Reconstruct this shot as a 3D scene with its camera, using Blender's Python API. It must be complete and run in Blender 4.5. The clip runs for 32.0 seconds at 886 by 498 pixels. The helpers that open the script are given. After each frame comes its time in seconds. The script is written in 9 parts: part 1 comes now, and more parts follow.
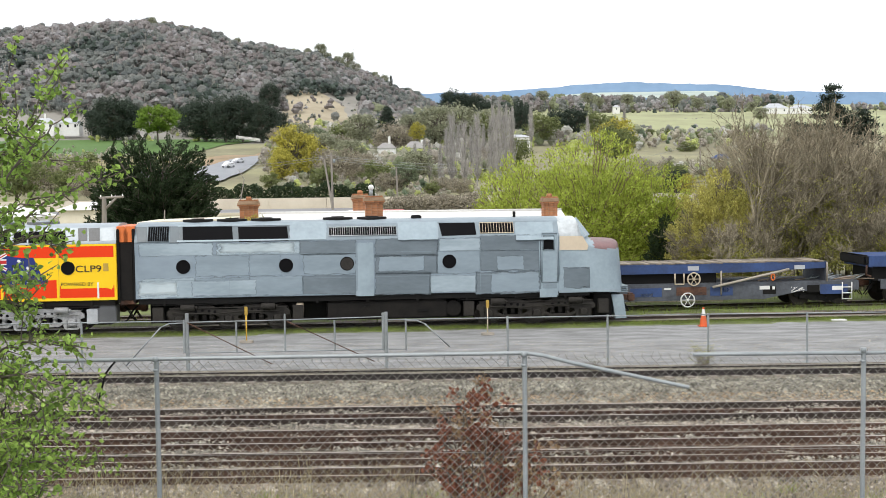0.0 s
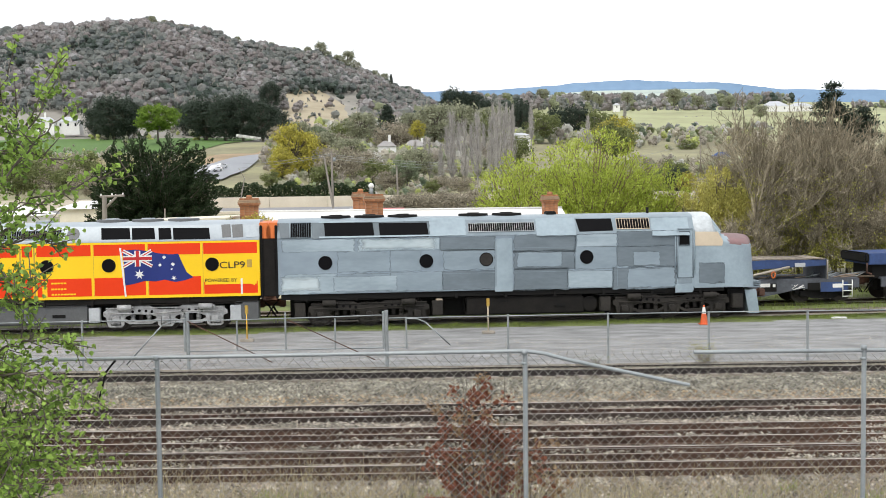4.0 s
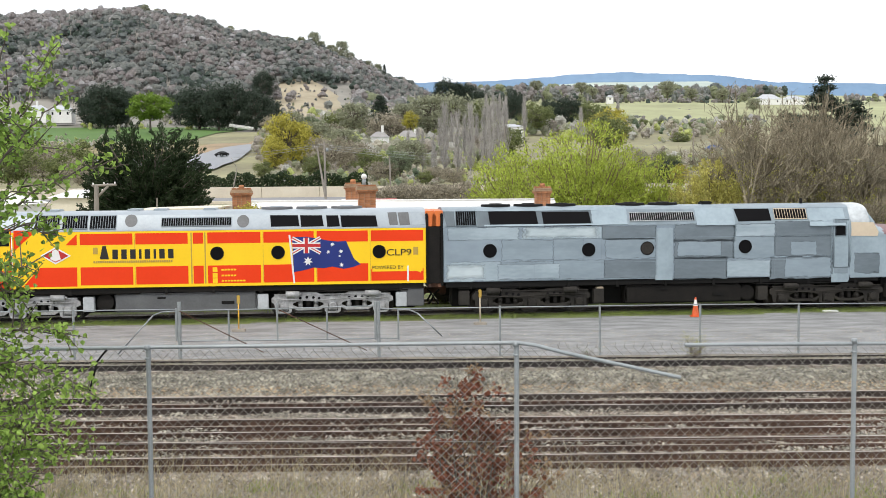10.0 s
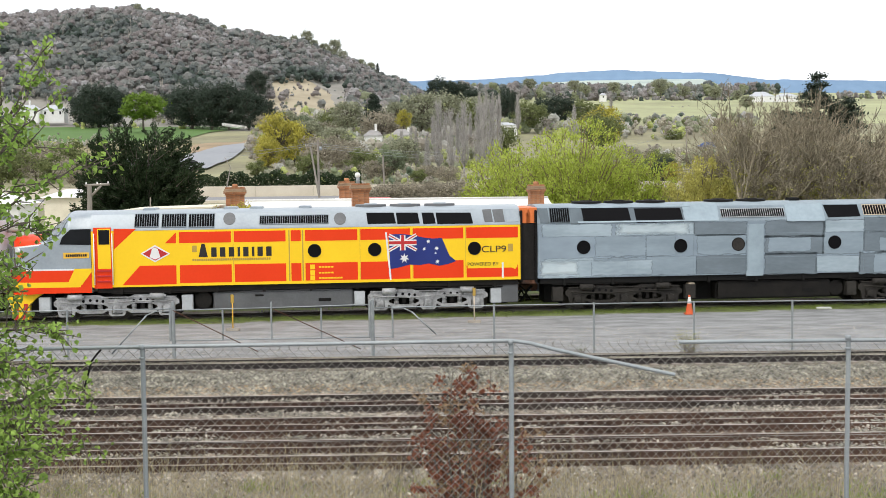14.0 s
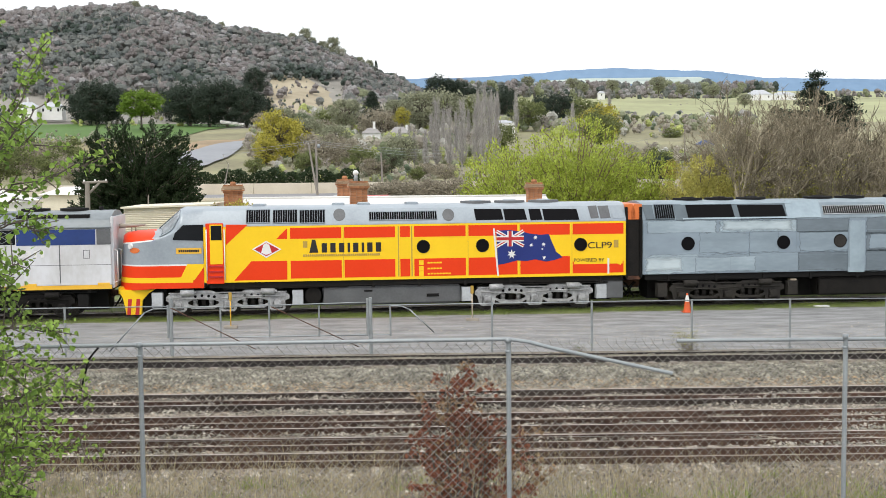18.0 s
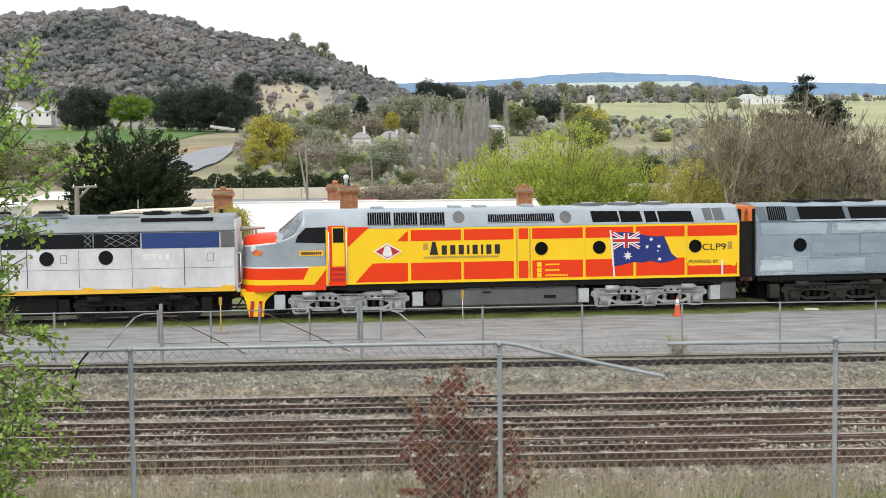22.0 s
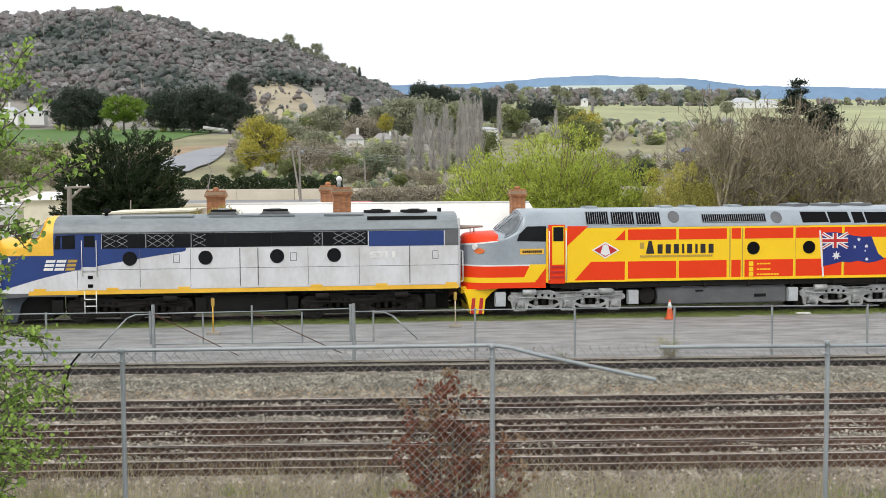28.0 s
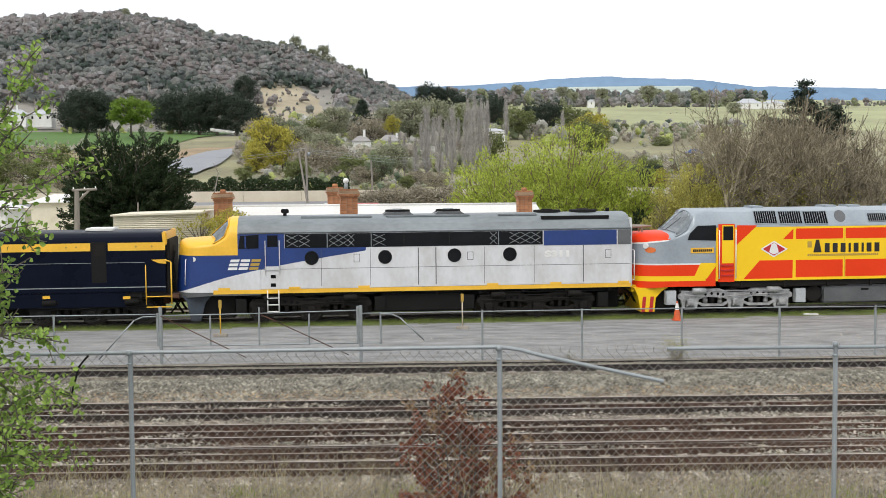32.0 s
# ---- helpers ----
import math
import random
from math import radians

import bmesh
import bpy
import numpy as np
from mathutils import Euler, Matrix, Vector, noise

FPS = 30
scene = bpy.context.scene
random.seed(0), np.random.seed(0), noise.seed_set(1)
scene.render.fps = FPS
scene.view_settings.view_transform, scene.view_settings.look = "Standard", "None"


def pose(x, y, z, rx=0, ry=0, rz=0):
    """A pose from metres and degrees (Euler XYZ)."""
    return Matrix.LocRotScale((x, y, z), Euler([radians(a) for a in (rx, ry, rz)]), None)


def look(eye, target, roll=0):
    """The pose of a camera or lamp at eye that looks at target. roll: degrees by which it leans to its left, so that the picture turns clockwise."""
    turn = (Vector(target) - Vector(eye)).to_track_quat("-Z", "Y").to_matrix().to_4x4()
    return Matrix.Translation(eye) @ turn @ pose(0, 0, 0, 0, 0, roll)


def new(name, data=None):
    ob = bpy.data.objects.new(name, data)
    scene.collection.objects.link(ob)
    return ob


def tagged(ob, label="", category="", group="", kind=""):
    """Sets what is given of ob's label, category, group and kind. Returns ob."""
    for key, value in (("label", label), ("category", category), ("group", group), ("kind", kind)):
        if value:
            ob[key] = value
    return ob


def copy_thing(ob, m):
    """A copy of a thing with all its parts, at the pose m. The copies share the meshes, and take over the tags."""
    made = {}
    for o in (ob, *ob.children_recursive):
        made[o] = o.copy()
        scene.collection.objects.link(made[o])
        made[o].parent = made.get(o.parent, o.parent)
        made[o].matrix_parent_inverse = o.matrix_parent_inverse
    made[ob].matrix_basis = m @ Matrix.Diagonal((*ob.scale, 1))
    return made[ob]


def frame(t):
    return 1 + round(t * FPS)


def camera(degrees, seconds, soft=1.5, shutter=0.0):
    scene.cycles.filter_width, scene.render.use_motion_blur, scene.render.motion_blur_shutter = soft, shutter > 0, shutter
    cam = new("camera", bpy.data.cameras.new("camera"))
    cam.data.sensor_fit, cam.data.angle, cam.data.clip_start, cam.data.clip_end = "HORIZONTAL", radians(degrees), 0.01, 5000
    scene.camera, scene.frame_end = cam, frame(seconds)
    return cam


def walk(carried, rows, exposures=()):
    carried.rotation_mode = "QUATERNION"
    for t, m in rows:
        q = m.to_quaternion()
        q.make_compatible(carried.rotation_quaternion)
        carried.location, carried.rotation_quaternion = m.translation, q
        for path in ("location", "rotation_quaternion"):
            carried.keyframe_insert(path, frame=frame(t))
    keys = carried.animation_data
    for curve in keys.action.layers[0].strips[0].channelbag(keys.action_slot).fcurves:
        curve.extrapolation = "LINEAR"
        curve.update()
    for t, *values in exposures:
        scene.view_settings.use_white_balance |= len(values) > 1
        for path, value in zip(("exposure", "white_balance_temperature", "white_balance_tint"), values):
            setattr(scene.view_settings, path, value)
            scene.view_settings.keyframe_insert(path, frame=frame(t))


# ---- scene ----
cam = camera(40.678, 32.0, soft=0.55, shutter=0.15)
PATH = [
    (0, pose(0.0020, -0.0000, 5.6642, 86.7332, 0.7566, -0.0351)),
    (0.5, pose(0.0031, -0.0002, 5.6618, 86.7477, 0.7803, -0.0216)),
    (1, pose(0.0075, -0.0000, 5.6644, 86.7472, 0.8145, -0.0379)),
    (1.5, pose(0.0055, -0.0002, 5.6619, 86.7897, 0.7781, 0.0197)),
    (2, pose(0.0051, -0.0000, 5.6641, 86.7334, 0.7584, -0.0043)),
    (2.5, pose(0.0091, 0.0002, 5.6680, 86.6694, 0.7921, 0.0391)),
    (3, pose(0.0045, 0.0001, 5.6661, 86.6410, 0.7884, 0.0126)),
    (3.5, pose(0.0032, -0.0002, 5.6618, 86.6565, 0.8288, 0.0008)),
    (5.5, pose(0.0033, -0.0001, 5.6635, 86.5793, 0.8653, -0.0849)),
    (6, pose(0.0042, -0.0002, 5.6614, 86.5106, 0.9028, -0.1078)),
    (6.5, pose(0.0058, -0.0000, 5.6643, 86.5237, 0.9556, -0.0669)),
    (7, pose(0.0037, -0.0000, 5.6644, 86.5321, 0.8844, -0.1360)),
    (7.5, pose(0.0038, -0.0000, 5.6642, 86.4499, 0.8788, -0.1594)),
    (8, pose(0.0038, -0.0001, 5.6641, 86.4674, 0.9062, -0.1645)),
    (8.5, pose(0.0018, -0.0001, 5.6625, 86.4720, 0.8634, -0.2750)),
    (9, pose(0.0042, -0.0001, 5.6636, 86.5525, 0.6883, -0.2638)),
    (9.5, pose(0.0048, 0.0000, 5.6650, 86.6355, 0.5939, -0.3782)),
    (10, pose(0.0044, -0.0000, 5.6641, 86.2214, 0.4905, -0.3629)),
    (10.5, pose(0.0050, -0.0001, 5.6637, 86.2027, 0.5995, -0.2977)),
    (11, pose(0.0011, -0.0000, 5.6645, 86.2252, 0.6178, -0.5467)),
    (11.5, pose(0.0016, 0.0000, 5.6659, 86.2187, 0.6492, -0.5989)),
    (12, pose(0.0014, -0.0001, 5.6628, 86.3603, 0.6331, -0.5871)),
    (12.5, pose(0.0019, 0.0002, 5.6681, 86.2038, 0.6081, -0.5809)),
    (13, pose(0.0041, -0.0001, 5.6639, 86.1592, 0.5901, -0.5387)),
    (13.5, pose(0.0021, -0.0001, 5.6625, 86.1960, 0.6361, -0.6328)),
    (14, pose(0.0010, -0.0001, 5.6630, 86.1432, 0.6801, -0.6728)),
    (14.5, pose(0.0032, -0.0000, 5.6650, 86.1550, 0.6584, -0.5799)),
    (16.5, pose(-0.0004, -0.0000, 5.6644, 85.9917, 0.6215, -1.0296)),
    (17, pose(0.0011, -0.0001, 5.6637, 86.0116, 0.6643, -0.9318)),
    (17.5, pose(0.0023, -0.0000, 5.6649, 86.0304, 0.6479, -0.7409)),
    (18, pose(0.0049, 0.0002, 5.6686, 86.0325, 0.6039, -0.7581)),
    (18.5, pose(0.0013, -0.0001, 5.6625, 86.0705, 0.6241, -0.8340)),
    (19, pose(0.0005, -0.0001, 5.6627, 86.1918, 0.6038, -0.9829)),
    (19.5, pose(0.0029, 0.0001, 5.6667, 86.1842, 0.6632, -1.0162)),
    (20, pose(0.0018, -0.0002, 5.6623, 86.2840, 0.7311, -0.9128)),
    (20.5, pose(0.0031, 0.0002, 5.6686, 86.3267, 0.7420, -0.9747)),
    (21, pose(0.0007, -0.0000, 5.6648, 86.3190, 0.6156, -1.0231)),
    (21.5, pose(-0.0045, 0.0000, 5.6652, 86.2881, 0.6277, -1.2106)),
    (22, pose(0.0016, -0.0002, 5.6620, 86.2398, 0.7080, -1.2288)),
    (22.5, pose(-0.0025, -0.0000, 5.6648, 86.3079, 0.6957, -1.1691)),
    (23, pose(-0.0003, -0.0001, 5.6640, 86.3370, 0.6387, -1.1501)),
    (23.5, pose(-0.0002, -0.0001, 5.6624, 86.3285, 0.5153, -1.1845)),
    (24, pose(-0.0040, 0.0002, 5.6689, 86.3290, 0.4899, -1.3883)),
    (24.5, pose(0.0007, 0.0000, 5.6658, 86.5128, 0.4766, -1.3986)),
    (25, pose(-0.0049, 0.0000, 5.6652, 86.5420, 0.4329, -1.3846)),
    (25.5, pose(0.0010, 0.0000, 5.6651, 86.5004, 0.4263, -1.4671)),
    (27.5, pose(-0.0008, 0.0001, 5.6676, 86.4167, 0.4511, -1.5481)),
    (28, pose(-0.0005, -0.0000, 5.6649, 86.3353, 0.4109, -1.5541)),
    (28.5, pose(0.0008, 0.0000, 5.6651, 86.3768, 0.4244, -1.5072)),
    (29, pose(0.0008, -0.0001, 5.6638, 86.3428, 0.4318, -1.4318)),
    (29.5, pose(0.0026, 0.0001, 5.6666, 86.3711, 0.5022, -1.4313)),
    (30, pose(0.0035, 0.0000, 5.6651, 86.3796, 0.5604, -1.5110)),
    (30.5, pose(0.0014, 0.0000, 5.6652, 86.4621, 0.5724, -1.4844)),
    (31, pose(-0.0015, -0.0001, 5.6638, 86.4853, 0.5337, -1.4326)),
    (31.5, pose(-0.0007, -0.0000, 5.6650, 86.4392, 0.6008, -1.3822)),
    (32, pose(-0.0035, 0.0001, 5.6665, 86.4144, 0.5304, -1.2336)),
]
walk(cam, PATH, [(0, 0.15), (10, 0.14), (18, 0.10), (25, 0.02), (32, -0.07)])

# ---- world, sun ----
world = bpy.data.worlds.new("overcast_sky")
scene.world = world
world.use_nodes = True
wn, wl = world.node_tree.nodes, world.node_tree.links
wn.clear()
sky = wn.new("ShaderNodeTexSky")
sky.sky_type = "NISHITA"
sky.sun_disc = False
sky.sun_elevation, sky.sun_rotation = radians(52), radians(205)
sky.air_density, sky.dust_density = 1.0, 3.0
cloud = wn.new("ShaderNodeMixRGB")
cloud.inputs["Fac"].default_value = 0.82
cloud.inputs["Color2"].default_value = (12.0, 12.2, 12.6, 1)
wbg = wn.new("ShaderNodeBackground")
wbg.inputs["Strength"].default_value = 0.11
wout = wn.new("ShaderNodeOutputWorld")
wl.new(sky.outputs[0], cloud.inputs["Color1"])
wl.new(cloud.outputs[0], wbg.inputs["Color"])
wl.new(wbg.outputs[0], wout.inputs["Surface"])
sun = new("sun", bpy.data.lights.new("sun", "SUN"))
sun.data.energy, sun.data.angle, sun.data.color = 1.5, radians(14), (1.0, 0.95, 0.86)
sun.matrix_world = look((-30, -60, 95), (0, 0, 0))

# ---- helpers ----
TRACK = 0.0775                       # the train's track runs away from the camera by this slope
TURN = math.degrees(math.atan(TRACK))
CENTRE = 47.48                       # its centre line at x = 0


def shade(name, c, rough=0.6, metal=0.0, c2=None, scale=3.0, fine=40.0, amount=0.5, bump=0.15, island=0.0, obj=0.0, spec=0.5, stretch=(1, 1, 1)):
    """A node material: two colours mixed by coarse and fine noise, relief, gloss that varies."""
    m = bpy.data.materials.new(name)
    m.use_nodes = True
    n, l = m.node_tree.nodes, m.node_tree.links
    b = n["Principled BSDF"]
    b.inputs["Metallic"].default_value = metal
    b.inputs["Specular IOR Level"].default_value = spec
    c2 = c2 or tuple(v * 0.72 for v in c)
    tc = n.new("ShaderNodeTexCoord")
    mp = n.new("ShaderNodeMapping")
    mp.inputs["Scale"].default_value = stretch
    l.new(tc.outputs["Object"], mp.inputs["Vector"])
    t1, t2 = n.new("ShaderNodeTexNoise"), n.new("ShaderNodeTexNoise")
    for t, s, d in ((t1, scale, 5.0), (t2, fine, 3.0)):
        t.inputs["Scale"].default_value, t.inputs["Detail"].default_value = s, d
        l.new(mp.outputs[0], t.inputs["Vector"])
    add = n.new("ShaderNodeMath")
    add.operation = "MULTIPLY_ADD"
    l.new(t2.outputs["Fac"], add.inputs[0])
    add.inputs[1].default_value = 0.45
    l.new(t1.outputs["Fac"], add.inputs[2])
    rng = n.new("ShaderNodeMapRange")
    rng.inputs["From Min"].default_value, rng.inputs["From Max"].default_value = 0.42, 1.02
    rng.inputs["To Min"].default_value, rng.inputs["To Max"].default_value = 0.5 - amount, 0.5 + amount
    l.new(add.outputs[0], rng.inputs["Value"])
    mix = n.new("ShaderNodeMixRGB")
    mix.inputs["Color1"].default_value, mix.inputs["Color2"].default_value = (*c2, 1), (*c, 1)
    l.new(rng.outputs[0], mix.inputs["Fac"])
    last = mix.outputs[0]
    for on, src in ((island, "ShaderNodeNewGeometry"), (obj, "ShaderNodeObjectInfo")):
        if on:
            g = n.new(src)
            r = n.new("ShaderNodeMapRange")
            r.inputs["To Min"].default_value, r.inputs["To Max"].default_value = 1 - on, 1 + on
            l.new(g.outputs["Random Per Island" if src == "ShaderNodeNewGeometry" else "Random"], r.inputs["Value"])
            h = n.new("ShaderNodeHueSaturation")
            l.new(r.outputs[0], h.inputs["Value"])
            l.new(last, h.inputs["Color"])
            last = h.outputs[0]
    l.new(last, b.inputs["Base Color"])
    rr = n.new("ShaderNodeMapRange")
    rr.inputs["To Min"].default_value, rr.inputs["To Max"].default_value = max(0.03, rough - 0.12), min(1, rough + 0.12)
    l.new(t1.outputs["Fac"], rr.inputs["Value"])
    l.new(rr.outputs[0], b.inputs["Roughness"])
    if bump:
        bp = n.new("ShaderNodeBump")
        bp.inputs["Strength"].default_value, bp.inputs["Distance"].default_value = bump, 0.02
        l.new(t2.outputs["Fac"], bp.inputs["Height"])
        l.new(bp.outputs[0], b.inputs["Normal"])
    return m


def leafy(name, c, c2, gloss=0.55, var=0.35):
    """Leaves: two greens by piece, some light through them."""
    m = shade(name, c, gloss, 0, c2, 0.6, 5.0, 0.6, 0.0, island=var, spec=0.12)
    n, l = m.node_tree.nodes, m.node_tree.links
    b = n["Principled BSDF"]
    tr = n.new("ShaderNodeBsdfTranslucent")
    l.new(b.inputs["Base Color"].links[0].from_socket, tr.inputs["Color"])
    mx = n.new("ShaderNodeMixShader")
    mx.inputs[0].default_value = 0.42
    l.new(b.outputs[0], mx.inputs[1])
    l.new(tr.outputs[0], mx.inputs[2])
    l.new(mx.outputs[0], n["Material Output"].inputs["Surface"])
    return m


def brushed(name, c, c2, edge=0.06):
    """Paint brushed on thin: it fades out unevenly towards the patch's edges."""
    m = shade(name, c, 0.42, 0, c2, 1.1, 6, 0.8, 0.05, spec=0.4, stretch=(0.5, 1, 1.6))
    n, l = m.node_tree.nodes, m.node_tree.links
    b = n["Principled BSDF"]
    tc = n.new("ShaderNodeTexCoord")
    xyz = n.new("ShaderNodeSeparateXYZ")
    l.new(tc.outputs["Generated"], xyz.inputs[0])
    ends = []
    for axis, size in (("X", 2.0), ("Z", 0.75)):
        away = n.new("ShaderNodeMath")
        away.operation = "PINGPONG"
        away.inputs[1].default_value = 0.5
        l.new(xyz.outputs[axis], away.inputs[0])
        wide = n.new("ShaderNodeMath")
        wide.operation = "MULTIPLY"
        wide.inputs[1].default_value = size
        l.new(away.outputs[0], wide.inputs[0])
        ends.append(wide.outputs[0])
    least = n.new("ShaderNodeMath")
    least.operation = "MINIMUM"
    l.new(ends[0], least.inputs[0])
    l.new(ends[1], least.inputs[1])
    ns = n.new("ShaderNodeTexNoise")
    ns.inputs["Scale"].default_value, ns.inputs["Detail"].default_value = 3.5, 4.0
    mp = n.new("ShaderNodeMapping")
    mp.inputs["Scale"].default_value = (0.6, 1, 2.2)
    l.new(tc.outputs["Object"], mp.inputs["Vector"])
    l.new(mp.outputs[0], ns.inputs["Vector"])
    add = n.new("ShaderNodeMath")
    add.operation = "MULTIPLY_ADD"
    add.inputs[1].default_value = 0.20
    l.new(ns.outputs["Fac"], add.inputs[0])
    l.new(least.outputs[0], add.inputs[2])
    fade = n.new("ShaderNodeMapRange")
    fade.interpolation_type = "SMOOTHSTEP"
    fade.inputs["From Min"].default_value, fade.inputs["From Max"].default_value = 0.10, 0.10 + edge
    l.new(add.outputs[0], fade.inputs["Value"])
    l.new(fade.outputs[0], b.inputs["Alpha"])
    return m


def mesh_of(bm, name, mats, smooth=False):
    me = bpy.data.meshes.new(name)
    bmesh.ops.recalc_face_normals(bm, faces=bm.faces)
    bm.to_mesh(me)
    bm.free()
    for m in (mats if isinstance(mats, (list, tuple)) else [mats]):
        me.materials.append(m)
    if smooth:
        me.polygons.foreach_set("use_smooth", [True] * len(me.polygons))
        me.set_sharp_from_angle(angle=radians(smooth if smooth > 1 else 35))
    return me


def part(name, bm, mats, parent, label="", smooth=False):
    ob = new(name, mesh_of(bm, name, mats, smooth))
    ob.parent = parent
    return tagged(ob, label)


def thing(name, label, category, m=None, group="", kind=""):
    ob = new(name)
    ob.empty_display_size = 0.3
    ob.matrix_world = m or Matrix()
    return tagged(ob, label, category, group, kind)


def solo(name, bm, mats, label, category="", kind="", group="", m=None, smooth=False):
    ob = new(name, mesh_of(bm, name, mats, smooth))
    ob.matrix_world = m or Matrix()
    return tagged(ob, label, category, group, kind)


def raw(name, verts, faces, mats, smooth=False):
    me = bpy.data.meshes.new(name)
    me.from_pydata(verts, [], faces)
    for m in (mats if isinstance(mats, (list, tuple)) else [mats]):
        me.materials.append(m)
    if smooth:
        me.polygons.foreach_set("use_smooth", [True] * len(me.polygons))
    return me


def box(bm, x0, x1, y0, y1, z0, z1, mi=0, bev=0.0):
    v = [bm.verts.new((x, y, z)) for z in (z0, z1) for y in (y0, y1) for x in (x0, x1)]
    fs = []
    for q in ((0, 1, 3, 2), (4, 5, 7, 6), (0, 1, 5, 4), (2, 3, 7, 6), (0, 2, 6, 4), (1, 3, 7, 5)):
        f = bm.faces.new([v[i] for i in q])
        f.material_index = mi
        fs.append(f)
    if bev:
        es = list({e for f in fs for e in f.edges})
        bmesh.ops.bevel(bm, geom=es, offset=bev, segments=2, affect="EDGES", material=mi)
    return bm


def cyl(bm, p0, p1, r0, r1=None, seg=10, mi=0, cap=True):
    p0, p1 = Vector(p0), Vector(p1)
    r1 = r0 if r1 is None else r1
    d = (p1 - p0).normalized()
    a = d.orthogonal().normalized()
    b = d.cross(a)
    rings = []
    for p, r in ((p0, r0), (p1, r1)):
        rings.append([bm.verts.new(p + (a * math.cos(k * math.tau / seg) + b * math.sin(k * math.tau / seg)) * r) for k in range(seg)])
    for k in range(seg):
        f = bm.faces.new((rings[0][k], rings[0][(k + 1) % seg], rings[1][(k + 1) % seg], rings[1][k]))
        f.material_index, f.smooth = mi, True
    if cap:
        for r in rings:
            bm.faces.new(r).material_index = mi
    return bm


def tube(bm, pts, r, seg=6, mi=0):
    for a, b in zip(pts, pts[1:]):
        cyl(bm, a, b, r, r, seg, mi)
    return bm


def prism(bm, poly, y0, y1, mi=0):
    """A polygon in x, z pushed from y0 to y1."""
    f, k = ([bm.verts.new((x, y, z)) for x, z in poly] for y in (y0, y1))
    f, k = list(f), list(k)
    bm.faces.new(f).material_index = mi
    bm.faces.new(k).material_index = mi
    for i in range(len(f)):
        j = (i + 1) % len(f)
        bm.faces.new((f[i], f[j], k[j], k[i])).material_index = mi
    return bm


def disc(x, z, r, n=24, rz=None):
    return [(x + r * math.cos(k * math.tau / n), z + (rz or r) * math.sin(k * math.tau / n)) for k in range(n)]


def loft(bm, rings, paint=None, cap=True):
    vs = [[bm.verts.new(p) for p in r] for r in rings]
    for a, b in zip(vs, vs[1:]):
        for i in range(len(a) - 1):
            f = bm.faces.new((a[i], a[i + 1], b[i + 1], b[i]))
            f.smooth = True
            if paint:
                f.material_index = paint(f.calc_center_median())
    if cap:
        for r in (vs[0], vs[-1]):
            f = bm.faces.new(r)
            if paint:
                f.material_index = paint(f.calc_center_median())
    return bm


LEVEL = Matrix.Rotation(-math.atan(121 / 2115), 3, "X") @ Matrix.Rotation(0.0125, 3, "Z")


def spot(u, v, d):
    """A place at the distance d by its bearing, u across and v down."""
    w = LEVEL @ Vector(((u - 784) / 2115, (v - 441) / 2115, 1))
    return Vector((w.x / w.z * d, d, 5.665 - w.y / w.z * d))


def reach(d):
    """Distances past the station run out faster: the valley lies beyond the town road."""
    if d < 75:
        return d
    if d < 115:
        return 75 + (d - 75) * 3.0
    return d * 1.7 if d < 400 else d + 280


def afar(u, v, d):
    return spot(u, v, reach(d))


def onto(u, v):
    """Where the bearing u across and v down meets the valley's ground."""
    for k in range(1, 260):
        p = spot(u, v, 116 + 3 * k)
        if p.z <= ground_z(p.x, p.y):
            break
    return p


B = bmesh.new

# ---- materials ----
# Darker than the stones lying on it: shade of their gaps put into colour.
M_gravel = shade("grey_gravel", (0.26, 0.225, 0.165), 0.95, 0, (0.065, 0.054, 0.038), 0.8, 16, 0.9, 0.9)
M_stone = shade("ballast_stone", (0.335, 0.318, 0.255), 0.9, 0, (0.085, 0.079, 0.062), 2, 20, 0.7, 0.4, island=0.7)
M_asphalt = shade("worn_asphalt", (0.315, 0.318, 0.318), 0.9, 0, (0.185, 0.187, 0.187), 1.3, 17, 1.0, 0.7, spec=0.3, stretch=(0.55, 1.5, 1))
M_grass = shade("short_grass", (0.17, 0.21, 0.065), 0.9, 0, (0.075, 0.085, 0.035), 0.8, 12, 0.8, 0.6)
M_blade = leafy("grass_blades", (0.33, 0.42, 0.10), (0.14, 0.18, 0.05))
M_dry = shade("dry_grass", (0.43, 0.375, 0.235), 0.9, 0, (0.24, 0.205, 0.115), 1, 8, 0.7, 0.0, island=0.35)
M_railside = shade("rusty_rail", (0.078, 0.062, 0.052), 0.85, 0.0, (0.022, 0.015, 0.012), 1.2, 14, 0.8, 0.3, spec=0.3, stretch=(0.3, 1, 1))
M_railtop = shade("worn_rail_head", (0.62, 0.58, 0.54), 0.42, 0.6, (0.24, 0.19, 0.155), 0.35, 5, 0.9, 0.05, stretch=(0.25, 1, 1))
M_sleeper = shade("concrete_sleeper", (0.36, 0.33, 0.28), 0.9, 0, (0.17, 0.14, 0.11), 2, 20, 0.7, 0.3, obj=0.25)
M_woodsl = shade("old_timber_sleeper", (0.15, 0.115, 0.088), 0.95, 0, (0.06, 0.045, 0.035), 2, 25, 0.7, 0.5, obj=0.3, stretch=(1, 0.3, 1))
M_galv = shade("galvanised_steel", (0.36, 0.39, 0.40), 0.5, 0.35, (0.24, 0.265, 0.275), 4, 40, 0.5, 0.1)
M_wire = shade("fence_wire", (0.34, 0.33, 0.31), 0.55, 0.2, (0.20, 0.185, 0.165), 2, 30, 0.6, 0.0)
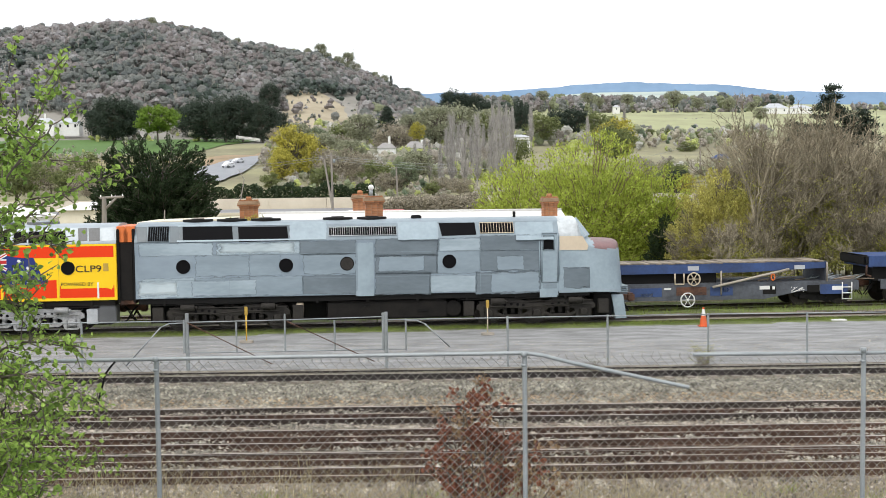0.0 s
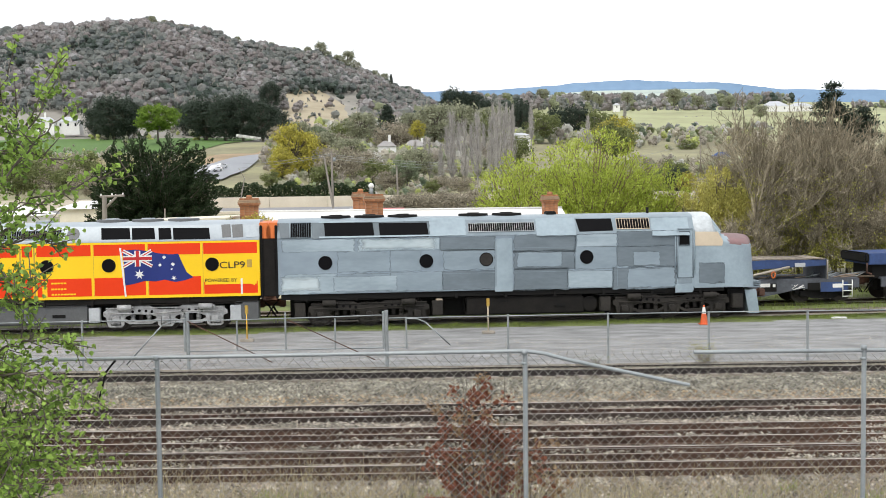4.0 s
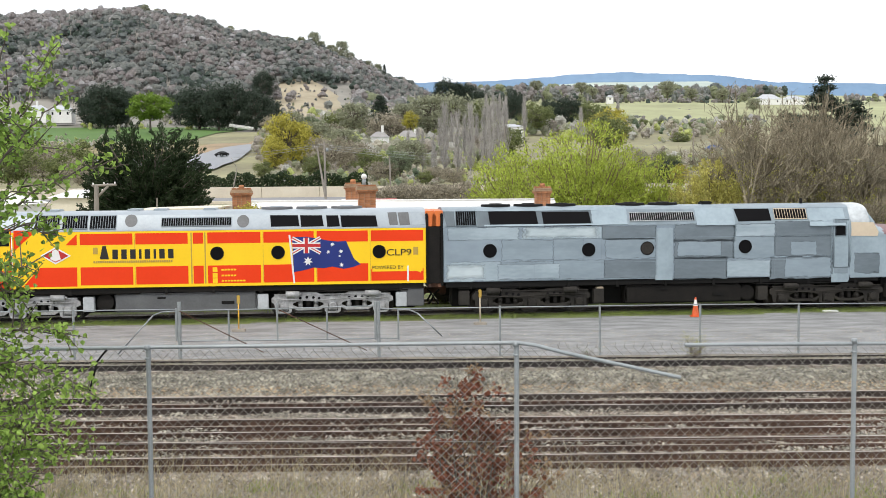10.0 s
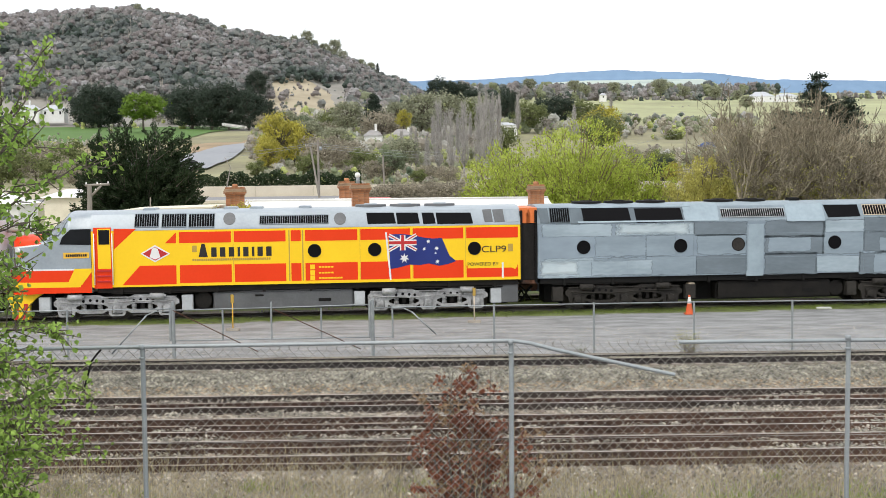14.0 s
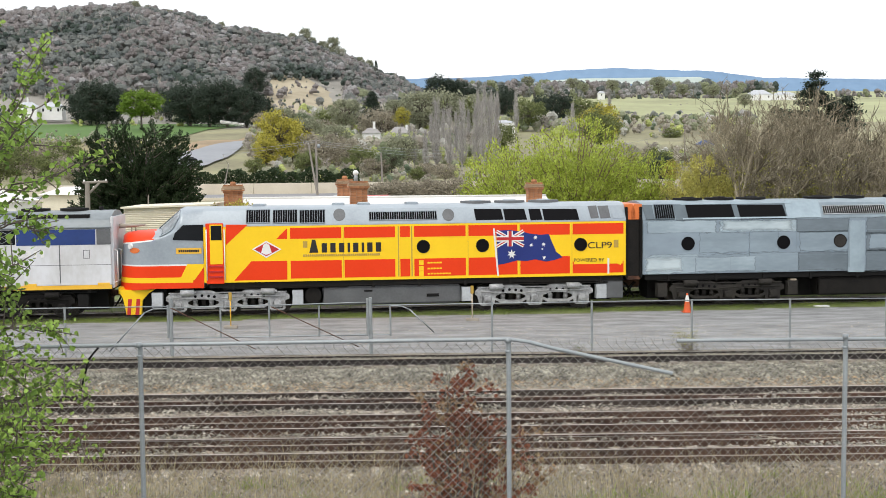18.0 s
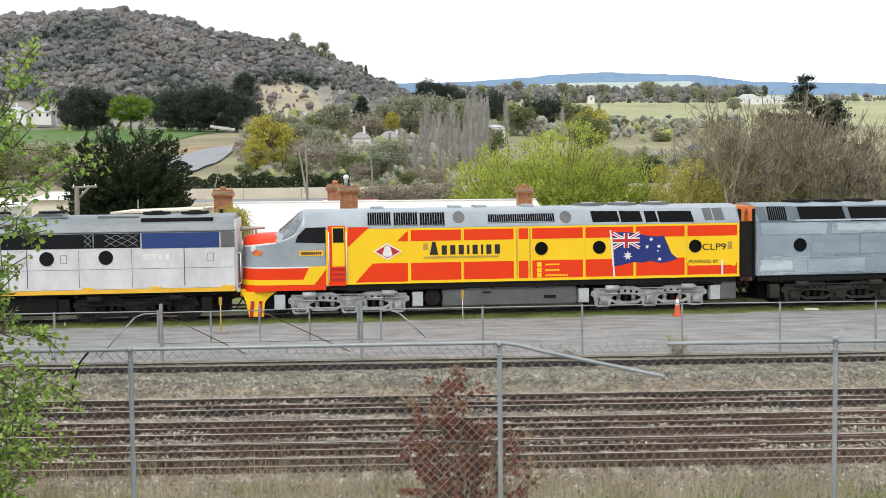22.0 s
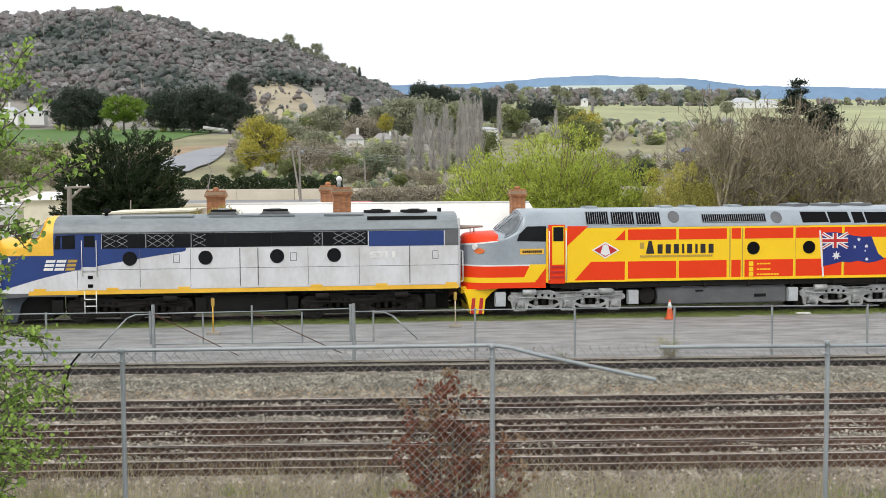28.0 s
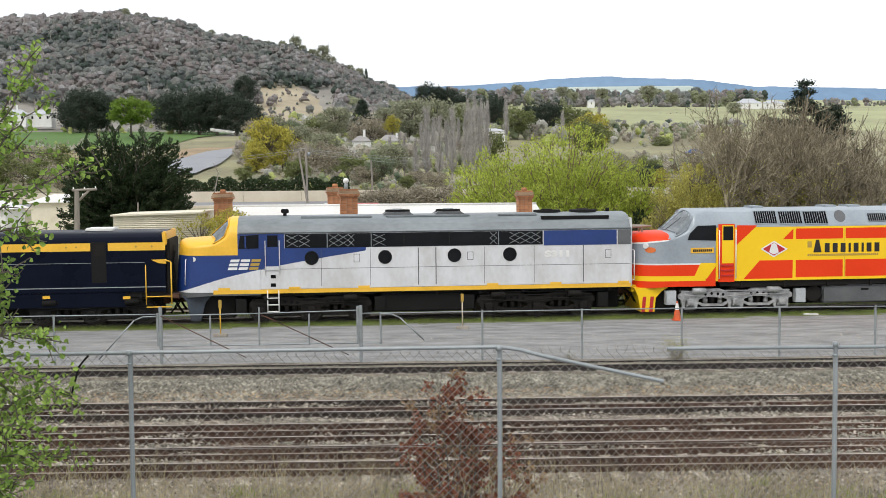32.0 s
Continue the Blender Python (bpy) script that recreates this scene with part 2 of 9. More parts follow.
M_black = shade("grimy_black", (0.010, 0.0095, 0.009), 0.8, 0.0, (0.005, 0.005, 0.005), 2, 25, 0.6, 0.2, spec=0.25)
M_under = shade("dirty_underframe", (0.018, 0.016, 0.0145), 0.85, 0.0, (0.007, 0.0065, 0.006), 2, 18, 0.7, 0.3, spec=0.25)
M_bogie_dark = shade("dusty_brown_bogie", (0.034, 0.030, 0.025), 0.85, 0.0, (0.011, 0.0095, 0.008), 2, 14, 0.7, 0.3)
M_bogie_grey = shade("grey_painted_bogie", (0.50, 0.51, 0.52), 0.42, 0.1, (0.17, 0.17, 0.17), 3, 14, 0.6, 0.15)
M_sandbox = shade("pale_grey_sandbox", (0.50, 0.53, 0.55), 0.5, 0, (0.36, 0.38, 0.40), 2, 14, 0.7, 0.1)
M_undergrey = shade("dark_grey_tank_paint", (0.13, 0.135, 0.14), 0.5, 0, (0.08, 0.083, 0.088), 1.5, 14, 0.6, 0.1)
M_wheel = shade("wheel_steel", (0.055, 0.046, 0.040), 0.6, 0.4, (0.025, 0.02, 0.018), 3, 20, 0.6, 0.1)
# Flat near-black for dark panes and openings; a hole's inner shade as colour.
M_hole = shade("dark_opening", (0.006, 0.006, 0.007), 0.8, 0, None, 2, 10, 0.3, 0, spec=0.1)
M_pane = shade("dark_glass", (0.012, 0.014, 0.017), 0.15, 0, (0.007, 0.008, 0.010), 1, 5, 0.5, 0, spec=0.22)
# The reflected sky is put into this glass as a pale base colour.
M_screen = shade("windscreen_glass", (0.40, 0.45, 0.47), 0.06, 0, (0.16, 0.19, 0.21), 1.5, 6, 0.5, 0, spec=0.9)
# grey engine
M_prim = shade("patchy_grey_primer", (0.275, 0.34, 0.395), 0.38, 0, (0.19, 0.24, 0.285), 0.35, 2.2, 0.9, 0.04, spec=0.45, stretch=(0.6, 1, 1.3))
M_prim_l = shade("light_grey_primer", (0.33, 0.41, 0.46), 0.42, 0, (0.25, 0.315, 0.36), 1.2, 7, 0.7, 0.05, spec=0.4)
M_prim_m = shade("mid_grey_primer", (0.255, 0.315, 0.357), 0.42, 0, (0.185, 0.232, 0.265), 1.2, 7, 0.7, 0.05, spec=0.4)
M_prim_d = shade("dark_grey_primer", (0.118, 0.150, 0.172), 0.42, 0, (0.088, 0.113, 0.131), 1.2, 7, 0.7, 0.05, spec=0.4)
M_pr_l = brushed("light_grey_brushed_primer", (0.37, 0.45, 0.50), (0.27, 0.335, 0.38))
M_pr_m = brushed("mid_grey_brushed_primer", (0.27, 0.335, 0.385), (0.215, 0.27, 0.31))
M_pr_d = brushed("dark_grey_brushed_primer", (0.172, 0.212, 0.242), (0.128, 0.160, 0.184))
M_pr_w = brushed("whitish_brushed_filler", (0.52, 0.60, 0.63), (0.36, 0.44, 0.48), 0.26)
M_prim_roof = shade("weathered_pale_roof", (0.56, 0.60, 0.62), 0.55, 0, (0.32, 0.35, 0.37), 0.8, 6, 0.9, 0.1)
M_cream = shade("cream_panel", (0.66, 0.56, 0.42), 0.55, 0, (0.56, 0.47, 0.35), 1, 8, 0.5, 0.03)
M_maroon = shade("faded_maroon", (0.24, 0.14, 0.14), 0.45, 0, (0.16, 0.09, 0.09), 1.5, 8, 0.6, 0.05)
M_orange = shade("orange_paint", (0.78, 0.20, 0.045), 0.45, 0, (0.60, 0.14, 0.03), 1.5, 9, 0.5, 0.04)
M_rust = shade("rusty_steel", (0.16, 0.075, 0.045), 0.85, 0.1, (0.055, 0.032, 0.025), 2, 16, 0.8, 0.3)
# yellow and red engine
M_yel = shade("yellow_vinyl", (0.95, 0.62, 0.02), 0.4, 0, (0.88, 0.56, 0.018), 0.7, 12, 0.5, 0.02, spec=0.25)
M_red = shade("red_orange_vinyl", (0.82, 0.055, 0.010), 0.4, 0, (0.74, 0.045, 0.008), 0.7, 12, 0.5, 0.02, spec=0.2)
M_redv = shade("crimson_paint", (0.55, 0.025, 0.025), 0.4, 0, (0.42, 0.02, 0.02), 1, 12, 0.5, 0.02)
M_silver = shade("silver_grey_paint", (0.36, 0.41, 0.45), 0.38, 0.1, (0.27, 0.31, 0.345), 0.8, 10, 0.6, 0.03)
M_white = shade("white_paint", (0.80, 0.80, 0.78), 0.45, 0, (0.70, 0.70, 0.68), 1, 12, 0.5, 0.02)
M_navy = shade("flag_blue_vinyl", (0.012, 0.03, 0.20), 0.36, 0, (0.009, 0.022, 0.15), 1, 10, 0.5, 0.02)
M_letter = shade("black_lettering", (0.018, 0.015, 0.014), 0.4, 0, None, 2, 10, 0.3, 0)
M_gold = shade("gold_lettering", (0.50, 0.33, 0.06), 0.45, 0, (0.40, 0.26, 0.05), 2, 10, 0.4, 0)
# silver blue engine
M_swhite = shade("grubby_white_paint", (0.67, 0.68, 0.70), 0.5, 0, (0.54, 0.54, 0.535), 1.1, 7, 0.8, 0.04, stretch=(1, 1, 0.6))
M_sblue = shade("royal_blue_paint", (0.016, 0.048, 0.205), 0.38, 0, (0.012, 0.036, 0.15), 1, 9, 0.6, 0.03)
M_syel = shade("amber_yellow_paint", (0.90, 0.53, 0.05), 0.4, 0, (0.76, 0.43, 0.035), 1.2, 9, 0.6, 0.03)
M_sroof = shade("grey_blue_roof", (0.235, 0.265, 0.28), 0.5, 0.1, (0.15, 0.17, 0.18), 0.9, 7, 0.8, 0.06, stretch=(0.5, 1, 1))
# navy engine
M_bnavy = shade("gloss_navy_paint", (0.006, 0.009, 0.020), 0.30, 0, (0.004, 0.006, 0.013), 1, 9, 0.6, 0.02, spec=0.06)
M_pilot = shade("dull_blue_grey_pilot", (0.05, 0.065, 0.09), 0.7, 0, (0.03, 0.038, 0.05), 2, 12, 0.7, 0.1)
# wagons
M_wblue = shade("worn_blue_steel", (0.035, 0.075, 0.21), 0.6, 0, (0.025, 0.045, 0.12), 1, 9, 0.8, 0.1)
M_wgrey = shade("wagon_dark_grey", (0.10, 0.11, 0.13), 0.7, 0, (0.05, 0.055, 0.065), 1, 8, 0.8, 0.15)
M_wood = shade("bleached_timber", (0.42, 0.38, 0.32), 0.85, 0, (0.25, 0.22, 0.18), 2, 14, 0.7, 0.3, stretch=(0.2, 1, 1))

# ---- ground, one sheet to the horizon ----
def smooth_step(a, b, x):
    u = min(1.0, max(0.0, (x - a) / (b - a)))
    return u * u * (3 - 2 * u)


def ridge(a):
    """Height of the wooded hill's crest as an angle over eye level, by the bearing x / y."""
    pts = ((-0.60, 0.066), (-0.40, 0.0905), (-0.32, 0.0945), (-0.25, 0.098), (-0.20, 0.090), (-0.16, 0.0785), (-0.11, 0.070), (-0.07, 0.0565), (-0.03, 0.0395), (0.0, 0.026), (0.04, 0.014), (0.10, 0.010), (0.2, 0.008), (0.6, 0.004))
    for (x0, y0), (x1, y1) in zip(pts, pts[1:]):
        if a <= x1:
            return y0 + (y1 - y0) * smooth_step(x0, x1, a)
    return pts[-1][1]


RISE = ((110, -0.055), (172, -0.0277), (214, -0.0218), (260, -0.0118), (400, 0.0095), (600, 0.0321), (5000, 0.0321))


def ground_z(x, y):
    if y < 21:
        return -0.268 + 2.648 * (1 - smooth_step(10.2, 21.0, y))
    if y < 60:
        z = -0.03
        if y < 36.2:
            z = -0.268 + 0.218 * smooth_step(31.3, 32.9, y) + 0.02 * smooth_step(35.4, 36.2, y)
        tr = abs(y - (CENTRE + TRACK * x))
        if tr < 1.3 or 3.2 < y - (CENTRE + TRACK * x) < 5.2:
            z = -0.11
        return z
    if y < 110:
        return -0.03 - 0.356 * (y - 60) / 50
    for (y0, a0), (y1, a1) in zip(RISE, RISE[1:]):
        if y <= y1:
            break
    ang = a0 + (a1 - a0) * (y - y0) / (y1 - y0)
    if 220 < y < 520:
        ang += 0.0125 * math.sin(math.pi * (y - 220) / 300) * smooth_step(0.06, 0.17, -x / y)
    crest = 1230.0
    up = ridge(x / y) + 0.0426 - 0.012
    ang += (up - 0.0321) * smooth_step(600, crest, y)
    z = 5.665 + ang * y if y < crest else max(5.665 + up * crest - (y - crest) * 0.03, 2)
    return z + 0.8 * noise.noise(Vector((x * 0.01, y * 0.01, 0))) * smooth_step(250, 500, y)


def build_ground():
    ys = [-400, -60, -14, 0, 4.4, 6, 7.5, 9.0, 10.2] + [10.2 + 1.08 * k for k in range(1, 11)] + [22.9, 24, 26, 28, 29.5, 30.5, 31.3, 31.7, 32.1, 32.5, 32.9, 34, 35.4, 35.65, 35.9, 36.2, 37, 38.5, 39.5]
    ys += [40 + 0.5 * k for k in range(40)] + [60 + 5 * k for k in range(10)] + [110, 120, 135, 150, 172, 180, 200, 214, 225] + [225 * 1.05 ** k for k in range(1, 34)] + [1160, 1230, 1300, 1500, 1900, 2500, 3200, 4400]
    cols = 90
    vs, fs = [], []
    for y in ys:
        half = max(60.0, abs(y) * 0.62) if y > 20 else 700
        for k in range(cols + 1):
            u = k / cols * 2 - 1
            x = half * (0.35 * u + 0.65 * u ** 3) if y <= 60 else half * u
            vs.append((x, y, ground_z(x, y) if y > 10.2 else 2.38))
    n = cols + 1
    for j in range(len(ys) - 1):
        for k in range(cols):
            fs.append((j * n + k, j * n + k + 1, (j + 1) * n + k + 1, (j + 1) * n + k))
    me = raw("ground", vs, fs, [M_gravel, M_asphalt, M_grass, M_bank, M_hill, M_field, M_dirt], True)
    for p in me.polygons:
        c = p.center
        tr = c.y - (CENTRE + TRACK * c.x)
        if c.y < 19.9:
            p.material_index = 3
        elif 22.9 < c.y < 30.5:
            p.material_index = 6
        elif c.y < 36.2:
            p.material_index = 0
        elif (-0.8 < tr < 1.6 or 3.2 < tr < 5.4) and c.y < 60:
            p.material_index = 6
        elif -2.2 < tr < 60 and c.y < 60:
            p.material_index = 2
        elif c.y < 62:
            p.material_index = 1
        elif c.y < 640 or c.x > 40 + c.y * 0.02:
            p.material_index = 5
        else:
            p.material_index = 4
    ob = new("ground", me)
    tagged(ob, "gravel yard, asphalt strip, grass and rising wooded hills", "ground", kind="structure")


M_bank = shade("dry_bank", (0.21, 0.20, 0.15), 0.95, 0, (0.075, 0.07, 0.05), 0.8, 9, 0.9, 0.7)
M_hill = shade("hill_scrub", (0.31, 0.295, 0.26), 0.95, 0, (0.20, 0.19, 0.165), 0.012, 0.08, 0.8, 0.0)
M_field = shade("rough_pasture", (0.285, 0.275, 0.155), 0.95, 0, (0.165, 0.150, 0.092), 0.03, 0.3, 0.8, 0.0)
M_dirt = shade("oily_track_dirt", (0.245, 0.205, 0.16), 0.95, 0, (0.048, 0.039, 0.031), 0.7, 7, 1.0, 0.8, stretch=(0.35, 1, 1))
build_ground()


# ---- tracks ----
def rail_mesh(x0, x1, head, side):
    bm = B()
    prof = [(-0.07, 0), (0.07, 0), (0.07, 0.015), (0.012, 0.03), (0.012, 0.125), (0.035, 0.135), (0.035, 0.165), (-0.035, 0.165), (-0.035, 0.135), (-0.012, 0.125), (-0.012, 0.03), (-0.07, 0.015)]
    a = [bm.verts.new((x0, y, z)) for y, z in prof]
    c = [bm.verts.new((x1, y, z)) for y, z in prof]
    for i in range(len(prof)):
        f = bm.faces.new((a[i], a[(i + 1) % 12], c[(i + 1) % 12], c[i]))
        f.material_index = 1 if i == 6 else 0
    bm.faces.new(a), bm.faces.new(c)
    return mesh_of(bm, "rail", [side, head])


M_railred = shade("red_rusted_rail", (0.135, 0.082, 0.058), 0.9, 0.0, (0.030, 0.020, 0.016), 0.5, 9, 0.9, 0.3, spec=0.25, stretch=(0.3, 1, 1))
M_railblack = shade("oily_rail_side", (0.042, 0.036, 0.034), 0.8, 0.0, (0.016, 0.013, 0.012), 1.2, 14, 0.8, 0.3, spec=0.3, stretch=(0.3, 1, 1))
M_railbrown = shade("rusted_rail_head", (0.42, 0.36, 0.31), 0.6, 0.3, (0.13, 0.095, 0.075), 0.3, 5, 1.0, 0.1, stretch=(0.25, 1, 1))
RAIL_BRIGHT = rail_mesh(-120, 120, M_railtop, M_railside)
RAIL_RED = rail_mesh(-120, 120, M_railtop, M_railred)
RAIL_MAIN = rail_mesh(-120, 120, M_railtop, M_railblack)
RAIL_SPARE = rail_mesh(-120, 120, M_railbrown, M_railred)


def sleeper_mesh(name, mat, half):
    bm = B()
    box(bm, -0.12, 0.12, -half, half, -0.12, 0.0, 0, 0.015)
    return mesh_of(bm, name, mat)


SL_CON = sleeper_mesh("sleeper", M_sleeper, 1.2)
SL_OLD = sleeper_mesh("sleeper", shade("stained_concrete_sleeper", (0.36, 0.33, 0.27), 0.95, 0, (0.12, 0.10, 0.075), 3, 14, 1.0, 0.4, obj=0.35), 1.55)
SL_WOOD = sleeper_mesh("sleeper", M_woodsl, 1.12)


def track(y0, y1, z, sl, m=None, x0=-15, x1=15, step=0.63, jit=0.02, spare=(), shift=0.0, rail=None):
    t = thing("track", "railway track, rusty rails on weathered sleepers in gravel", "track", m or pose(0, (y0 + y1) / 2, z), "tracks", "structure")
    mid = (y0 + y1) / 2
    for y in (y0 - mid, y1 - mid):
        r = new("rail", rail or RAIL_BRIGHT)
        r.parent, r.location = t, (0, y, -0.165)
    for y in spare:
        r = new("spare_rail", RAIL_SPARE)
        r.parent, r.location = t, (0, y - mid, -0.195)
    x = x0
    while x < x1:
        s = new("sleeper", sl)
        s.parent = t
        s.matrix_basis = pose(x + random.uniform(-jit, jit), shift + random.uniform(-0.05, 0.05), -0.155, 0, 0, random.uniform(-1, 1))
        x += step
    return t


# the main track leans into its curve
track(34.20, 35.62, 0.13, SL_CON, pose(0, 34.91, 0.07, -4.6), rail=RAIL_MAIN)
track(28.93, 30.40, -0.10, SL_WOOD, spare=(29.62,))
track(26.20, 27.58, -0.10, SL_WOOD, spare=(26.98,), rail=RAIL_RED)
track(23.87, 25.26, -0.10, SL_OLD, step=0.82, spare=(24.72, 23.34), shift=-0.42, rail=RAIL_RED)
track(-0.7175, 0.7175, 0, SL_WOOD, pose(0, CENTRE, 0, 0, 0, TURN), -22, 28)
track(-0.7175, 0.7175, 0, SL_WOOD, pose(0, CENTRE + 4.2, 0, 0, 0, TURN), -22, 40)

# ---- engines: local x along the track, near side at y = -1.48, z above the rail ----
FACE = -1.48


def on_track(x):
    return pose(x, CENTRE + TRACK * x, 0, 0, 0, TURN)


def decal(parent, name, poly, mat, lift=0.006, label=""):
    return part(name, prism(B(), poly, FACE - lift, FACE + 0.01), mat, parent, label)


def rect(a, c):
    """Corners of an upright rectangle from two opposite ones."""
    return [(a[0], a[1]), (c[0], a[1]), (c[0], c[1]), (a[0], c[1])]


def blob(a, c, jit=0.05, n=7):
    """A rectangle with a wavering outline, as brushed paint leaves it."""
    x0, x1, z0, z1 = min(a[0], c[0]), max(a[0], c[0]), min(a[1], c[1]), max(a[1], c[1])
    out = []
    for k in range(n):
        out.append((x0 + (x1 - x0) * k / n, z0))
    for k in range(n):
        out.append((x1, z0 + (z1 - z0) * k / n))
    for k in range(n):
        out.append((x1 - (x1 - x0) * k / n, z1))
    for k in range(n):
        out.append((x0, z1 - (z1 - z0) * k / n))
    return [(x + random.uniform(-jit, jit), z + random.uniform(-jit, jit) * 0.7) for x, z in out]


def slant(parent, name, poly, mat, lift=0.012, label="", thick=0.03):
    """A panel on the leaning side of the roof."""
    k = 0.31 / 0.51
    bm = B()
    a = [bm.verts.new((x, -1.45 + (z - 3.55) * k - lift, z + lift * k)) for x, z in poly]
    c = [bm.verts.new((x, -1.45 + (z - 3.55) * k + thick, z - thick * k)) for x, z in poly]
    bm.faces.new(a)
    bm.faces.new(c)
    for i in range(len(a)):
        j = (i + 1) % len(a)
        bm.faces.new((a[i], a[j], c[j], c[i]))
    return part(name, bm, mat, parent, label)


def grille(parent, a, c, mat, bars=14, frame=None, label="", name="roof_grille"):
    """A louvred opening in the leaning roof side: dark ground, frame and upright slats."""
    g = slant(parent, name, rect(a, c), M_hole, 0.012, label)
    x0, x1, z0, z1 = min(a[0], c[0]), max(a[0], c[0]), min(a[1], c[1]), max(a[1], c[1])
    k = 0.31 / 0.51
    bm = B()
    for i in range(bars + 1):
        x = x0 + (x1 - x0) * i / bars
        cyl(bm, (x, -1.475 + (z0 - 3.55) * k, z0), (x, -1.475 + (z1 - 3.55) * k, z1), 0.010, seg=4)
    for z in (z0, z1):
        cyl(bm, (x0, -1.475 + (z - 3.55) * k, z), (x1, -1.475 + (z - 3.55) * k, z), 0.022, seg=4)
    part("slats", bm, frame or mat, g)
    return g


def porthole(parent, p, r=0.25, ring=None, glass=None):
    w = decal(parent, "porthole", disc(p[0], p[1], r), glass or M_hole, 0.008)
    bm = B()
    n = 24
    for k in range(n):
        a0, a1 = k * math.tau / n, (k + 1) * math.tau / n
        cyl(bm, (p[0] + r * math.cos(a0), FACE - 0.006, p[1] + r * math.sin(a0)), (p[0] + r * math.cos(a1), FACE - 0.006, p[1] + r * math.sin(a1)), 0.018, seg=4, cap=False)
    part("rim", bm, ring or M_black, w)
    return w


def lettering(parent, name, text, p, h, width, mat, lift=0.012, label="", bold=0.0):
    cu = bpy.data.curves.new(name, "FONT")
    cu.offset = bold * h
    cu.body, cu.size, cu.extrude, cu.align_x = text, h * 1.4, 0.003, "CENTER"
    tmp = bpy.data.objects.new(name, cu)
    me = bpy.data.meshes.new_from_object(tmp)
    bpy.data.objects.remove(tmp)
    xs = [v.co.x for v in me.vertices]
    ys = [v.co.y for v in me.vertices]
    sx, sz = width / (max(xs) - min(xs)), h / (max(ys) - min(ys))
    for v in me.vertices:
        v.co = (p[0] + v.co.x * sx, FACE - lift + v.co.z, p[1] + (v.co.y - (max(ys) + min(ys)) / 2) * sz)
    me.materials.clear()
    me.materials.append(mat)
    ob = new(name, me)
    ob.parent = parent
    return tagged(ob, label)


def bars(parent, name, p, h, width, mat, n=6, lift=0.012, label=""):
    """Writing too small or not to be lettered: a row of plain bars."""
    bm = B()
    w = width / n
    for k in range(n):
        x = p[0] - width / 2 + k * w
        prism(bm, rect((x + 0.1 * w, p[1] - h / 2), (x + 0.9 * w, p[1] + h / 2)), FACE - lift, FACE + 0.005)
    return part(name, bm, mat, parent, label)


def swept(back, y, w, z):
    """How far the raked front falls back towards its sides."""
    return back * (y / w) ** 2 * min(1.0, max(0.0, (z - 2.95) / 0.4))


LEVELS = (1.25, 1.30, 1.36, 1.42, 1.49, 1.56, 1.63, 1.70, 1.78, 1.86, 1.93, 2.00, 2.06, 2.14, 2.22, 2.30, 2.38, 2.46, 2.54, 2.60, 2.66)


CL_ROOF = [(-1.478, 3.46), (-1.45, 3.55), (-1.14, 4.06), (-0.95, 4.14), (-0.5, 4.19), (0, 4.2)]


def along(prof, f):
    """The point a share f of the way along a bent line."""
    cuts = [math.dist(a, b) for a, b in zip(prof, prof[1:])]
    left = f * sum(cuts)
    for (a, b), c in zip(zip(prof, prof[1:]), cuts):
        if left <= c:
            break
        left -= c
    u = min(1.0, left / c)
    return a[0] + (b[0] - a[0]) * u, a[1] + (b[1] - a[1]) * u


def ring(x, w, z0, zs, zt, d=0, u=0.0, lean=0.0, back=0.0, prof=None, keep=0.0):
    pts = []
    for z in [z0] + [v for v in LEVELS] + [LEVELS[-1] + (zs - LEVELS[-1]) * k / 4 for k in range(1, 5)]:
        pts.append((-w, z))
    for k in range(1, 15):
        a = k / 14 * math.pi / 2
        y, z = -w * max(0.0, math.cos(a)) ** 0.75, zs + (zt - zs) * math.sin(a) ** 0.9
        if keep:
            py, pz = along(prof, k / 14)
            y, z = y + (py - y) * keep, z + (pz - z) * keep
        pts.append((y, z))
    pts += [(-y, z) for y, z in reversed(pts[:-1])]
    return [(x + d * lean * u * max(0.0, 1 - max(0.0, z - z0) / 2.0) - d * swept(back, y, w, z), y, z) for y, z in pts]


def bulldog(parent, d, xb, xr, xw, xt, z0, mats, paint, label, wide=1.478, prof=CL_ROOF, top=4.2, cuts=()):
    """The rounded nose and cab of a streamlined engine, pointing along d; its roof runs into the hood's."""
    rings = [ring(xb + (xr - xb) * k / 12, wide, z0, 3.46, top, prof=prof, keep=1 - 0.5 * (k / 12) ** 2) for k in range(13)]
    for k in range(1, 8):
        u = k / 7
        rings.append(ring(xr + (xw - xr) * u, wide - 0.03 * u, z0, 3.46 - 0.5 * u, top - (top - 3.33) * u, d, back=0.52 * min(1.0, u * 1.15), prof=prof, keep=0.4 * max(0.0, 1 - 3 * u)))
    for k in range(1, 22):
        u = math.sin(k / 21 * math.pi / 2) ** 1.1
        w = (wide - 0.03) * max(0.0, 1 - u ** 2.6) ** (1 / 2.1) if k < 21 else 0.16
        rings.append(ring(xw + (xt - xw) * u, max(w, 0.16), z0 - 0.1 * u, 2.96 - 0.16 * u, 3.33 - 0.05 * u - 0.16 * u ** 10, d, u, 0.17, 0.52 * (1 - u) ** 2))
    bm = loft(B(), rings)
    for co, no in cuts:
        bmesh.ops.bisect_plane(bm, geom=bm.verts[:] + bm.edges[:] + bm.faces[:], plane_co=co, plane_no=no, dist=0.002)
    for f in bm.faces:
        f.material_index = paint(f.calc_center_median())
    return part("cab", bm, mats, parent, label, smooth=38)


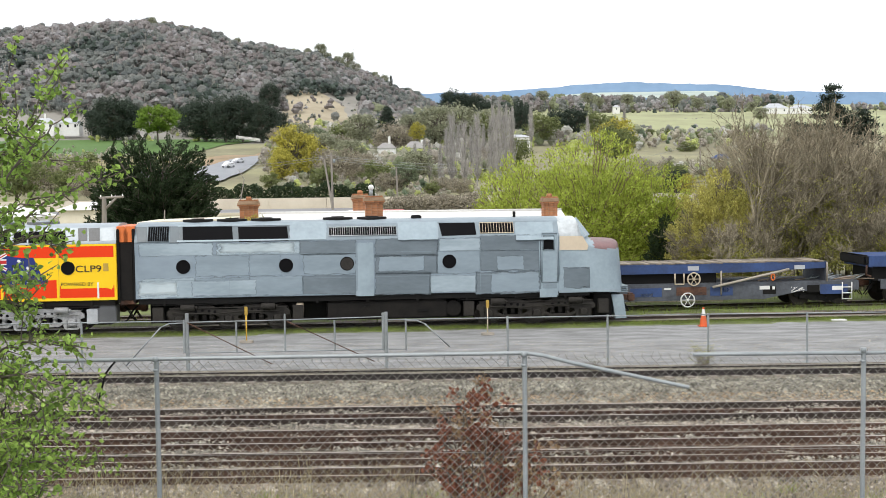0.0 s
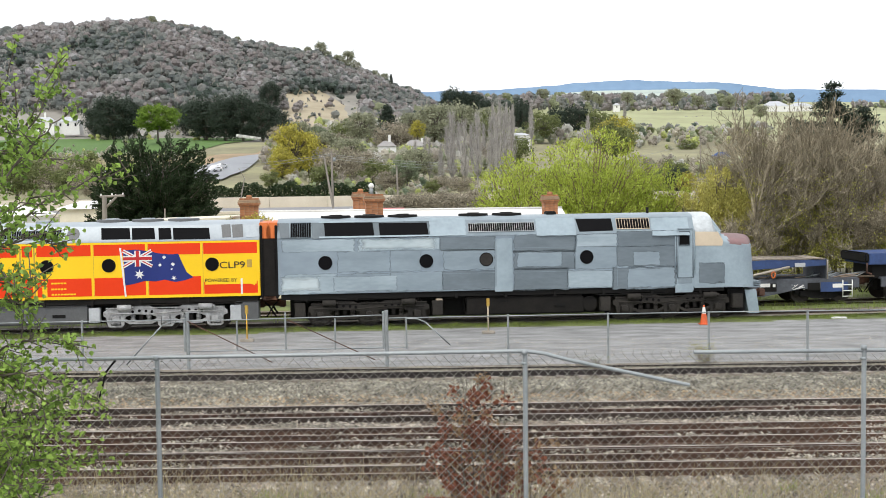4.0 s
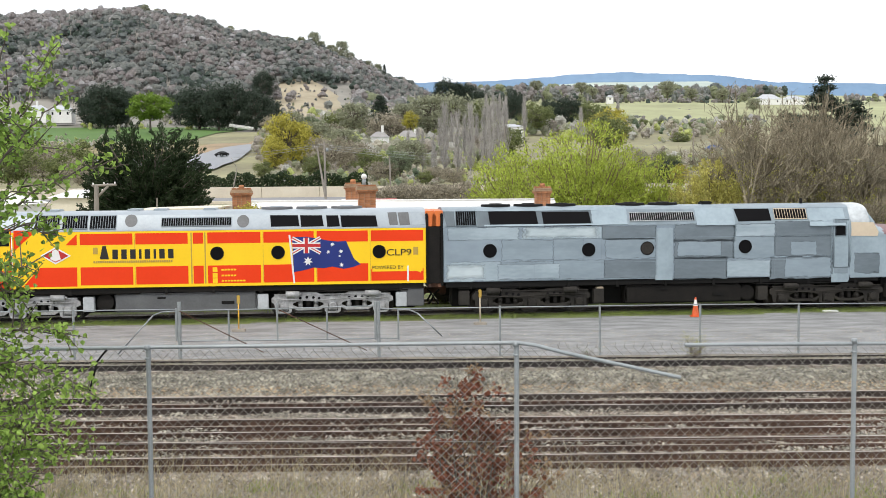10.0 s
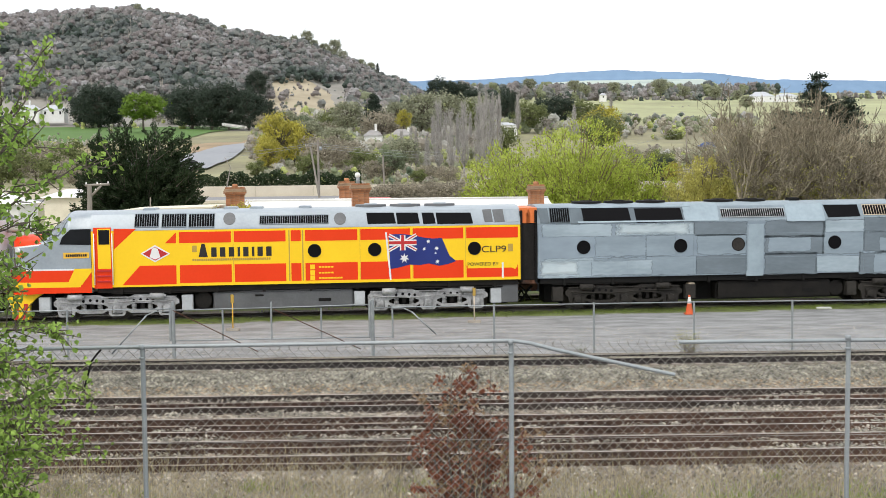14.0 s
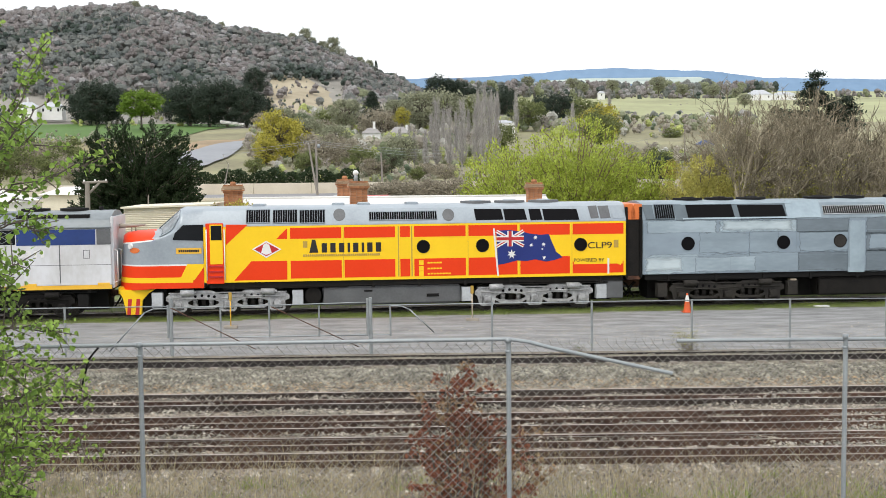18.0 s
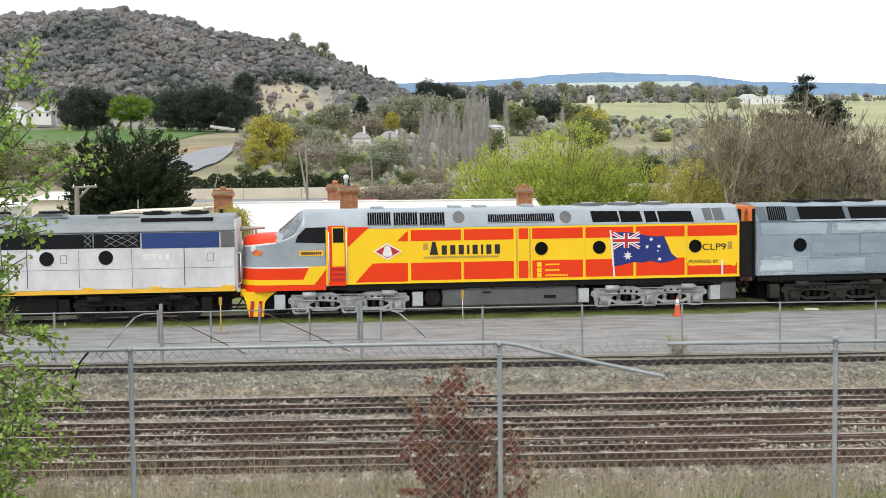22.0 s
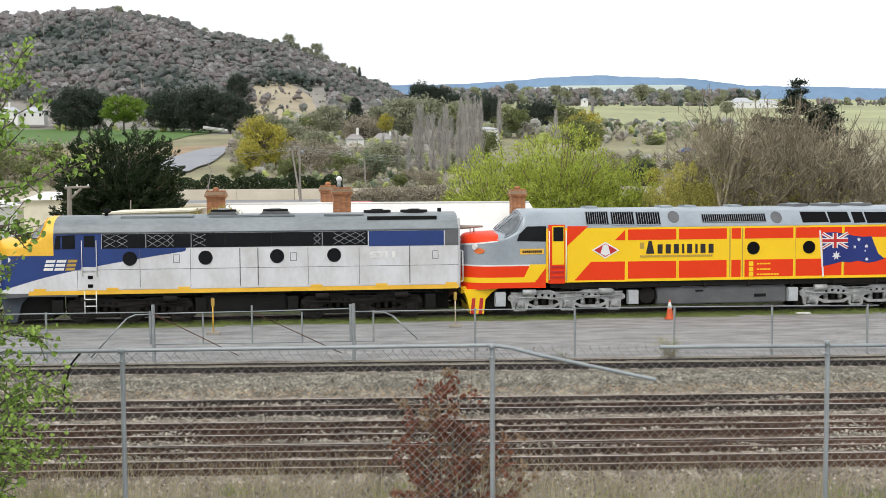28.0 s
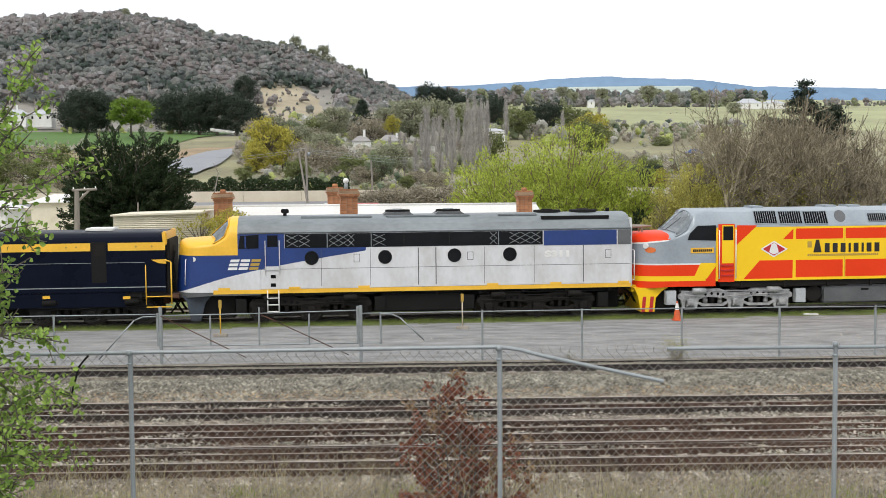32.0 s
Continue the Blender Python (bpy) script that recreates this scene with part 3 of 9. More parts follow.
def windscreen(parent, d, xr, xw, frame, glass=None, wide=1.478, peak=4.2):
    """Two raked panes bent to the cab's front, with gaskets and wipers."""
    def at(u, v, lift):
        w, zs, zt = wide - 0.03 * u, 3.46 - 0.5 * u, peak - (peak - 3.33) * u
        c = min(1.0, (abs(v) / w) ** (1 / 0.75))
        z = zs + (zt - zs) * math.sqrt(1 - c * c) ** 0.9
        return Vector((xr + (xw - xr) * u + d * lift * 0.6 - d * swept(0.52 * min(1.0, u * 1.15), v, w, z), v * (1 + lift * 0.25), z + lift * 0.8))
    for s in (-1, 1):
        bm = B()
        grid = []
        for i in range(6):
            u = 0.10 + 0.86 * i / 5
            row = []
            for j in range(7):
                v = s * (0.05 + (1.22 + 0.14 * i / 5) * j / 6)
                row.append((u, v))
            grid.append(row)
        top = [[bm.verts.new(at(u, v, 0.02)) for u, v in r] for r in grid]
        for p, q in zip(top, top[1:]):
            for j in range(6):
                bm.faces.new((p[j], p[j + 1], q[j + 1], q[j])).smooth = True
        bmesh.ops.solidify(bm, geom=list(bm.faces), thickness=0.03)
        w = part("windscreen_pane", bm, glass or M_screen, parent)
        fr = B()
        edge = grid[0] + [r[-1] for r in grid[1:]] + list(reversed(grid[-1]))[1:] + [r[0] for r in reversed(grid[:-1])]
        tube(fr, [at(u, v, 0.03) for u, v in edge], 0.020, 5)
        part("gasket", fr, frame, w)
        wi = B()
        tube(wi, [at(0.98, s * 0.55, 0.05), at(0.4, s * 0.75, 0.06)], 0.012, 4)
        part("wiper", wi, M_black, w)


def bogie(parent, xc, frame_mat, box_mat, wheels, axles=(-1.88, 0, 1.86), sand=True):
    """A three-axle bogie: plated side frames with holes, axle boxes, springs, cylinders, wheels."""
    bf = thing("bogie", "", "")
    for k in ("label", "category"):
        if k in bf:
            del bf[k]
    bf.parent = parent
    bf.matrix_basis = pose(xc, 0, 0)
    for s in (-1, 1):
        bm = B()
        y0, y1 = s * 1.20, s * 1.33
        x0, x1 = axles[0] - 0.46, axles[2] + 0.46
        m0, m1 = (axles[0] + axles[1]) / 2, (axles[1] + axles[2]) / 2
        top = [(x0, 0.80), (x0 + 0.16, 0.92), (axles[0] + 0.25, 0.92), (m0 - 0.28, 1.03), (m0 + 0.28, 1.03), (-0.30, 0.88), (0.30, 0.88), (m1 - 0.28, 1.03), (m1 + 0.28, 1.03), (axles[2] - 0.25, 0.92), (x1 - 0.16, 0.92), (x1, 0.80)]
        low = [(x1, 0.66), (axles[2] + 0.30, 0.60)]
        for ax in (axles[2], axles[1], axles[0]):
            low += [(ax + 0.30, 0.30), (ax + 0.20, 0.26), (ax + 0.17, 0.62), (ax - 0.17, 0.62), (ax - 0.20, 0.26), (ax - 0.30, 0.30), (ax - 0.36, 0.60)]
            if ax != axles[0]:
                m = m1 if ax == axles[2] else m0
                low += [(m + 0.30, 0.70), (m - 0.30, 0.70), (m - 0.58, 0.60)]
        low += [(x0, 0.66)]
        prism(bm, top + low, y0, y1)
        prism(bm, [(x0 + 0.1, 0.92), (x1 - 0.1, 0.92), (x1 - 0.1, 0.955), (x0 + 0.1, 0.955)], s * 1.12, s * 1.37)
        sf = part("side_frame", bm, frame_mat, bf)
        for m in (m0, m1):
            eq = B()
            prism(eq, [(m - 0.62, 0.44), (m - 0.42, 0.33), (m + 0.42, 0.33), (m + 0.62, 0.44), (m + 0.62, 0.54), (m + 0.36, 0.43), (m - 0.36, 0.43), (m - 0.62, 0.54)], s * 1.24, s * 1.36)
            part("equaliser_bar", eq, frame_mat, bf)
            for o in (-0.30, 0.30):
                sp = B()
                for k in range(5):
                    cyl(sp, (m + o, s * 1.28, 0.44 + k * 0.05), (m + o, s * 1.28, 0.465 + k * 0.05), 0.095, seg=10)
                cyl(sp, (m + o, s * 1.28, 0.42), (m + o, s * 1.28, 0.70), 0.05, seg=8)
                part("coil_spring", sp, frame_mat, bf)
            for o in (-0.30, -0.05, 0.2, 0.42):
                hb = B()
                cyl(hb, (m + o, s * 1.32, 0.84 - 0.12 * abs(o)), (m + o, s * 1.338, 0.84 - 0.12 * abs(o)), 0.055, seg=12)
                part("lightening_hole", hb, M_hole, sf)
            sh = B()
            box(sh, m - 0.08, m + 0.08, min(s * 1.1, s * 1.30), max(s * 1.1, s * 1.30), 0.45, 0.70, 0, 0.02)
            part("brake_block", sh, M_under, bf)
        for ax in axles:
            bm = B()
            box(bm, ax - 0.17, ax + 0.17, min(s * 1.2, s * 1.40), max(s * 1.2, s * 1.40), 0.32, 0.66, 0, 0.03)
            cyl(bm, (ax, s * 1.38, 0.50), (ax, s * 1.45, 0.50), 0.14, 0.12, 16)
            cyl(bm, (ax, s * 1.44, 0.50), (ax, s * 1.465, 0.50), 0.05, 0.05, 8)
            part("axle_box", bm, frame_mat, bf)
            kb = B()
            prism(kb, [(ax - 0.30, 0.29), (ax - 0.22, 0.22), (ax + 0.22, 0.22), (ax + 0.30, 0.29)], s * 1.24, s * 1.37)
            part("pedestal_tie", kb, frame_mat, bf)
        for ax in (axles[0] + 0.35, axles[2] - 0.35):
            bm = B()
            cyl(bm, (ax - 0.26, s * 1.40, 0.96), (ax + 0.26, s * 1.40, 0.96), 0.12, 0.12, 14)
            cyl(bm, (ax + 0.26, s * 1.40, 0.96), (ax + 0.34, s * 1.40, 0.96), 0.06, 0.06, 8)
            part("brake_cylinder", bm, frame_mat, bf)
        bm = B()
        tube(bm, [(x0 + 0.2, s * 1.41, 0.78), (-0.7, s * 1.41, 0.70), (0.7, s * 1.41, 0.80), (x1 - 0.2, s * 1.41, 0.78)], 0.022, 5)
        part("brake_rod", bm, frame_mat, bf)
        if sand:
            for ax in (axles[0] - 0.78, axles[2] + 0.78):
                bm = B()
                box(bm, ax - 0.21, ax + 0.21, min(s * 1.1, s * 1.42), max(s * 1.1, s * 1.42), 0.42, 0.98, 0, 0.02)
                part("sandbox", bm, box_mat, bf)
    # Black block added between the wheels as the shade under the engine.
    bm = B()
    box(bm, axles[0] - 0.5, axles[2] + 0.5, -0.62, 0.62, 0.20, 0.95, 0, 0.05)
    part("motor_frame", bm, M_black, bf)
    for ax in axles:
        bm = B()
        for s in (-1, 1):
            cyl(bm, (0, s * 0.70, 0), (0, s * 0.84, 0), 0.50, 0.48, 28)
            cyl(bm, (0, s * 0.69, 0), (0, s * 0.73, 0), 0.53, 0.53, 28)
            for k in range(3):
                a = k * math.tau / 3
                cyl(bm, (0.27 * math.cos(a), s * 0.83, 0.27 * math.sin(a)), (0.27 * math.cos(a), s * 0.846, 0.27 * math.sin(a)), 0.07, seg=8)
        cyl(bm, (0, -1.1, 0), (0, 1.1, 0), 0.09, 0.09, 10)
        w = part("wheelset", bm, M_wheel, parent, smooth=40)
        w.matrix_basis = pose(xc + ax, 0, 0.5)
        wheels.append((w, xc + ax))
    return bf


def coupler(parent, x, d):
    bm = B()
    box(bm, min(x, x + d * 0.55), max(x, x + d * 0.55), -0.11, 0.11, 0.78, 1.0, 0, 0.02)
    box(bm, min(x + d * 0.5, x + d * 0.78), max(x + d * 0.5, x + d * 0.78), -0.19, 0.16, 0.72, 1.05, 0, 0.05)
    part("coupler", bm, M_rust, parent)
    for y in (-0.75, -0.5, 0.5, 0.75):
        h = B()
        tube(h, [(x, y, 0.98), (x + d * 0.15, y, 0.85), (x + d * 0.32, y * 0.95, 0.55), (x + d * 0.42, y * 0.9, 0.42)], 0.025, 6)
        part("brake_hose", h, M_black, parent)


def fuel_tank(parent, x0, x1, mat, z0=0.36, z1=1.08):
    bm = B()
    box(bm, x0, x1, -1.30, 1.30, z0, z1, 0, 0.06)
    t = part("fuel_tank", bm, mat, parent)
    for u0, u1, za, zb in ((0.75, 0.84, 0.62, 0.74), (0.30, 0.36, 0.86, 0.93)):
        hb = B()
        box(hb, x0 + u0 * (x1 - x0), x0 + u1 * (x1 - x0), -1.325, -1.29, za, zb, 0, 0.01)
        part("tank_gauge", hb, M_black, t)
    return t


def underframe(parent, x0, x1, mat=None):
    bm = B()
    box(bm, x0, x1, -1.40, 1.40, 1.12, 1.335)
    for k in range(9):
        x = x0 + (x1 - x0) * (k + 0.5) / 9
        box(bm, x - 0.05, x + 0.05, -1.44, -1.38, 1.05, 1.3)
    # Deep dark filler, added to shut out the bright ground behind: shade as shape.
    box(bm, x0 + 0.3, x1 - 0.3, -0.6, 0.6, 0.30, 1.13)
    part("underframe", bm, mat or M_black, parent)
    pb = B()
    tube(pb, [(x0 + 0.5, -1.36, 1.08), (x0 + 5.2, -1.36, 1.10), (x0 + 5.5, -1.36, 1.2), (x1 - 5.5, -1.36, 1.2), (x1 - 5.0, -1.36, 1.06), (x1 - 0.6, -1.36, 1.06)], 0.03, 6)
    part("air_pipe", pb, mat or M_black, parent)


def fan(parent, x, y=0.0, r=0.55, z=4.2, mat=None, hub=None):
    bm = B()
    cyl(bm, (x, y, z - 0.03), (x, y, z + 0.08), r, r * 0.97, 26)
    f = part("roof_fan", bm, mat or M_black, parent, smooth=40)
    hb = B()
    cyl(hb, (x, y, z + 0.07), (x, y, z + 0.12), r * 0.45, r * 0.40, 18)
    part("fan_hub", hb, hub or M_galv, f)


def clroof(parent, x0, x1, mat, label):
    prof = CL_ROOF + [(-y, z) for y, z in reversed(CL_ROOF[:-1])]
    n = 12
    rings = [[(x0 + (x1 - x0) * k / n, y, z) for y, z in prof] for k in range(n + 1)]
    return part("roof", loft(B(), rings), mat, parent, label, smooth=20)


def hood(parent, x0, x1, mat, label):
    bm = B()
    box(bm, x0, x1, FACE, -FACE, 1.33, 3.47, 0, 0.02)
    return part("body", bm, mat, parent, label)


def rail_handle(parent, p, q, mat, off=0.06, r=0.014, name="grab_rail"):
    bm = B()
    a, c = (p[0], FACE - off, p[1]), (q[0], FACE - off, q[1])
    tube(bm, [(p[0], FACE, p[1]), a, c, (q[0], FACE, q[1])], r, 6)
    return part(name, bm, mat, parent)



DRAWN = {'B': (700.0, 17.917, 21.779, 1.038, (2.608, -0.349, -2.18, -0.104)), 'G': (700.0, 0.481, 21.723, 0.813, (2.875, -0.393, -2.176, -0.082)), 'S': (700.0, -0.338, 21.779, 1.038, (2.608, -0.349, -2.18, -0.104)), 'Y': (700.0, -5.073, 21.776, 1.022, (2.549, -0.391, -2.18, -0.103)), 'v': (700.0, 12.895, 8.316, 0.105, (-0.829, -0.19, -0.817, -0.011))}

def Q(k, x, y):
    """A place on an engine's near side from its drawing: along, up."""
    a, b, c, d, e = DRAWN[k]
    u = (x - a) / 1000
    return (b + c * u + d * u * u, e[0] + e[1] * u + (e[2] + e[3] * u) * (y - 450) / 100)


WHEELS = []
TRAIN = []

# ---- yellow and red engine, nose to the left ----
X_Y = -5.6


def yellow_engine():
    e = thing("diesel_engine", "yellow, red and silver streamlined diesel engine, freshly painted", "locomotive", group="train")
    TRAIN.append((e, X_Y))
    xb, xe = (-6.439, 2.575)[0], (9.885, 2.286)[0]
    hood(e, xb, xe, M_yel, "yellow vinyl body side with red panels")
    clroof(e, xb + 0.0, xe, M_silver, "silver grey roof")

    def paint(c):
        u = (c.x + 8.27) / (-9.62 + 8.27)
        if u > 0.03 and c.z > 2.96 - 0.16 * u + 0.005:
            return 1 if c.z > 2.96 - 0.16 * u + 0.055 else 3
        if c.z > 2.06:
            return 0
        if c.z > 2.0:
            return 3
        if c.z < 1.36:
            return 1
        if c.z < 1.56 and c.x < (-6.860, 1.930)[0]:
            return 2
        return 1
    bulldog(e, -1, xb, -7.25, -8.27, -9.62, 1.14, [M_silver, M_red, M_yel, M_white], paint, "silver, red and yellow rounded nose and cab")
    windscreen(e, -1, -7.25, -8.27, M_silver)
    decal(e, "yellow_chevron", [(-6.99, 2.06), (-6.34, 2.06), (-6.80, 1.44), (-7.27, 1.50)], M_yel, 0.008)
    decal(e, "yellow_edge", [(-7.05, 2.06), (-6.98, 2.06), (-7.257, 1.503), (-7.321, 1.504)], M_yel, 0.007)
    decal(e, "side_window", [(-7.180, 3.542), (-6.424, 3.552), (-6.433, 2.945), (-7.577, 2.986), (-7.486, 3.244)], M_pane, 0.012)
    # cab door with its steps
    dr = decal(e, "cab_door", rect((-6.337, 3.594), (-5.677, 1.296)), M_red, 0.010, "red cab door surround with yellow door")
    part("door_leaf", prism(B(), rect((-6.186, 3.548), (-5.710, 2.039)), FACE - 0.02, FACE), M_yel, dr)
    part("door_window", prism(B(), rect((-6.143, 3.504), (-5.740, 2.955)), FACE - 0.028, FACE), M_pane, dr)
    bm = B()
    for y in (478, 487, 496):
        a, c = (-6.233, 1.918), (-5.712, 1.908)
        z = (-6.167, 1.917)[1] + (480 - y) / 45.0
        box(bm, a[0], c[0], FACE - 0.05, FACE, z - 0.03, z + 0.03)
    part("steps", bm, M_redv, dr)
    for x in (643, 674):
        rail_handle(e, (Q("Y",x,450)[0], 1.45), (Q("Y",x,450)[0], 3.35), M_white, 0.07, 0.022)
    # red side panels
    decal(e, "red_panel", [(-5.579, 3.539), (-4.754, 3.526), (-5.591, 2.756)], M_red)
    decal(e, "red_panel", [(-3.270, 3.372), (-3.275, 2.957), (-3.691, 2.964)], M_red)
    for x0, x1 in ((787, 876), (881, 969), (1002, 1091), (1096, 1180), (1185, 1270), (1275, 1362)):
        a, c = (-3.226, 3.371), (9.832, 3.320)
        k0, k1 = (x0 - 784) / 580, (x1 - 784) / 580
        f = lambda k, p, q: (p[0] + (q[0] - p[0]) * (k + 0.035 * k * (k - 1)), p[1] + (q[1] - p[1]) * k)
        zt, zb = 3.38, 2.96
        decal(e, "red_panel", [(f(k0, a, c)[0], zb), (f(k1, a, c)[0], zb), (f(k1, a, c)[0], zt), (f(k0, a, c)[0], zt)], M_red)
        if x0 < 1270:
            decal(e, "red_panel", [(f(k0, a, c)[0], 1.44), (f(k1, a, c)[0], 1.44), (f(k1, a, c)[0], 2.12), (f(k0, a, c)[0], 2.12)], M_red)
        else:
            decal(e, "red_panel", [(f(k0, a, c)[0], 1.44), (f(k1, a, c)[0], 1.44), (f(k1, a, c)[0], 1.90), (f(k0, a, c)[0], 1.90)], M_red)
    decal(e, "red_panel", [(-4.641, 2.128), (-3.284, 2.125), (-3.293, 1.401), (-5.305, 1.398)], M_red)
    for zt, zb in ((3.38, 2.96), (2.12, 1.44)):
        decal(e, "engine_room_door", rect(((1.036, 2.443)[0], zb), ((1.416, 2.436)[0], zt)), M_red, 0.008)
    for x in (974, 997):
        decal(e, "door_strip", rect((Q("Y",x - 1,450)[0], 1.44), (Q("Y",x + 1,450)[0], 3.38)), M_gold, 0.007)
    sill = B()
    prism(sill, rect((xb + 0.8, 1.33), (xe, 1.40)), FACE - 0.012, FACE + 0.01)
    part("sill_stripe", sill, M_yel, e)
    seam = B()
    for x in (879, 1094, 1183, 1273):
        prism(seam, rect((Q("Y",x,450)[0] - 0.006, 1.44), (Q("Y",x,450)[0] + 0.006, 3.38)), FACE - 0.004, FACE + 0.01)
    part("panel_seams", seam, M_gold, e)
    for p in ((1.932, 2.582), (4.229, 2.586), (8.084, 2.564)):
        porthole(e, p, 0.245)
    # flag
    fl = decal(e, "flag", [(4.773, 3.155), (5.272, 3.169), (5.795, 3.094), (6.068, 3.022), (6.479, 2.971), (6.822, 2.988), (6.983, 2.605), (7.121, 2.290), (7.374, 2.084), (7.053, 1.978), (6.710, 1.917), (6.298, 2.014), (5.956, 1.954), (5.568, 1.983), (5.159, 1.879), (4.818, 1.819)], M_navy, 0.012, "large blue ensign graphic with stars")
    def on_flag(name, poly, mat, lift):
        part(name, prism(B(), poly, FACE - lift, FACE), mat, fl)
    on_flag("flag_pole", [(4.637, 3.246), (4.705, 3.244), (4.863, 1.394), (4.795, 1.395)], M_white, 0.018)
    ox, oz = (4.773, 3.132)
    ux, uz = (5.841, 2.536)
    W2, H2 = ux - ox, oz - uz
    for a, c, wd, mt, lf in (((0, 0), (1, 1), 0.13, M_white, 0.015), ((0, 1), (1, 0), 0.13, M_white, 0.0155), ((0, 0), (1, 1), 0.04, M_redv, 0.017), ((0, 1), (1, 0), 0.04, M_redv, 0.0175)):
        p, q = Vector((ox + a[0] * W2, oz - a[1] * H2)), Vector((ox + c[0] * W2, oz - c[1] * H2))
        nn = (q - p).normalized().orthogonal() * wd / 2
        on_flag("saltire", [tuple(p + nn), tuple(q + nn), tuple(q - nn), tuple(p - nn)], mt, lf)
    mx, mz = ox + W2 / 2, oz - H2 / 2
    for t, mt, lf in ((0.11, M_white, 0.019), (0.06, M_redv, 0.021)):
        on_flag("cross", [(mx - t, oz), (mx + t, oz), (mx + t, mz + t), (ux, mz + t), (ux, mz - t), (mx + t, mz - t), (mx + t, uz), (mx - t, uz), (mx - t, mz - t), (ox, mz - t), (ox, mz + t), (mx - t, mz + t)], mt, lf)
    for x, z, r in ((5.363, 2.232) + (0.19,), (6.297, 2.863) + (0.09,), (6.137, 2.575) + (0.08,), (6.617, 2.589) + (0.09,), (6.571, 2.411) + (0.05,), (6.641, 2.075) + (0.09,)):
        on_flag("star", [(x + (r if k % 2 == 0 else r * 0.45) * math.sin(k * math.pi / 7), z + (r if k % 2 == 0 else r * 0.45) * math.cos(k * math.pi / 7)) for k in range(14)], M_white, 0.016)
    # lettering and badges
    x, lo = -2.44, 2.417
    for w in (0.34, 0.20, 0.20, 0.20, 0.09, 0.20, 0.09, 0.20, 0.20):
        tall = w > 0.3
        hh = 0.50 if tall else 0.36
        decal(e, "name_block", [(x, lo), (x + w, lo), (x + w * (0.68 if tall else 1), lo + hh), (x + w * (0.32 if tall else 0), lo + hh)], M_letter, 0.012)
        x += w + (0.13 if w > 0.1 else 0.12)
    bars(e, "slogan_line", (-1.211, 2.315), 0.085, 2.95, M_gold, 36)
    decal(e, "badge", rect((-2.683, 2.859), (-2.510, 2.615)), M_gold, 0.010)
    lettering(e, "number", "CLP9", (8.844, 2.529), 0.25, 0.95, M_letter)
    decal(e, "badge", rect((9.397, 2.721), (9.583, 2.426)), M_gold, 0.010)
    strip = decal(e, "yellow_panel", rect((7.810, 2.076), (9.750, 1.793)), M_yel, 0.009)
    lettering(e, "lettering", "POWERED BY", (8.409, 1.953), 0.13, 1.2, M_letter, 0.016)
    decal(e, "map_shape", [(9.378, 1.980), (9.748, 2.041), (9.680, 1.727), (9.518, 1.797)], M_yel, 0.012)
    decal(e, "white_strip", rect((9.147, 2.007), (9.219, 1.398)), M_white, 0.012)
    for y, n in ((471, 5), (481, 5), (490, 8)):
        decal(e, "small_icon", rect(Q("Y",1009,y - 4), Q("Y",1017,y + 4)), M_yel, 0.010)
        bars(e, "small_writing", Q("Y",1023 + n * 2.6,y), 0.06, n * 0.115, M_yel, n)
    lz = [(-4.614, 2.586), (-4.064, 2.904), (-3.499, 2.567), (-4.072, 2.249)]
    lo = decal(e, "diamond_logo", lz, M_white, 0.010, "red and white diamond badge")
    part("diamond_field", prism(B(), [(-4.526, 2.585), (-4.064, 2.839), (-3.586, 2.568), (-4.071, 2.315)], FACE - 0.016, FACE), M_redv, lo)
    part("diamond_mark", prism(B(), [(-4.266, 2.449), (-4.175, 2.753), (-4.065, 2.817), (-3.956, 2.750), (-3.872, 2.442), (-4.070, 2.358)], FACE - 0.02, FACE), M_white, lo)
    # roof windows and louvres
    for x0, x1 in ((712, 753), (758, 800), (804, 848)):
        grille(e, Q("Y",x0,402), Q("Y",x1,379), M_silver, 10)
    for x in (873, 1061):
        g = slant(e, "round_vent", disc(Q("Y",x,388)[0], Q("Y",x,388)[1], 0.23), M_undergrey, 0.012)
    grille(e, (-0.137, 3.629), (2.475, 3.942), M_silver, 30)
    for x0, x1 in ((1106, 1155.5), (1156.3, 1196), (1200, 1223), (1223.8, 1286)):
        slant(e, "roof_window", [Q("Y",x0 + 2,397), Q("Y",x1,396), Q("Y",x1 - 3,378), Q("Y",x0,378)], M_hole, 0.014)
    for x0, x1 in ((1303, 1318), (1320, 1338), (1341, 1362)):
        slant(e, "roof_hatch", [Q("Y",x0 + 3,394), Q("Y",x1 + 2,393), Q("Y",x1,372), Q("Y",x0,373)], M_undergrey if x0 < 1340 else M_silver, 0.014)
    for x in (1115, 1175, 1235):
        fan(e, Q("Y",x,370)[0], 0, 0.62, 4.2, M_undergrey, M_silver)
    for x in (720, 860, 905, 990):
        a = Q("Y",x,370)[0]
        part("roof_box", box(B(), a, a + 0.5, -0.5, 0.5, 4.15, 4.27, 0, 0.03), M_silver, e)
    # nose fittings
    hx = (-9.366, 3.598)[0]
    bm = B()
    cyl(bm, (hx + 0.1, -0.35, 3.2), (hx + 0.1, -0.35, 3.5), 0.02)
    for s in (-0.5, -0.2):
        cyl(bm, (hx - 0.35, s, 3.5), (hx + 0.6, s, 3.52), 0.09, 0.03, 10)
    cyl(bm, (hx + 0.25, -0.35, 3.2), (hx + 0.25, -0.35, 3.5), 0.03)
    part("air_horn", bm, M_wood, e, "brass coloured air horns")
    bm = B()
    cyl(bm, (-9.02, -1.05, 2.76), (-9.22, -1.24, 2.76), 0.10, 0.11, 14)
    part("marker_light", bm, M_white, e)
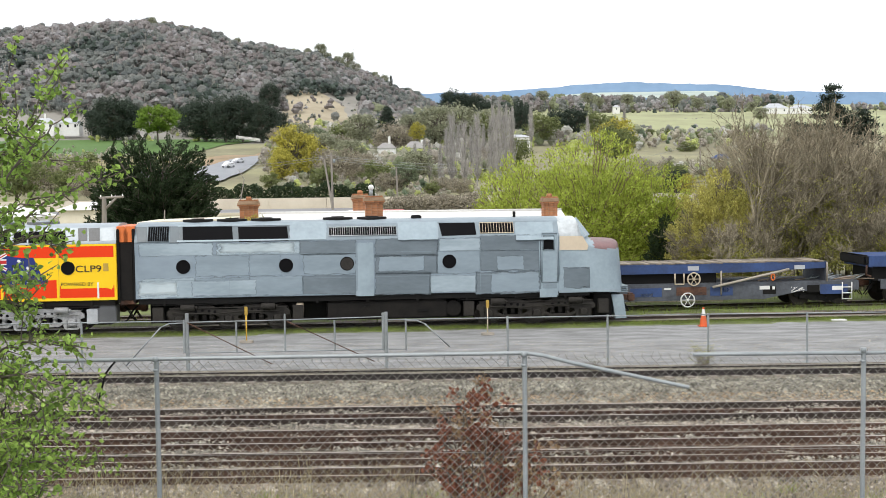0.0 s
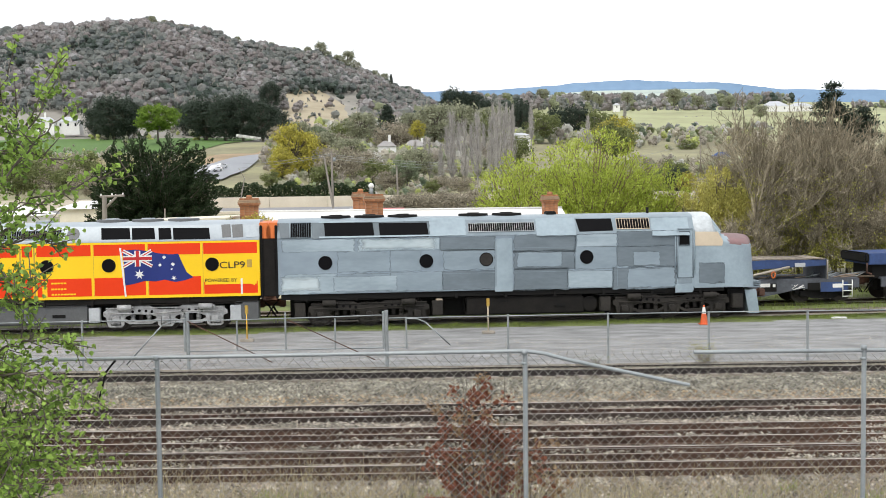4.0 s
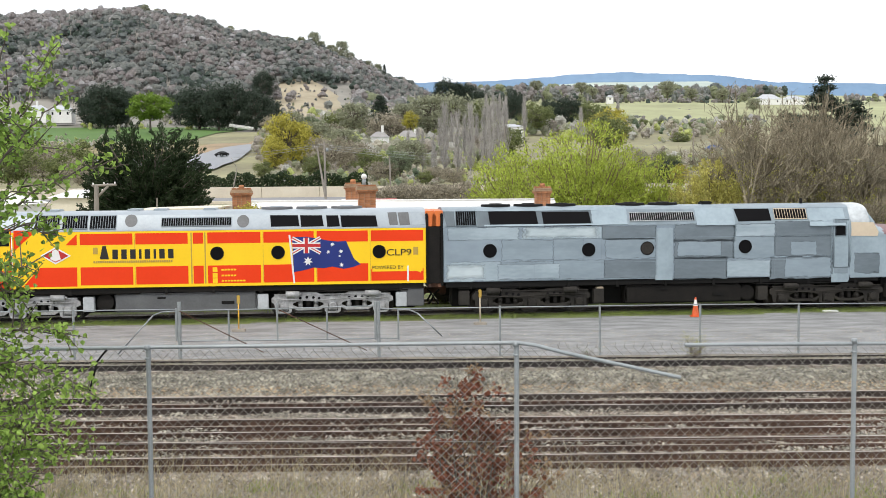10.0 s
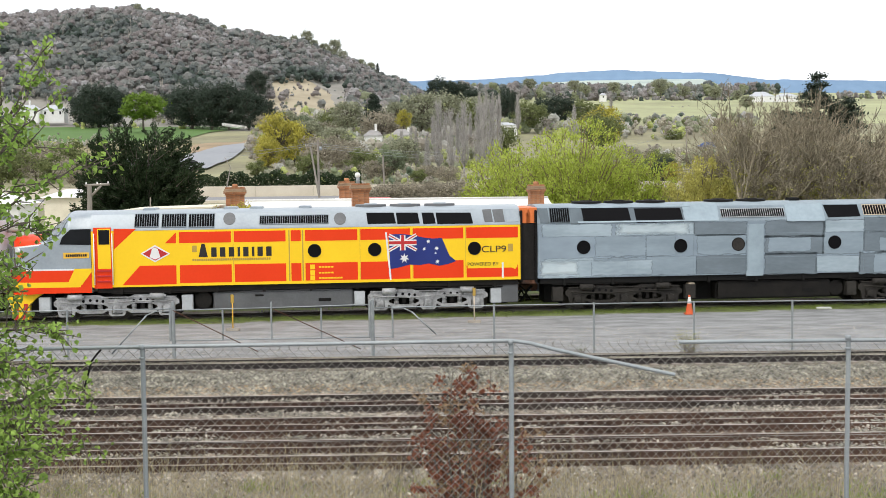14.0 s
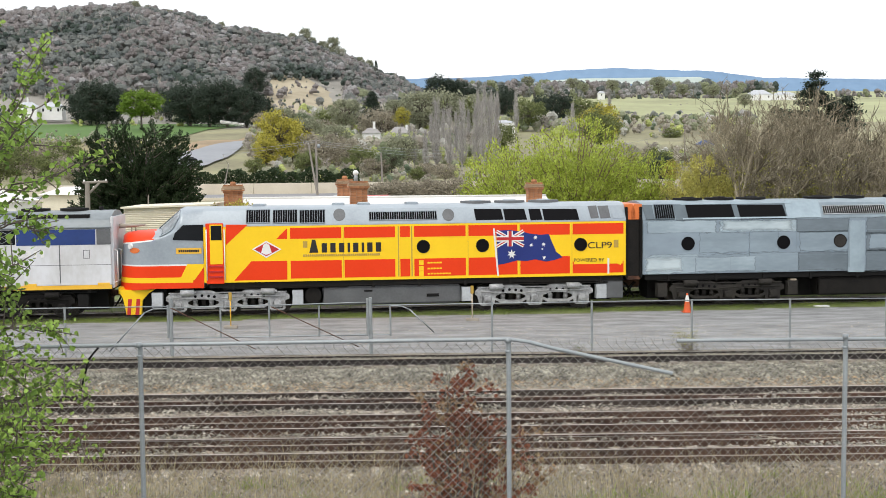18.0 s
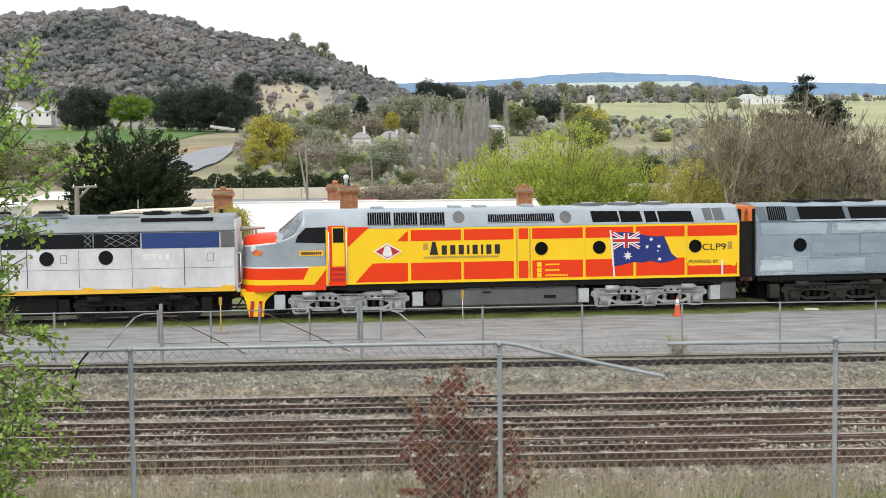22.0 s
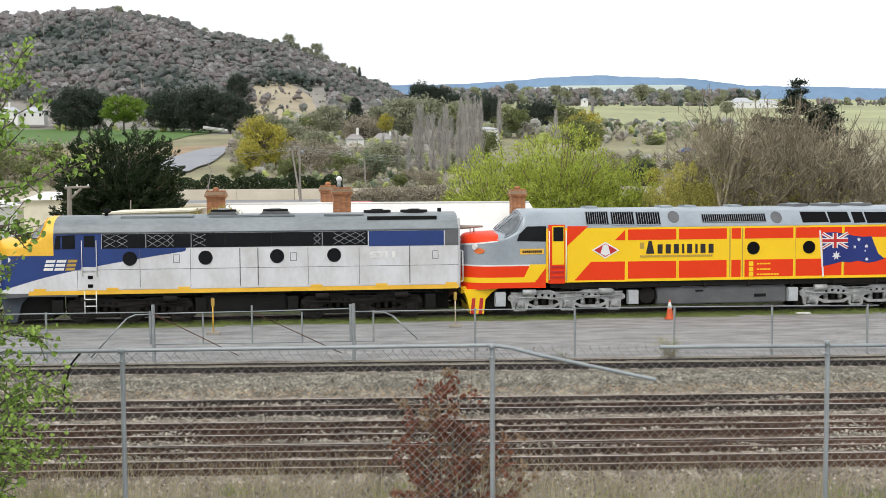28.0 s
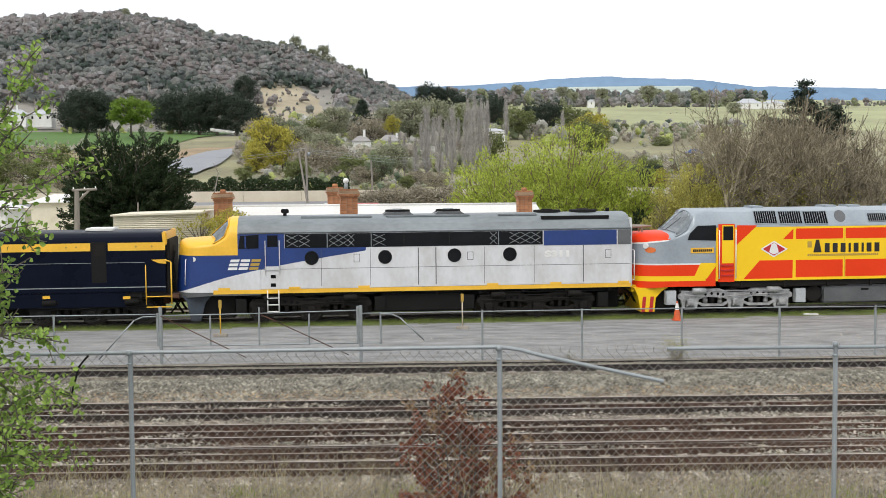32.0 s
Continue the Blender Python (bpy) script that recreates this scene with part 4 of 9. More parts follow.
    nb = part("number_board", prism(B(), disc(0, 0, 0.22, 18, 0.11), -0.03, 0.03), M_orange, e)
    nb.matrix_basis = pose(-9.02, -1.28, 2.598, 0, 0, -34)
    pl = decal(e, "name_plate", rect((-7.453, 2.670), (-6.506, 2.456)), M_syel, 0.012, "orange rounded name plate with plain bars")
    bars(e, "plate_writing", (-6.980, 2.563), 0.09, 0.78, M_letter, 10, 0.02)
    # pilot
    xp = (-9.411, 1.329)[0]
    bm = B()
    prism(bm, [(xp - 0.25, 1.10), (xp + 1.1, 1.10), (xp + 0.85, 0.95), (xp + 0.62, 0.70), (xp + 0.56, 0.14), (xp + 0.02, 0.14), (xp - 0.10, 0.75)], -1.25, 1.25)
    pil = part("pilot", bm, M_yel, e, "yellow pilot with red stripes")
    for x in (xp + 0.03, xp + 0.34):
        part("stripe", prism(B(), [(x, 0.14), (x + 0.14, 0.14), (x + 0.20, 0.75), (x + 0.06, 0.75)], -1.262, -1.24), M_redv, pil)
    bm = B()
    box(bm, xp - 0.32, xp - 0.08, -1.0, 1.0, 0.9, 1.2, 0, 0.04)
    part("buffer_beam", bm, M_yel, e)
    # Added black block: stands in for the shade below the nose.
    part("front_frame", box(B(), xp + 0.55, xp + 1.5, -1.05, 1.05, 0.22, 1.13, 0, 0.05), M_black, e)
    coupler(e, xp - 0.1, -1)
    coupler(e, xe + 0.1, 1)
    gangway(e, xe, 1, M_black, M_orange)
    bogie(e, (-5.558, 0.484)[0], M_bogie_grey, M_sandbox, WHEELS_OF(e))
    bogie(e, (6.278, 0.380)[0], M_bogie_grey, M_sandbox, WHEELS_OF(e))
    underframe(e, xb + 0.2, xe - 0.1, M_under)
    fuel_tank(e, (-1.979, 0.516)[0], (3.388, 0.398)[0], M_undergrey)
    bm = B()
    box(bm, (8.876, 0.729)[0], (9.803, 0.709)[0], -1.35, -0.6, 0.42, 1.12, 0, 0.03)
    part("equipment_box", bm, M_undergrey, e)
    bm = B()
    cyl(bm, ((-2.330, 0.744)[0], -1.25, 0.75), ((-2.330, 0.744)[0], -0.6, 0.75), 0.32, 0.32, 18)
    part("air_reservoir", bm, M_under, e)
    return e


def WHEELS_OF(e):
    lst = []
    WHEELS.append((e, lst))
    return lst


def gangway(e, x, d, dark, corner):
    """The end wall with its recessed, grimy gangway frame and painted roof corner."""
    bm = B()
    box(bm, min(x, x + d * 0.10), max(x, x + d * 0.10), -1.40, 1.40, 1.2, 4.0, 0, 0.02)
    part("end_wall", bm, dark, e)
    for y in (-1.0, 1.0):
        bm = B()
        box(bm, min(x, x + d * 0.38), max(x, x + d * 0.38), y - 0.30, y + 0.30, 1.25, 3.5, 0, 0.04)
        part("gangway_frame", bm, M_under, e, "rust-streaked dark gangway frame")
    bm = B()
    prism(bm, [(x, 3.5), (x + d * 0.42, 3.5), (x + d * 0.42, 3.85), (x + d * 0.30, 4.1), (x, 4.1)], -1.3, 1.3)
    part("end_hood", bm, corner, e, "orange painted end hood")
    bm = B()
    box(bm, min(x + d * 0.05, x + d * 0.5), max(x + d * 0.05, x + d * 0.5), -1.3, 1.3, 1.12, 1.28, 0, 0.02)
    part("end_beam", bm, M_rust, e)


# ---- grey engine, nose to the right ----
X_G = 14.4


def grey_engine():
    e = thing("diesel_engine", "streamlined diesel engine in patchy grey primer, windows stripped", "locomotive", group="train")
    TRAIN.append((e, X_G))
    xa, xb = (-9.500, 2.627)[0], (6.734, 2.324)[0]
    hood(e, xa, xb, M_prim, "body side in patches of grey primer")
    clroof(e, xa, xb, M_prim_m, "grey roof with pale patches")
    for x0, x1 in ((508, 573), (700, 771), (908, 975)):
        slant(e, "pale_roof_patch", blob(Q("G",x0,425), Q("G",x1,393), 0.015), M_prim_l, 0.008)

    def paint(c):
        if c.z > 2.93 and c.x > 8.10 and c.x < 9.30:
            return 1
        if c.z > 3.42 and c.x < 8.08:
            return 3
        return 0
    bulldog(e, 1, xb - 0.02, 7.46, 8.16, 9.32, 1.28, [M_prim_l, M_maroon, M_prim_m, M_prim_roof], paint, "light grey primed nose with maroon top")
    bm = B()
    prism(bm, [(6.743, 3.467), (7.653, 3.452), (7.873, 3.074), (7.827, 2.899), (6.739, 2.918)], FACE - 0.012, FACE + 0.02)
    part("blanked_window", bm, M_cream, e, "cream panel over the cab side window")
    for s in (-1,):
        bm = B()
        a, c = 7.63, 8.14
        q = [(a, 0.0, 4.12), (a - 0.2, -1.0, 3.98), (c - 0.36, -1.25, 3.40), (c + 0.05, 0.0, 3.40)]
        f = [bm.verts.new((x + 0.05, y, z + 0.03)) for x, y, z in q]
        k = [bm.verts.new((x - 0.05, y, z - 0.03)) for x, y, z in q]
        bm.faces.new(f), bm.faces.new(k)
        for i in range(4):
            bm.faces.new((f[i], f[(i + 1) % 4], k[(i + 1) % 4], k[i]))
        part("windscreen_blank", bm, M_prim_l, e)
    # brushed patches of primer
    for z, a, c, mt in (
        ("h1", (-6.391, 3.369), (-3.297, 2.983), M_pr_l), ("h1", (-3.256, 3.397), (-1.174, 2.924), M_pr_d), ("h1", (-3.131, 2.909), (-1.176, 2.168), M_pr_m),
        ("h1", (-3.151, 2.093), (-1.194, 1.410), M_pr_d), ("h1", (-9.246, 2.079), (-7.328, 1.372), M_pr_l), ("h1", (-7.203, 2.073), (-5.245, 1.394), M_pr_m),
        ("h1", (-5.154, 2.943), (-4.054, 2.157), M_pr_m), ("h1", (-7.194, 2.915), (-5.239, 2.178), M_pr_m), ("h1", (-5.161, 2.098), (-3.227, 1.387), M_pr_m),
        ("h2", (-0.378, 3.446), (1.993, 2.816), M_pr_d), ("h2", (2.032, 3.408), (3.611, 2.987), M_pr_m), ("h2", (3.691, 3.501), (5.975, 2.964), M_pr_d),
        ("h2", (-0.379, 2.832), (1.953, 2.143), M_pr_d), ("h2", (1.992, 2.974), (3.614, 2.113), M_pr_m), ("h2", (3.676, 2.938), (5.964, 2.151), M_pr_d),
        ("h2", (-0.380, 2.138), (1.671, 1.339), M_pr_d), ("h2", (1.719, 2.005), (3.454, 1.400), M_pr_l), ("h2", (3.492, 2.116), (5.969, 1.288), M_pr_d),
    ):
        decal(e, "primer_patch", rect((a[0] - 0.06, a[1] + 0.05), (c[0] + 0.06, c[1] - 0.05)), mt, 0.003)
    for a, c, mt in (((4.344, 2.697), (5.284, 2.219), M_pr_m), ((4.102, 2.065), (5.903, 1.353), M_pr_m), ((-9.40, 2.05), (-7.9, 1.42), M_pr_w), ((-7.35, 1.95), (-5.0, 1.45), M_pr_l), ((-6.4, 3.42), (-3.4, 3.0), M_pr_w), ((2.1, 3.4), (3.6, 3.0), M_pr_l), ((6.95, 2.2), (7.88, 1.45), M_pr_d), ((-9.3, 3.4), (-6.6, 2.98), M_pr_l)):
        decal(e, "primer_patch", rect((a[0] - 0.06, a[1] + 0.05), (c[0] + 0.06, c[1] - 0.05)), mt, 0.006)
    decal(e, "filler_panel", rect((-0.307, 2.799), (1.493, 2.199)), M_pr_m, 0.009)
    bm = B()
    for z in (2.96, 2.02):
        prism(bm, rect((xa + 0.1, z - 0.006), (xb - 0.8, z + 0.006)), FACE - 0.008, FACE)
    for x in (400, 525, 845):
        prism(bm, rect((Q("G",x,470)[0] - 0.006, 1.4), (Q("G",x,470)[0] + 0.006, 2.0 if x < 500 else 3.4)), FACE - 0.0075, FACE)
    part("panel_seams", bm, M_prim_m, e)
    for p, gl in (((-7.690, 2.529), M_hole), ((-3.817, 2.521), M_hole), ((-1.494, 2.543), M_bogie_dark), ((2.440, 2.557), M_hole)):
        porthole(e, p, 0.255, M_hole, gl)
    dr = decal(e, "engine_room_door", rect((-1.091, 3.338), (-0.474, 1.457)), M_prim_l, 0.022, "pale grey engine room door")
    part("door_kick_plate", prism(B(), rect((-1.167, 1.492), (-0.477, 1.282)), FACE - 0.014, FACE), M_prim_l, dr)
    bm = B()
    box(bm, (-1.160, 3.123)[0], (-1.095, 3.121)[0], FACE - 0.03, FACE, 1.5, 3.3)
    part("hinge_post", bm, M_prim_m, dr)
    cd = decal(e, "cab_door", rect((6.014, 3.589), (6.680, 1.156)), M_prim_l, 0.012, "pale grey cab door with dark window")
    part("door_frame", tube(B(), [(x, FACE - 0.02, z) for x, z in rect((6.036, 3.589), (6.662, 1.686)) + [(6.036, 3.589)]], 0.03, 6), M_prim_m, cd)
    part("door_window", prism(B(), rect((6.101, 3.478), (6.517, 2.944)), FACE - 0.024, FACE), M_hole, cd)
    part("window_frame", tube(B(), [(x, FACE - 0.03, z) for x, z in rect((6.101, 3.478), (6.517, 2.944)) + [(6.101, 3.478)]], 0.02, 6), M_prim_d, cd)
    part("step_recess", prism(B(), rect((6.063, 1.654), (6.616, 1.444)), FACE - 0.024, FACE), M_prim_m, cd)
    part("step_recess", prism(B(), rect((5.950, 1.414), (6.635, 1.091)), FACE - 0.03, FACE), M_prim_l, cd)
    for x in (949, 984):
        rail_handle(e, (Q("G",x,450)[0], 1.9), (Q("G",x,450)[0], 3.3), M_prim_l)
    # roof openings
    slant(e, "grey_roof_side", rect((-8.15, 3.50), (-3.25, 4.05)), M_prim_d, 0.006, "darker grey roof side round the windows")
    for z in (3.50, 4.07):
        slant(e, "window_rail", rect((-7.9, z - 0.03), (-3.35, z + 0.03)), M_prim_l, 0.018)
    slant(e, "roof_hatch", [(-9.371, 3.502), (-9.035, 3.496), (-9.062, 4.052), (-9.481, 4.059)], M_prim_d, 0.014)
    grille(e, (-8.992, 3.517), (-8.220, 4.060), M_prim_d, 9)
    for x0, x1 in ((317, 408), (416, 506)):
        slant(e, "roof_window", [Q("G",x0 + 2,428), Q("G",x1,426), Q("G",x1 - 3,402), Q("G",x0,403)], M_hole, 0.014)
    slant(e, "roof_side_panel", [(-8.173, 3.460), (-7.814, 3.454), (-7.841, 4.054), (-8.199, 4.060)], M_prim_d, 0.010)
    grille(e, (-2.164, 3.616), (0.412, 3.942), M_prim_roof, 30)
    slant(e, "roof_opening", [(2.169, 3.544), (3.503, 3.565), (3.465, 4.024), (2.066, 4.024)], M_hole, 0.014, "open roof bay without its cover")
    grille(e, (3.658, 3.628), (4.959, 4.022), M_cream, 12, M_cream)
    for x in (338, 400, 462, 593, 655):
        fan(e, Q("G",x,396)[0], 0, 0.60, 4.2, M_black, M_under)
    bm = B()
    a = (1.262, 4.168)[0]
    box(bm, a - 0.2, a + 0.2, -0.3, 0.3, 4.15, 4.32, 0, 0.04)
    a = (5.136, 4.107)[0]
    cyl(bm, (a, -0.3, 4.1), (a, -0.3, 4.42), 0.06)
    part("roof_vents", bm, M_black, e)
    # nose fittings, pilot
    bm = B()
    xt = 9.34
    cyl(bm, (xt - 0.08, 0, 2.72), (xt + 0.06, 0, 2.72), 0.16, 0.16, 16)
    part("headlight_socket", bm, M_hole, e)
    bm = B()
    for k in range(4):
        box(bm, xt - 0.75, xt + 0.25, -0.9, 0.9, 1.18 + 0.07 * k, 1.215 + 0.07 * k, 0, 0.01)
    part("anticlimber", bm, M_prim_m, e)
    xp = (8.909, 0.733)[0]
    bm = B()
    prism(bm, [(xp - 0.05, 1.1), (xp + 0.42, 1.1), (xp + 0.55, 0.16), (xp + 0.12, 0.16)], -1.1, 1.1)
    part("pilot", bm, M_prim_l, e, "pale grey pilot plate")
    # Black block added behind the pilot in place of shade.
    part("front_frame", box(B(), xp - 0.75, xp - 0.02, -1.05, 1.05, 0.22, 1.2, 0, 0.05), M_black, e)
    coupler(e, xt - 0.1, 1)
    coupler(e, xa - 0.1, -1)
    gangway(e, xa, -1, M_black, M_orange)
    bogie(e, (-6.040, 0.563)[0], M_bogie_dark, M_bogie_dark, WHEELS_OF(e))
    bogie(e, (5.843, 0.434)[0], M_bogie_dark, M_bogie_dark, WHEELS_OF(e))
    underframe(e, xa + 0.1, xb + 1.2, M_black)
    fuel_tank(e, (-2.315, 0.643)[0], (2.360, 0.705)[0], M_under)
    bm = B()
    cyl(bm, ((2.604, 0.541)[0], -1.25, 0.72), ((2.604, 0.541)[0], -0.6, 0.72), 0.30, 0.30, 18)
    part("air_reservoir", bm, M_under, e)
    bm = B()
    box(bm, (-3.468, 0.746)[0], (-3.190, 0.740)[0], -1.33, -1.0, 0.55, 1.05, 0, 0.03)
    part("battery_box", bm, M_cream, e, "cream battery box under the sill")
    return e


# ---- silver and blue engine, nose to the left ----
X_S = -24.2


def silver_engine():
    e = thing("diesel_engine", "white and blue streamlined diesel engine with amber nose, grimy", "locomotive", group="train")
    TRAIN.append((e, X_S))
    xb, xe = (-5.610, 2.693)[0], (8.787, 2.465)[0]
    hood(e, xb, xe, M_swhite, "grubby white body side")
    prof = [(-1.478, 3.46), (-1.45, 3.52), (-1.40, 3.58), (-1.30, 3.78), (-1.05, 3.96), (-0.6, 4.08), (0, 4.12)]
    prof += [(-y, z) for y, z in reversed(prof[:-1])]
    part("roof", loft(B(), [[(xb + (xe - xb) * k / 12, y, z) for y, z in prof] for k in range(13)]), M_sroof, e, "grey rounded roof", smooth=25)

    def sweep(x):
        u = (x - (-8.279, 1.662)[0]) / ((-1.636, 2.847)[0] - (-8.279, 1.662)[0])
        return 1.24 + 1.52 * max(0.0, u) ** 0.62
    x_yel = -6.45

    def paint(c):
        if c.z > 2.66 and c.x < x_yel:
            return 2
        if c.z > 3.5:
            return 3
        if c.z < 1.25:
            return 4
        if c.z < 1.63 + 0.31 * (c.x + 7.55) and c.x < -7.55:
            return 1
        return 0
    bulldog(e, -1, xb, -6.74, -7.58, -8.78, 1.12, [M_sblue, M_swhite, M_syel, M_sroof, M_undergrey], paint, "blue and white nose with amber yellow top", 1.476, prof[:7], 4.1, [((-7.55, 0, 1.63), (-0.31, 0, 1)), ((-7.55, 0, 0), (1, 0, 0)), ((0, 0, 2.66), (0, 0, 1)), ((0, 0, 1.25), (0, 0, 1))])
    windscreen(e, -1, -6.74, -7.58, M_syel, wide=1.476, peak=4.1)
    decal(e, "side_window", [(-6.361, 3.393), (-5.660, 3.426), (-5.670, 2.909), (-6.434, 2.900)], M_pane, 0.012)
    decal(e, "window_post", rect((-6.192, 3.369), (-6.137, 2.916)), M_sblue, 0.02)
    # blue sweep along the side, white below
    pts = [(xb, sweep(xb))]
    xs = (-1.636, 2.847)[0]
    for k in range(1, 13):
        x = xb + (xs - xb) * k / 12
        pts.append((x, min(2.80, sweep(x))))
    fore = [(-7.603, 1.650)[0] + (xb - (-7.603, 1.650)[0]) * k / 10 for k in range(11)]
    decal(e, "white_sweep", [(x, sweep(x)) for x in fore] + [(xb, 1.30), (fore[0], 1.25)], M_swhite, 0.006)
    decal(e, "blue_sweep", pts + [(xs + 0.05, 2.82), (xs + 0.05, 2.90), (xb, 2.90)], M_sblue, 0.004)
    decal(e, "upper_band", rect((xb, 2.86), ((-4.703, 3.326)[0], 3.46)), M_sblue, 0.006, "blue upper band")
    dr = decal(e, "cab_door", rect((-5.447, 3.423), (-4.874, 2.098)), M_sblue, 0.014, "blue cab door with white sill")
    part("door_window", prism(B(), rect((-5.341, 3.400), (-4.944, 2.963)), FACE - 0.024, FACE), M_pane, dr)
    part("door_sill", prism(B(), rect((-5.448, 2.216), (-4.896, 2.077)), FACE - 0.04, FACE), M_swhite, dr)
    for x in (464, 489):
        rail_handle(e, (Q("S",x,450)[0], 1.9), (Q("S",x,450)[0], 3.2), M_white)
    for y in (490, 505):
        decal(e, "step_hole", rect(Q("S",473,y - 3), Q("S",482,y + 3)), M_hole, 0.008)
    bm = B()
    a, c = (-5.359, 1.284)[0], (-4.932, 1.276)[0]
    for x in (a, c):
        tube(bm, [(x, FACE + 0.0, 1.3), (x, FACE - 0.03, 0.45)], 0.022, 6)
    for z in (0.48, 0.74, 1.0):
        tube(bm, [(a, FACE - 0.02, z), (c, FACE - 0.02, z)], 0.022, 6)
    part("ladder", bm, M_white, e, "white step ladder")
    # dark window band with mesh screens
    decal(e, "window_band", rect(((-4.682, 3.326)[0], 2.90), ((5.285, 3.182)[0], 3.44)), M_pane, 0.010, "dark band of upper windows")
    decal(e, "blue_panel", rect(((5.329, 3.181)[0], 2.86), ((8.222, 3.140)[0], 3.44)), M_sblue, 0.010)
    decal(e, "blue_panel", rect(((8.267, 3.139)[0], 2.86), (xe, 3.44)), M_undergrey, 0.010)
    for x0, x1 in ((502, 522), (524, 543), (577, 594), (594, 611), (611, 622), (655, 677), (862, 874), (896, 915), (915, 934), (934, 951)):
        a, c = Q("S",x0,420)[0], Q("S",x1,420)[0]
        bm = B()
        for z0, z1 in ((2.95, 3.18), (3.18, 3.40)):
            tube(bm, [(a, FACE - 0.016, z0), (c, FACE - 0.016, z1)], 0.012, 4)
            tube(bm, [(a, FACE - 0.016, z1), (c, FACE - 0.016, z0)], 0.012, 4)
        part("mesh_screen", bm, M_galv, e)
    for x in (574, 652, 710, 790, 877):
        decal(e, "band_post", rect((Q("S",x,420)[0] - 0.02, 2.9), (Q("S",x,420)[0] + 0.02, 3.44)), M_sroof if x not in (710, 790) else M_under, 0.016)
    bm = B()
    tube(bm, [(xb - 0.8, FACE - 0.01, 3.50), (xe, FACE - 0.01, 3.50)], 0.035, 6)
    part("gutter", bm, M_sroof, e)
    for p in ((-3.668, 2.511), (-0.860, 2.509), (1.828, 2.531), (3.992, 2.541)):
        porthole(e, p, 0.255, M_black, M_pane)
    bm = B()
    for x in (563, 650, 735, 766, 852, 940, 1027):
        a = Q("S",x,450)[0]
        prism(bm, rect((a - (0.018 if x in (735, 766, 1027) else 0.008), 1.42), (a + (0.018 if x in (735, 766, 1027) else 0.008), 2.85)), FACE - 0.005, FACE)
    prism(bm, rect((xb, 2.095), (xe, 2.11)), FACE - 0.004, FACE)
    part("panel_seams", bm, M_undergrey, e)
    for p in ((-1.944, 2.483), (2.444, 2.500), (7.883, 2.502)):
        pb = decal(e, "filler_cap", rect((p[0] - 0.12, p[1] - 0.16), (p[0] + 0.12, p[1] + 0.16)), M_undergrey, 0.004)
        part("cap_plate", prism(B(), rect((p[0] - 0.10, p[1] - 0.14), (p[0] + 0.10, p[1] + 0.14)), FACE - 0.008, FACE), M_swhite, pb)
    st = decal(e, "sill_stripe", rect(((-7.398, 1.388)[0], 1.18), (xe, 1.335)), M_syel, 0.012, "worn amber sill stripe")
    for x in (390, 515, 638, 866, 978, 1098):
        a = Q("S",x,505)[0]
        part("jacking_pad", prism(B(), rect((a - 0.22, 1.32), (a + 0.22, 1.42)), FACE - 0.025, FACE), M_syel, st)
    lettering(e, "number", "S311", (5.885, 2.533), 0.26, 0.98, M_white, bold=0.09)
    xg = (-6.844, 2.562)[0]
    for k, mt in ((0, M_white), (1, M_white), (2, M_gold)):
        a = xg + k * 0.40
        for z0, z1 in ((2.10, 2.20), (2.25, 2.35), (2.40, 2.50)):
            o = (z0 - 2.10) * 0.3
            decal(e, "logo_bar", [(a + o, z0), (a + o + 0.34, z0), (a + o + 0.37, z1), (a + o + 0.03, z1)], mt, 0.012)
    # roof
    for x in (703, 795):
        f = Q("S",x,385)[0]
        box_b = B()
        prism(box_b, [(f - 0.75, 3.98), (f + 0.75, 3.98), (f + 0.45, 4.2), (f - 0.45, 4.2)], -0.6, 0.6)
        part("fan_plinth", box_b, M_undergrey, e)
        fan(e, f, 0, 0.5, 4.2, M_black, M_galv)
    for x in (975, 1040):
        fan(e, Q("S",x,380)[0], 0, 0.55, 4.12, M_black, M_under)
    for x0, x1 in ((527, 655), (680, 830), (880, 950)):
        part("roof_hatch", box(B(), Q("S",x0,390)[0], Q("S",x1,390)[0], -0.9, 0.9, 4.0, 4.09, 0, 0.03), M_sroof, e)
    rg = B()
    prism(rg, rect(((5.287, 3.732)[0], 3.86), ((7.974, 3.697)[0], 3.99)), -1.22, -0.9)
    part("roof_louvre", rg, M_black, e)
    bm = B()
    cyl(bm, ((-4.690, 4.079)[0], -0.3, 4.05), ((-4.690, 4.079)[0], -0.3, 4.3), 0.07)
    box(bm, (-4.690, 4.079)[0] - 0.15, (-4.690, 4.079)[0] + 0.15, -0.45, -0.15, 4.2, 4.36, 0, 0.03)
    part("roof_aerial", bm, M_black, e)
    part("exhaust_stub", cyl(B(), ((8.200, 4.025)[0], 0, 4.1), ((8.200, 4.025)[0], 0, 4.26), 0.08), M_black, e)
    # nose
    xt = -8.78
    bm = B()
    cyl(bm, (xt - 0.02, 0, 2.8), (xt + 0.2, 0, 2.8), 0.2, 0.2, 18)
    part("headlight", bm, M_galv, e)
    nb = part("number_board", prism(B(), disc(0, 0, 0.2, 18, 0.11), -0.03, 0.03), M_white, e)
    nb.matrix_basis = pose(-8.20, -1.28, 2.518, 0, 0, -34)
    bm = B()
    tube(bm, [(xt + 0.36, -1.10, 1.5), (xt + 0.30, -1.20, 1.55), (xt + 0.34, -1.20, 2.5), (xt + 0.40, -1.10, 2.55)], 0.018, 6)
    part("grab_rail", bm, M_white, e)
    bm = B()
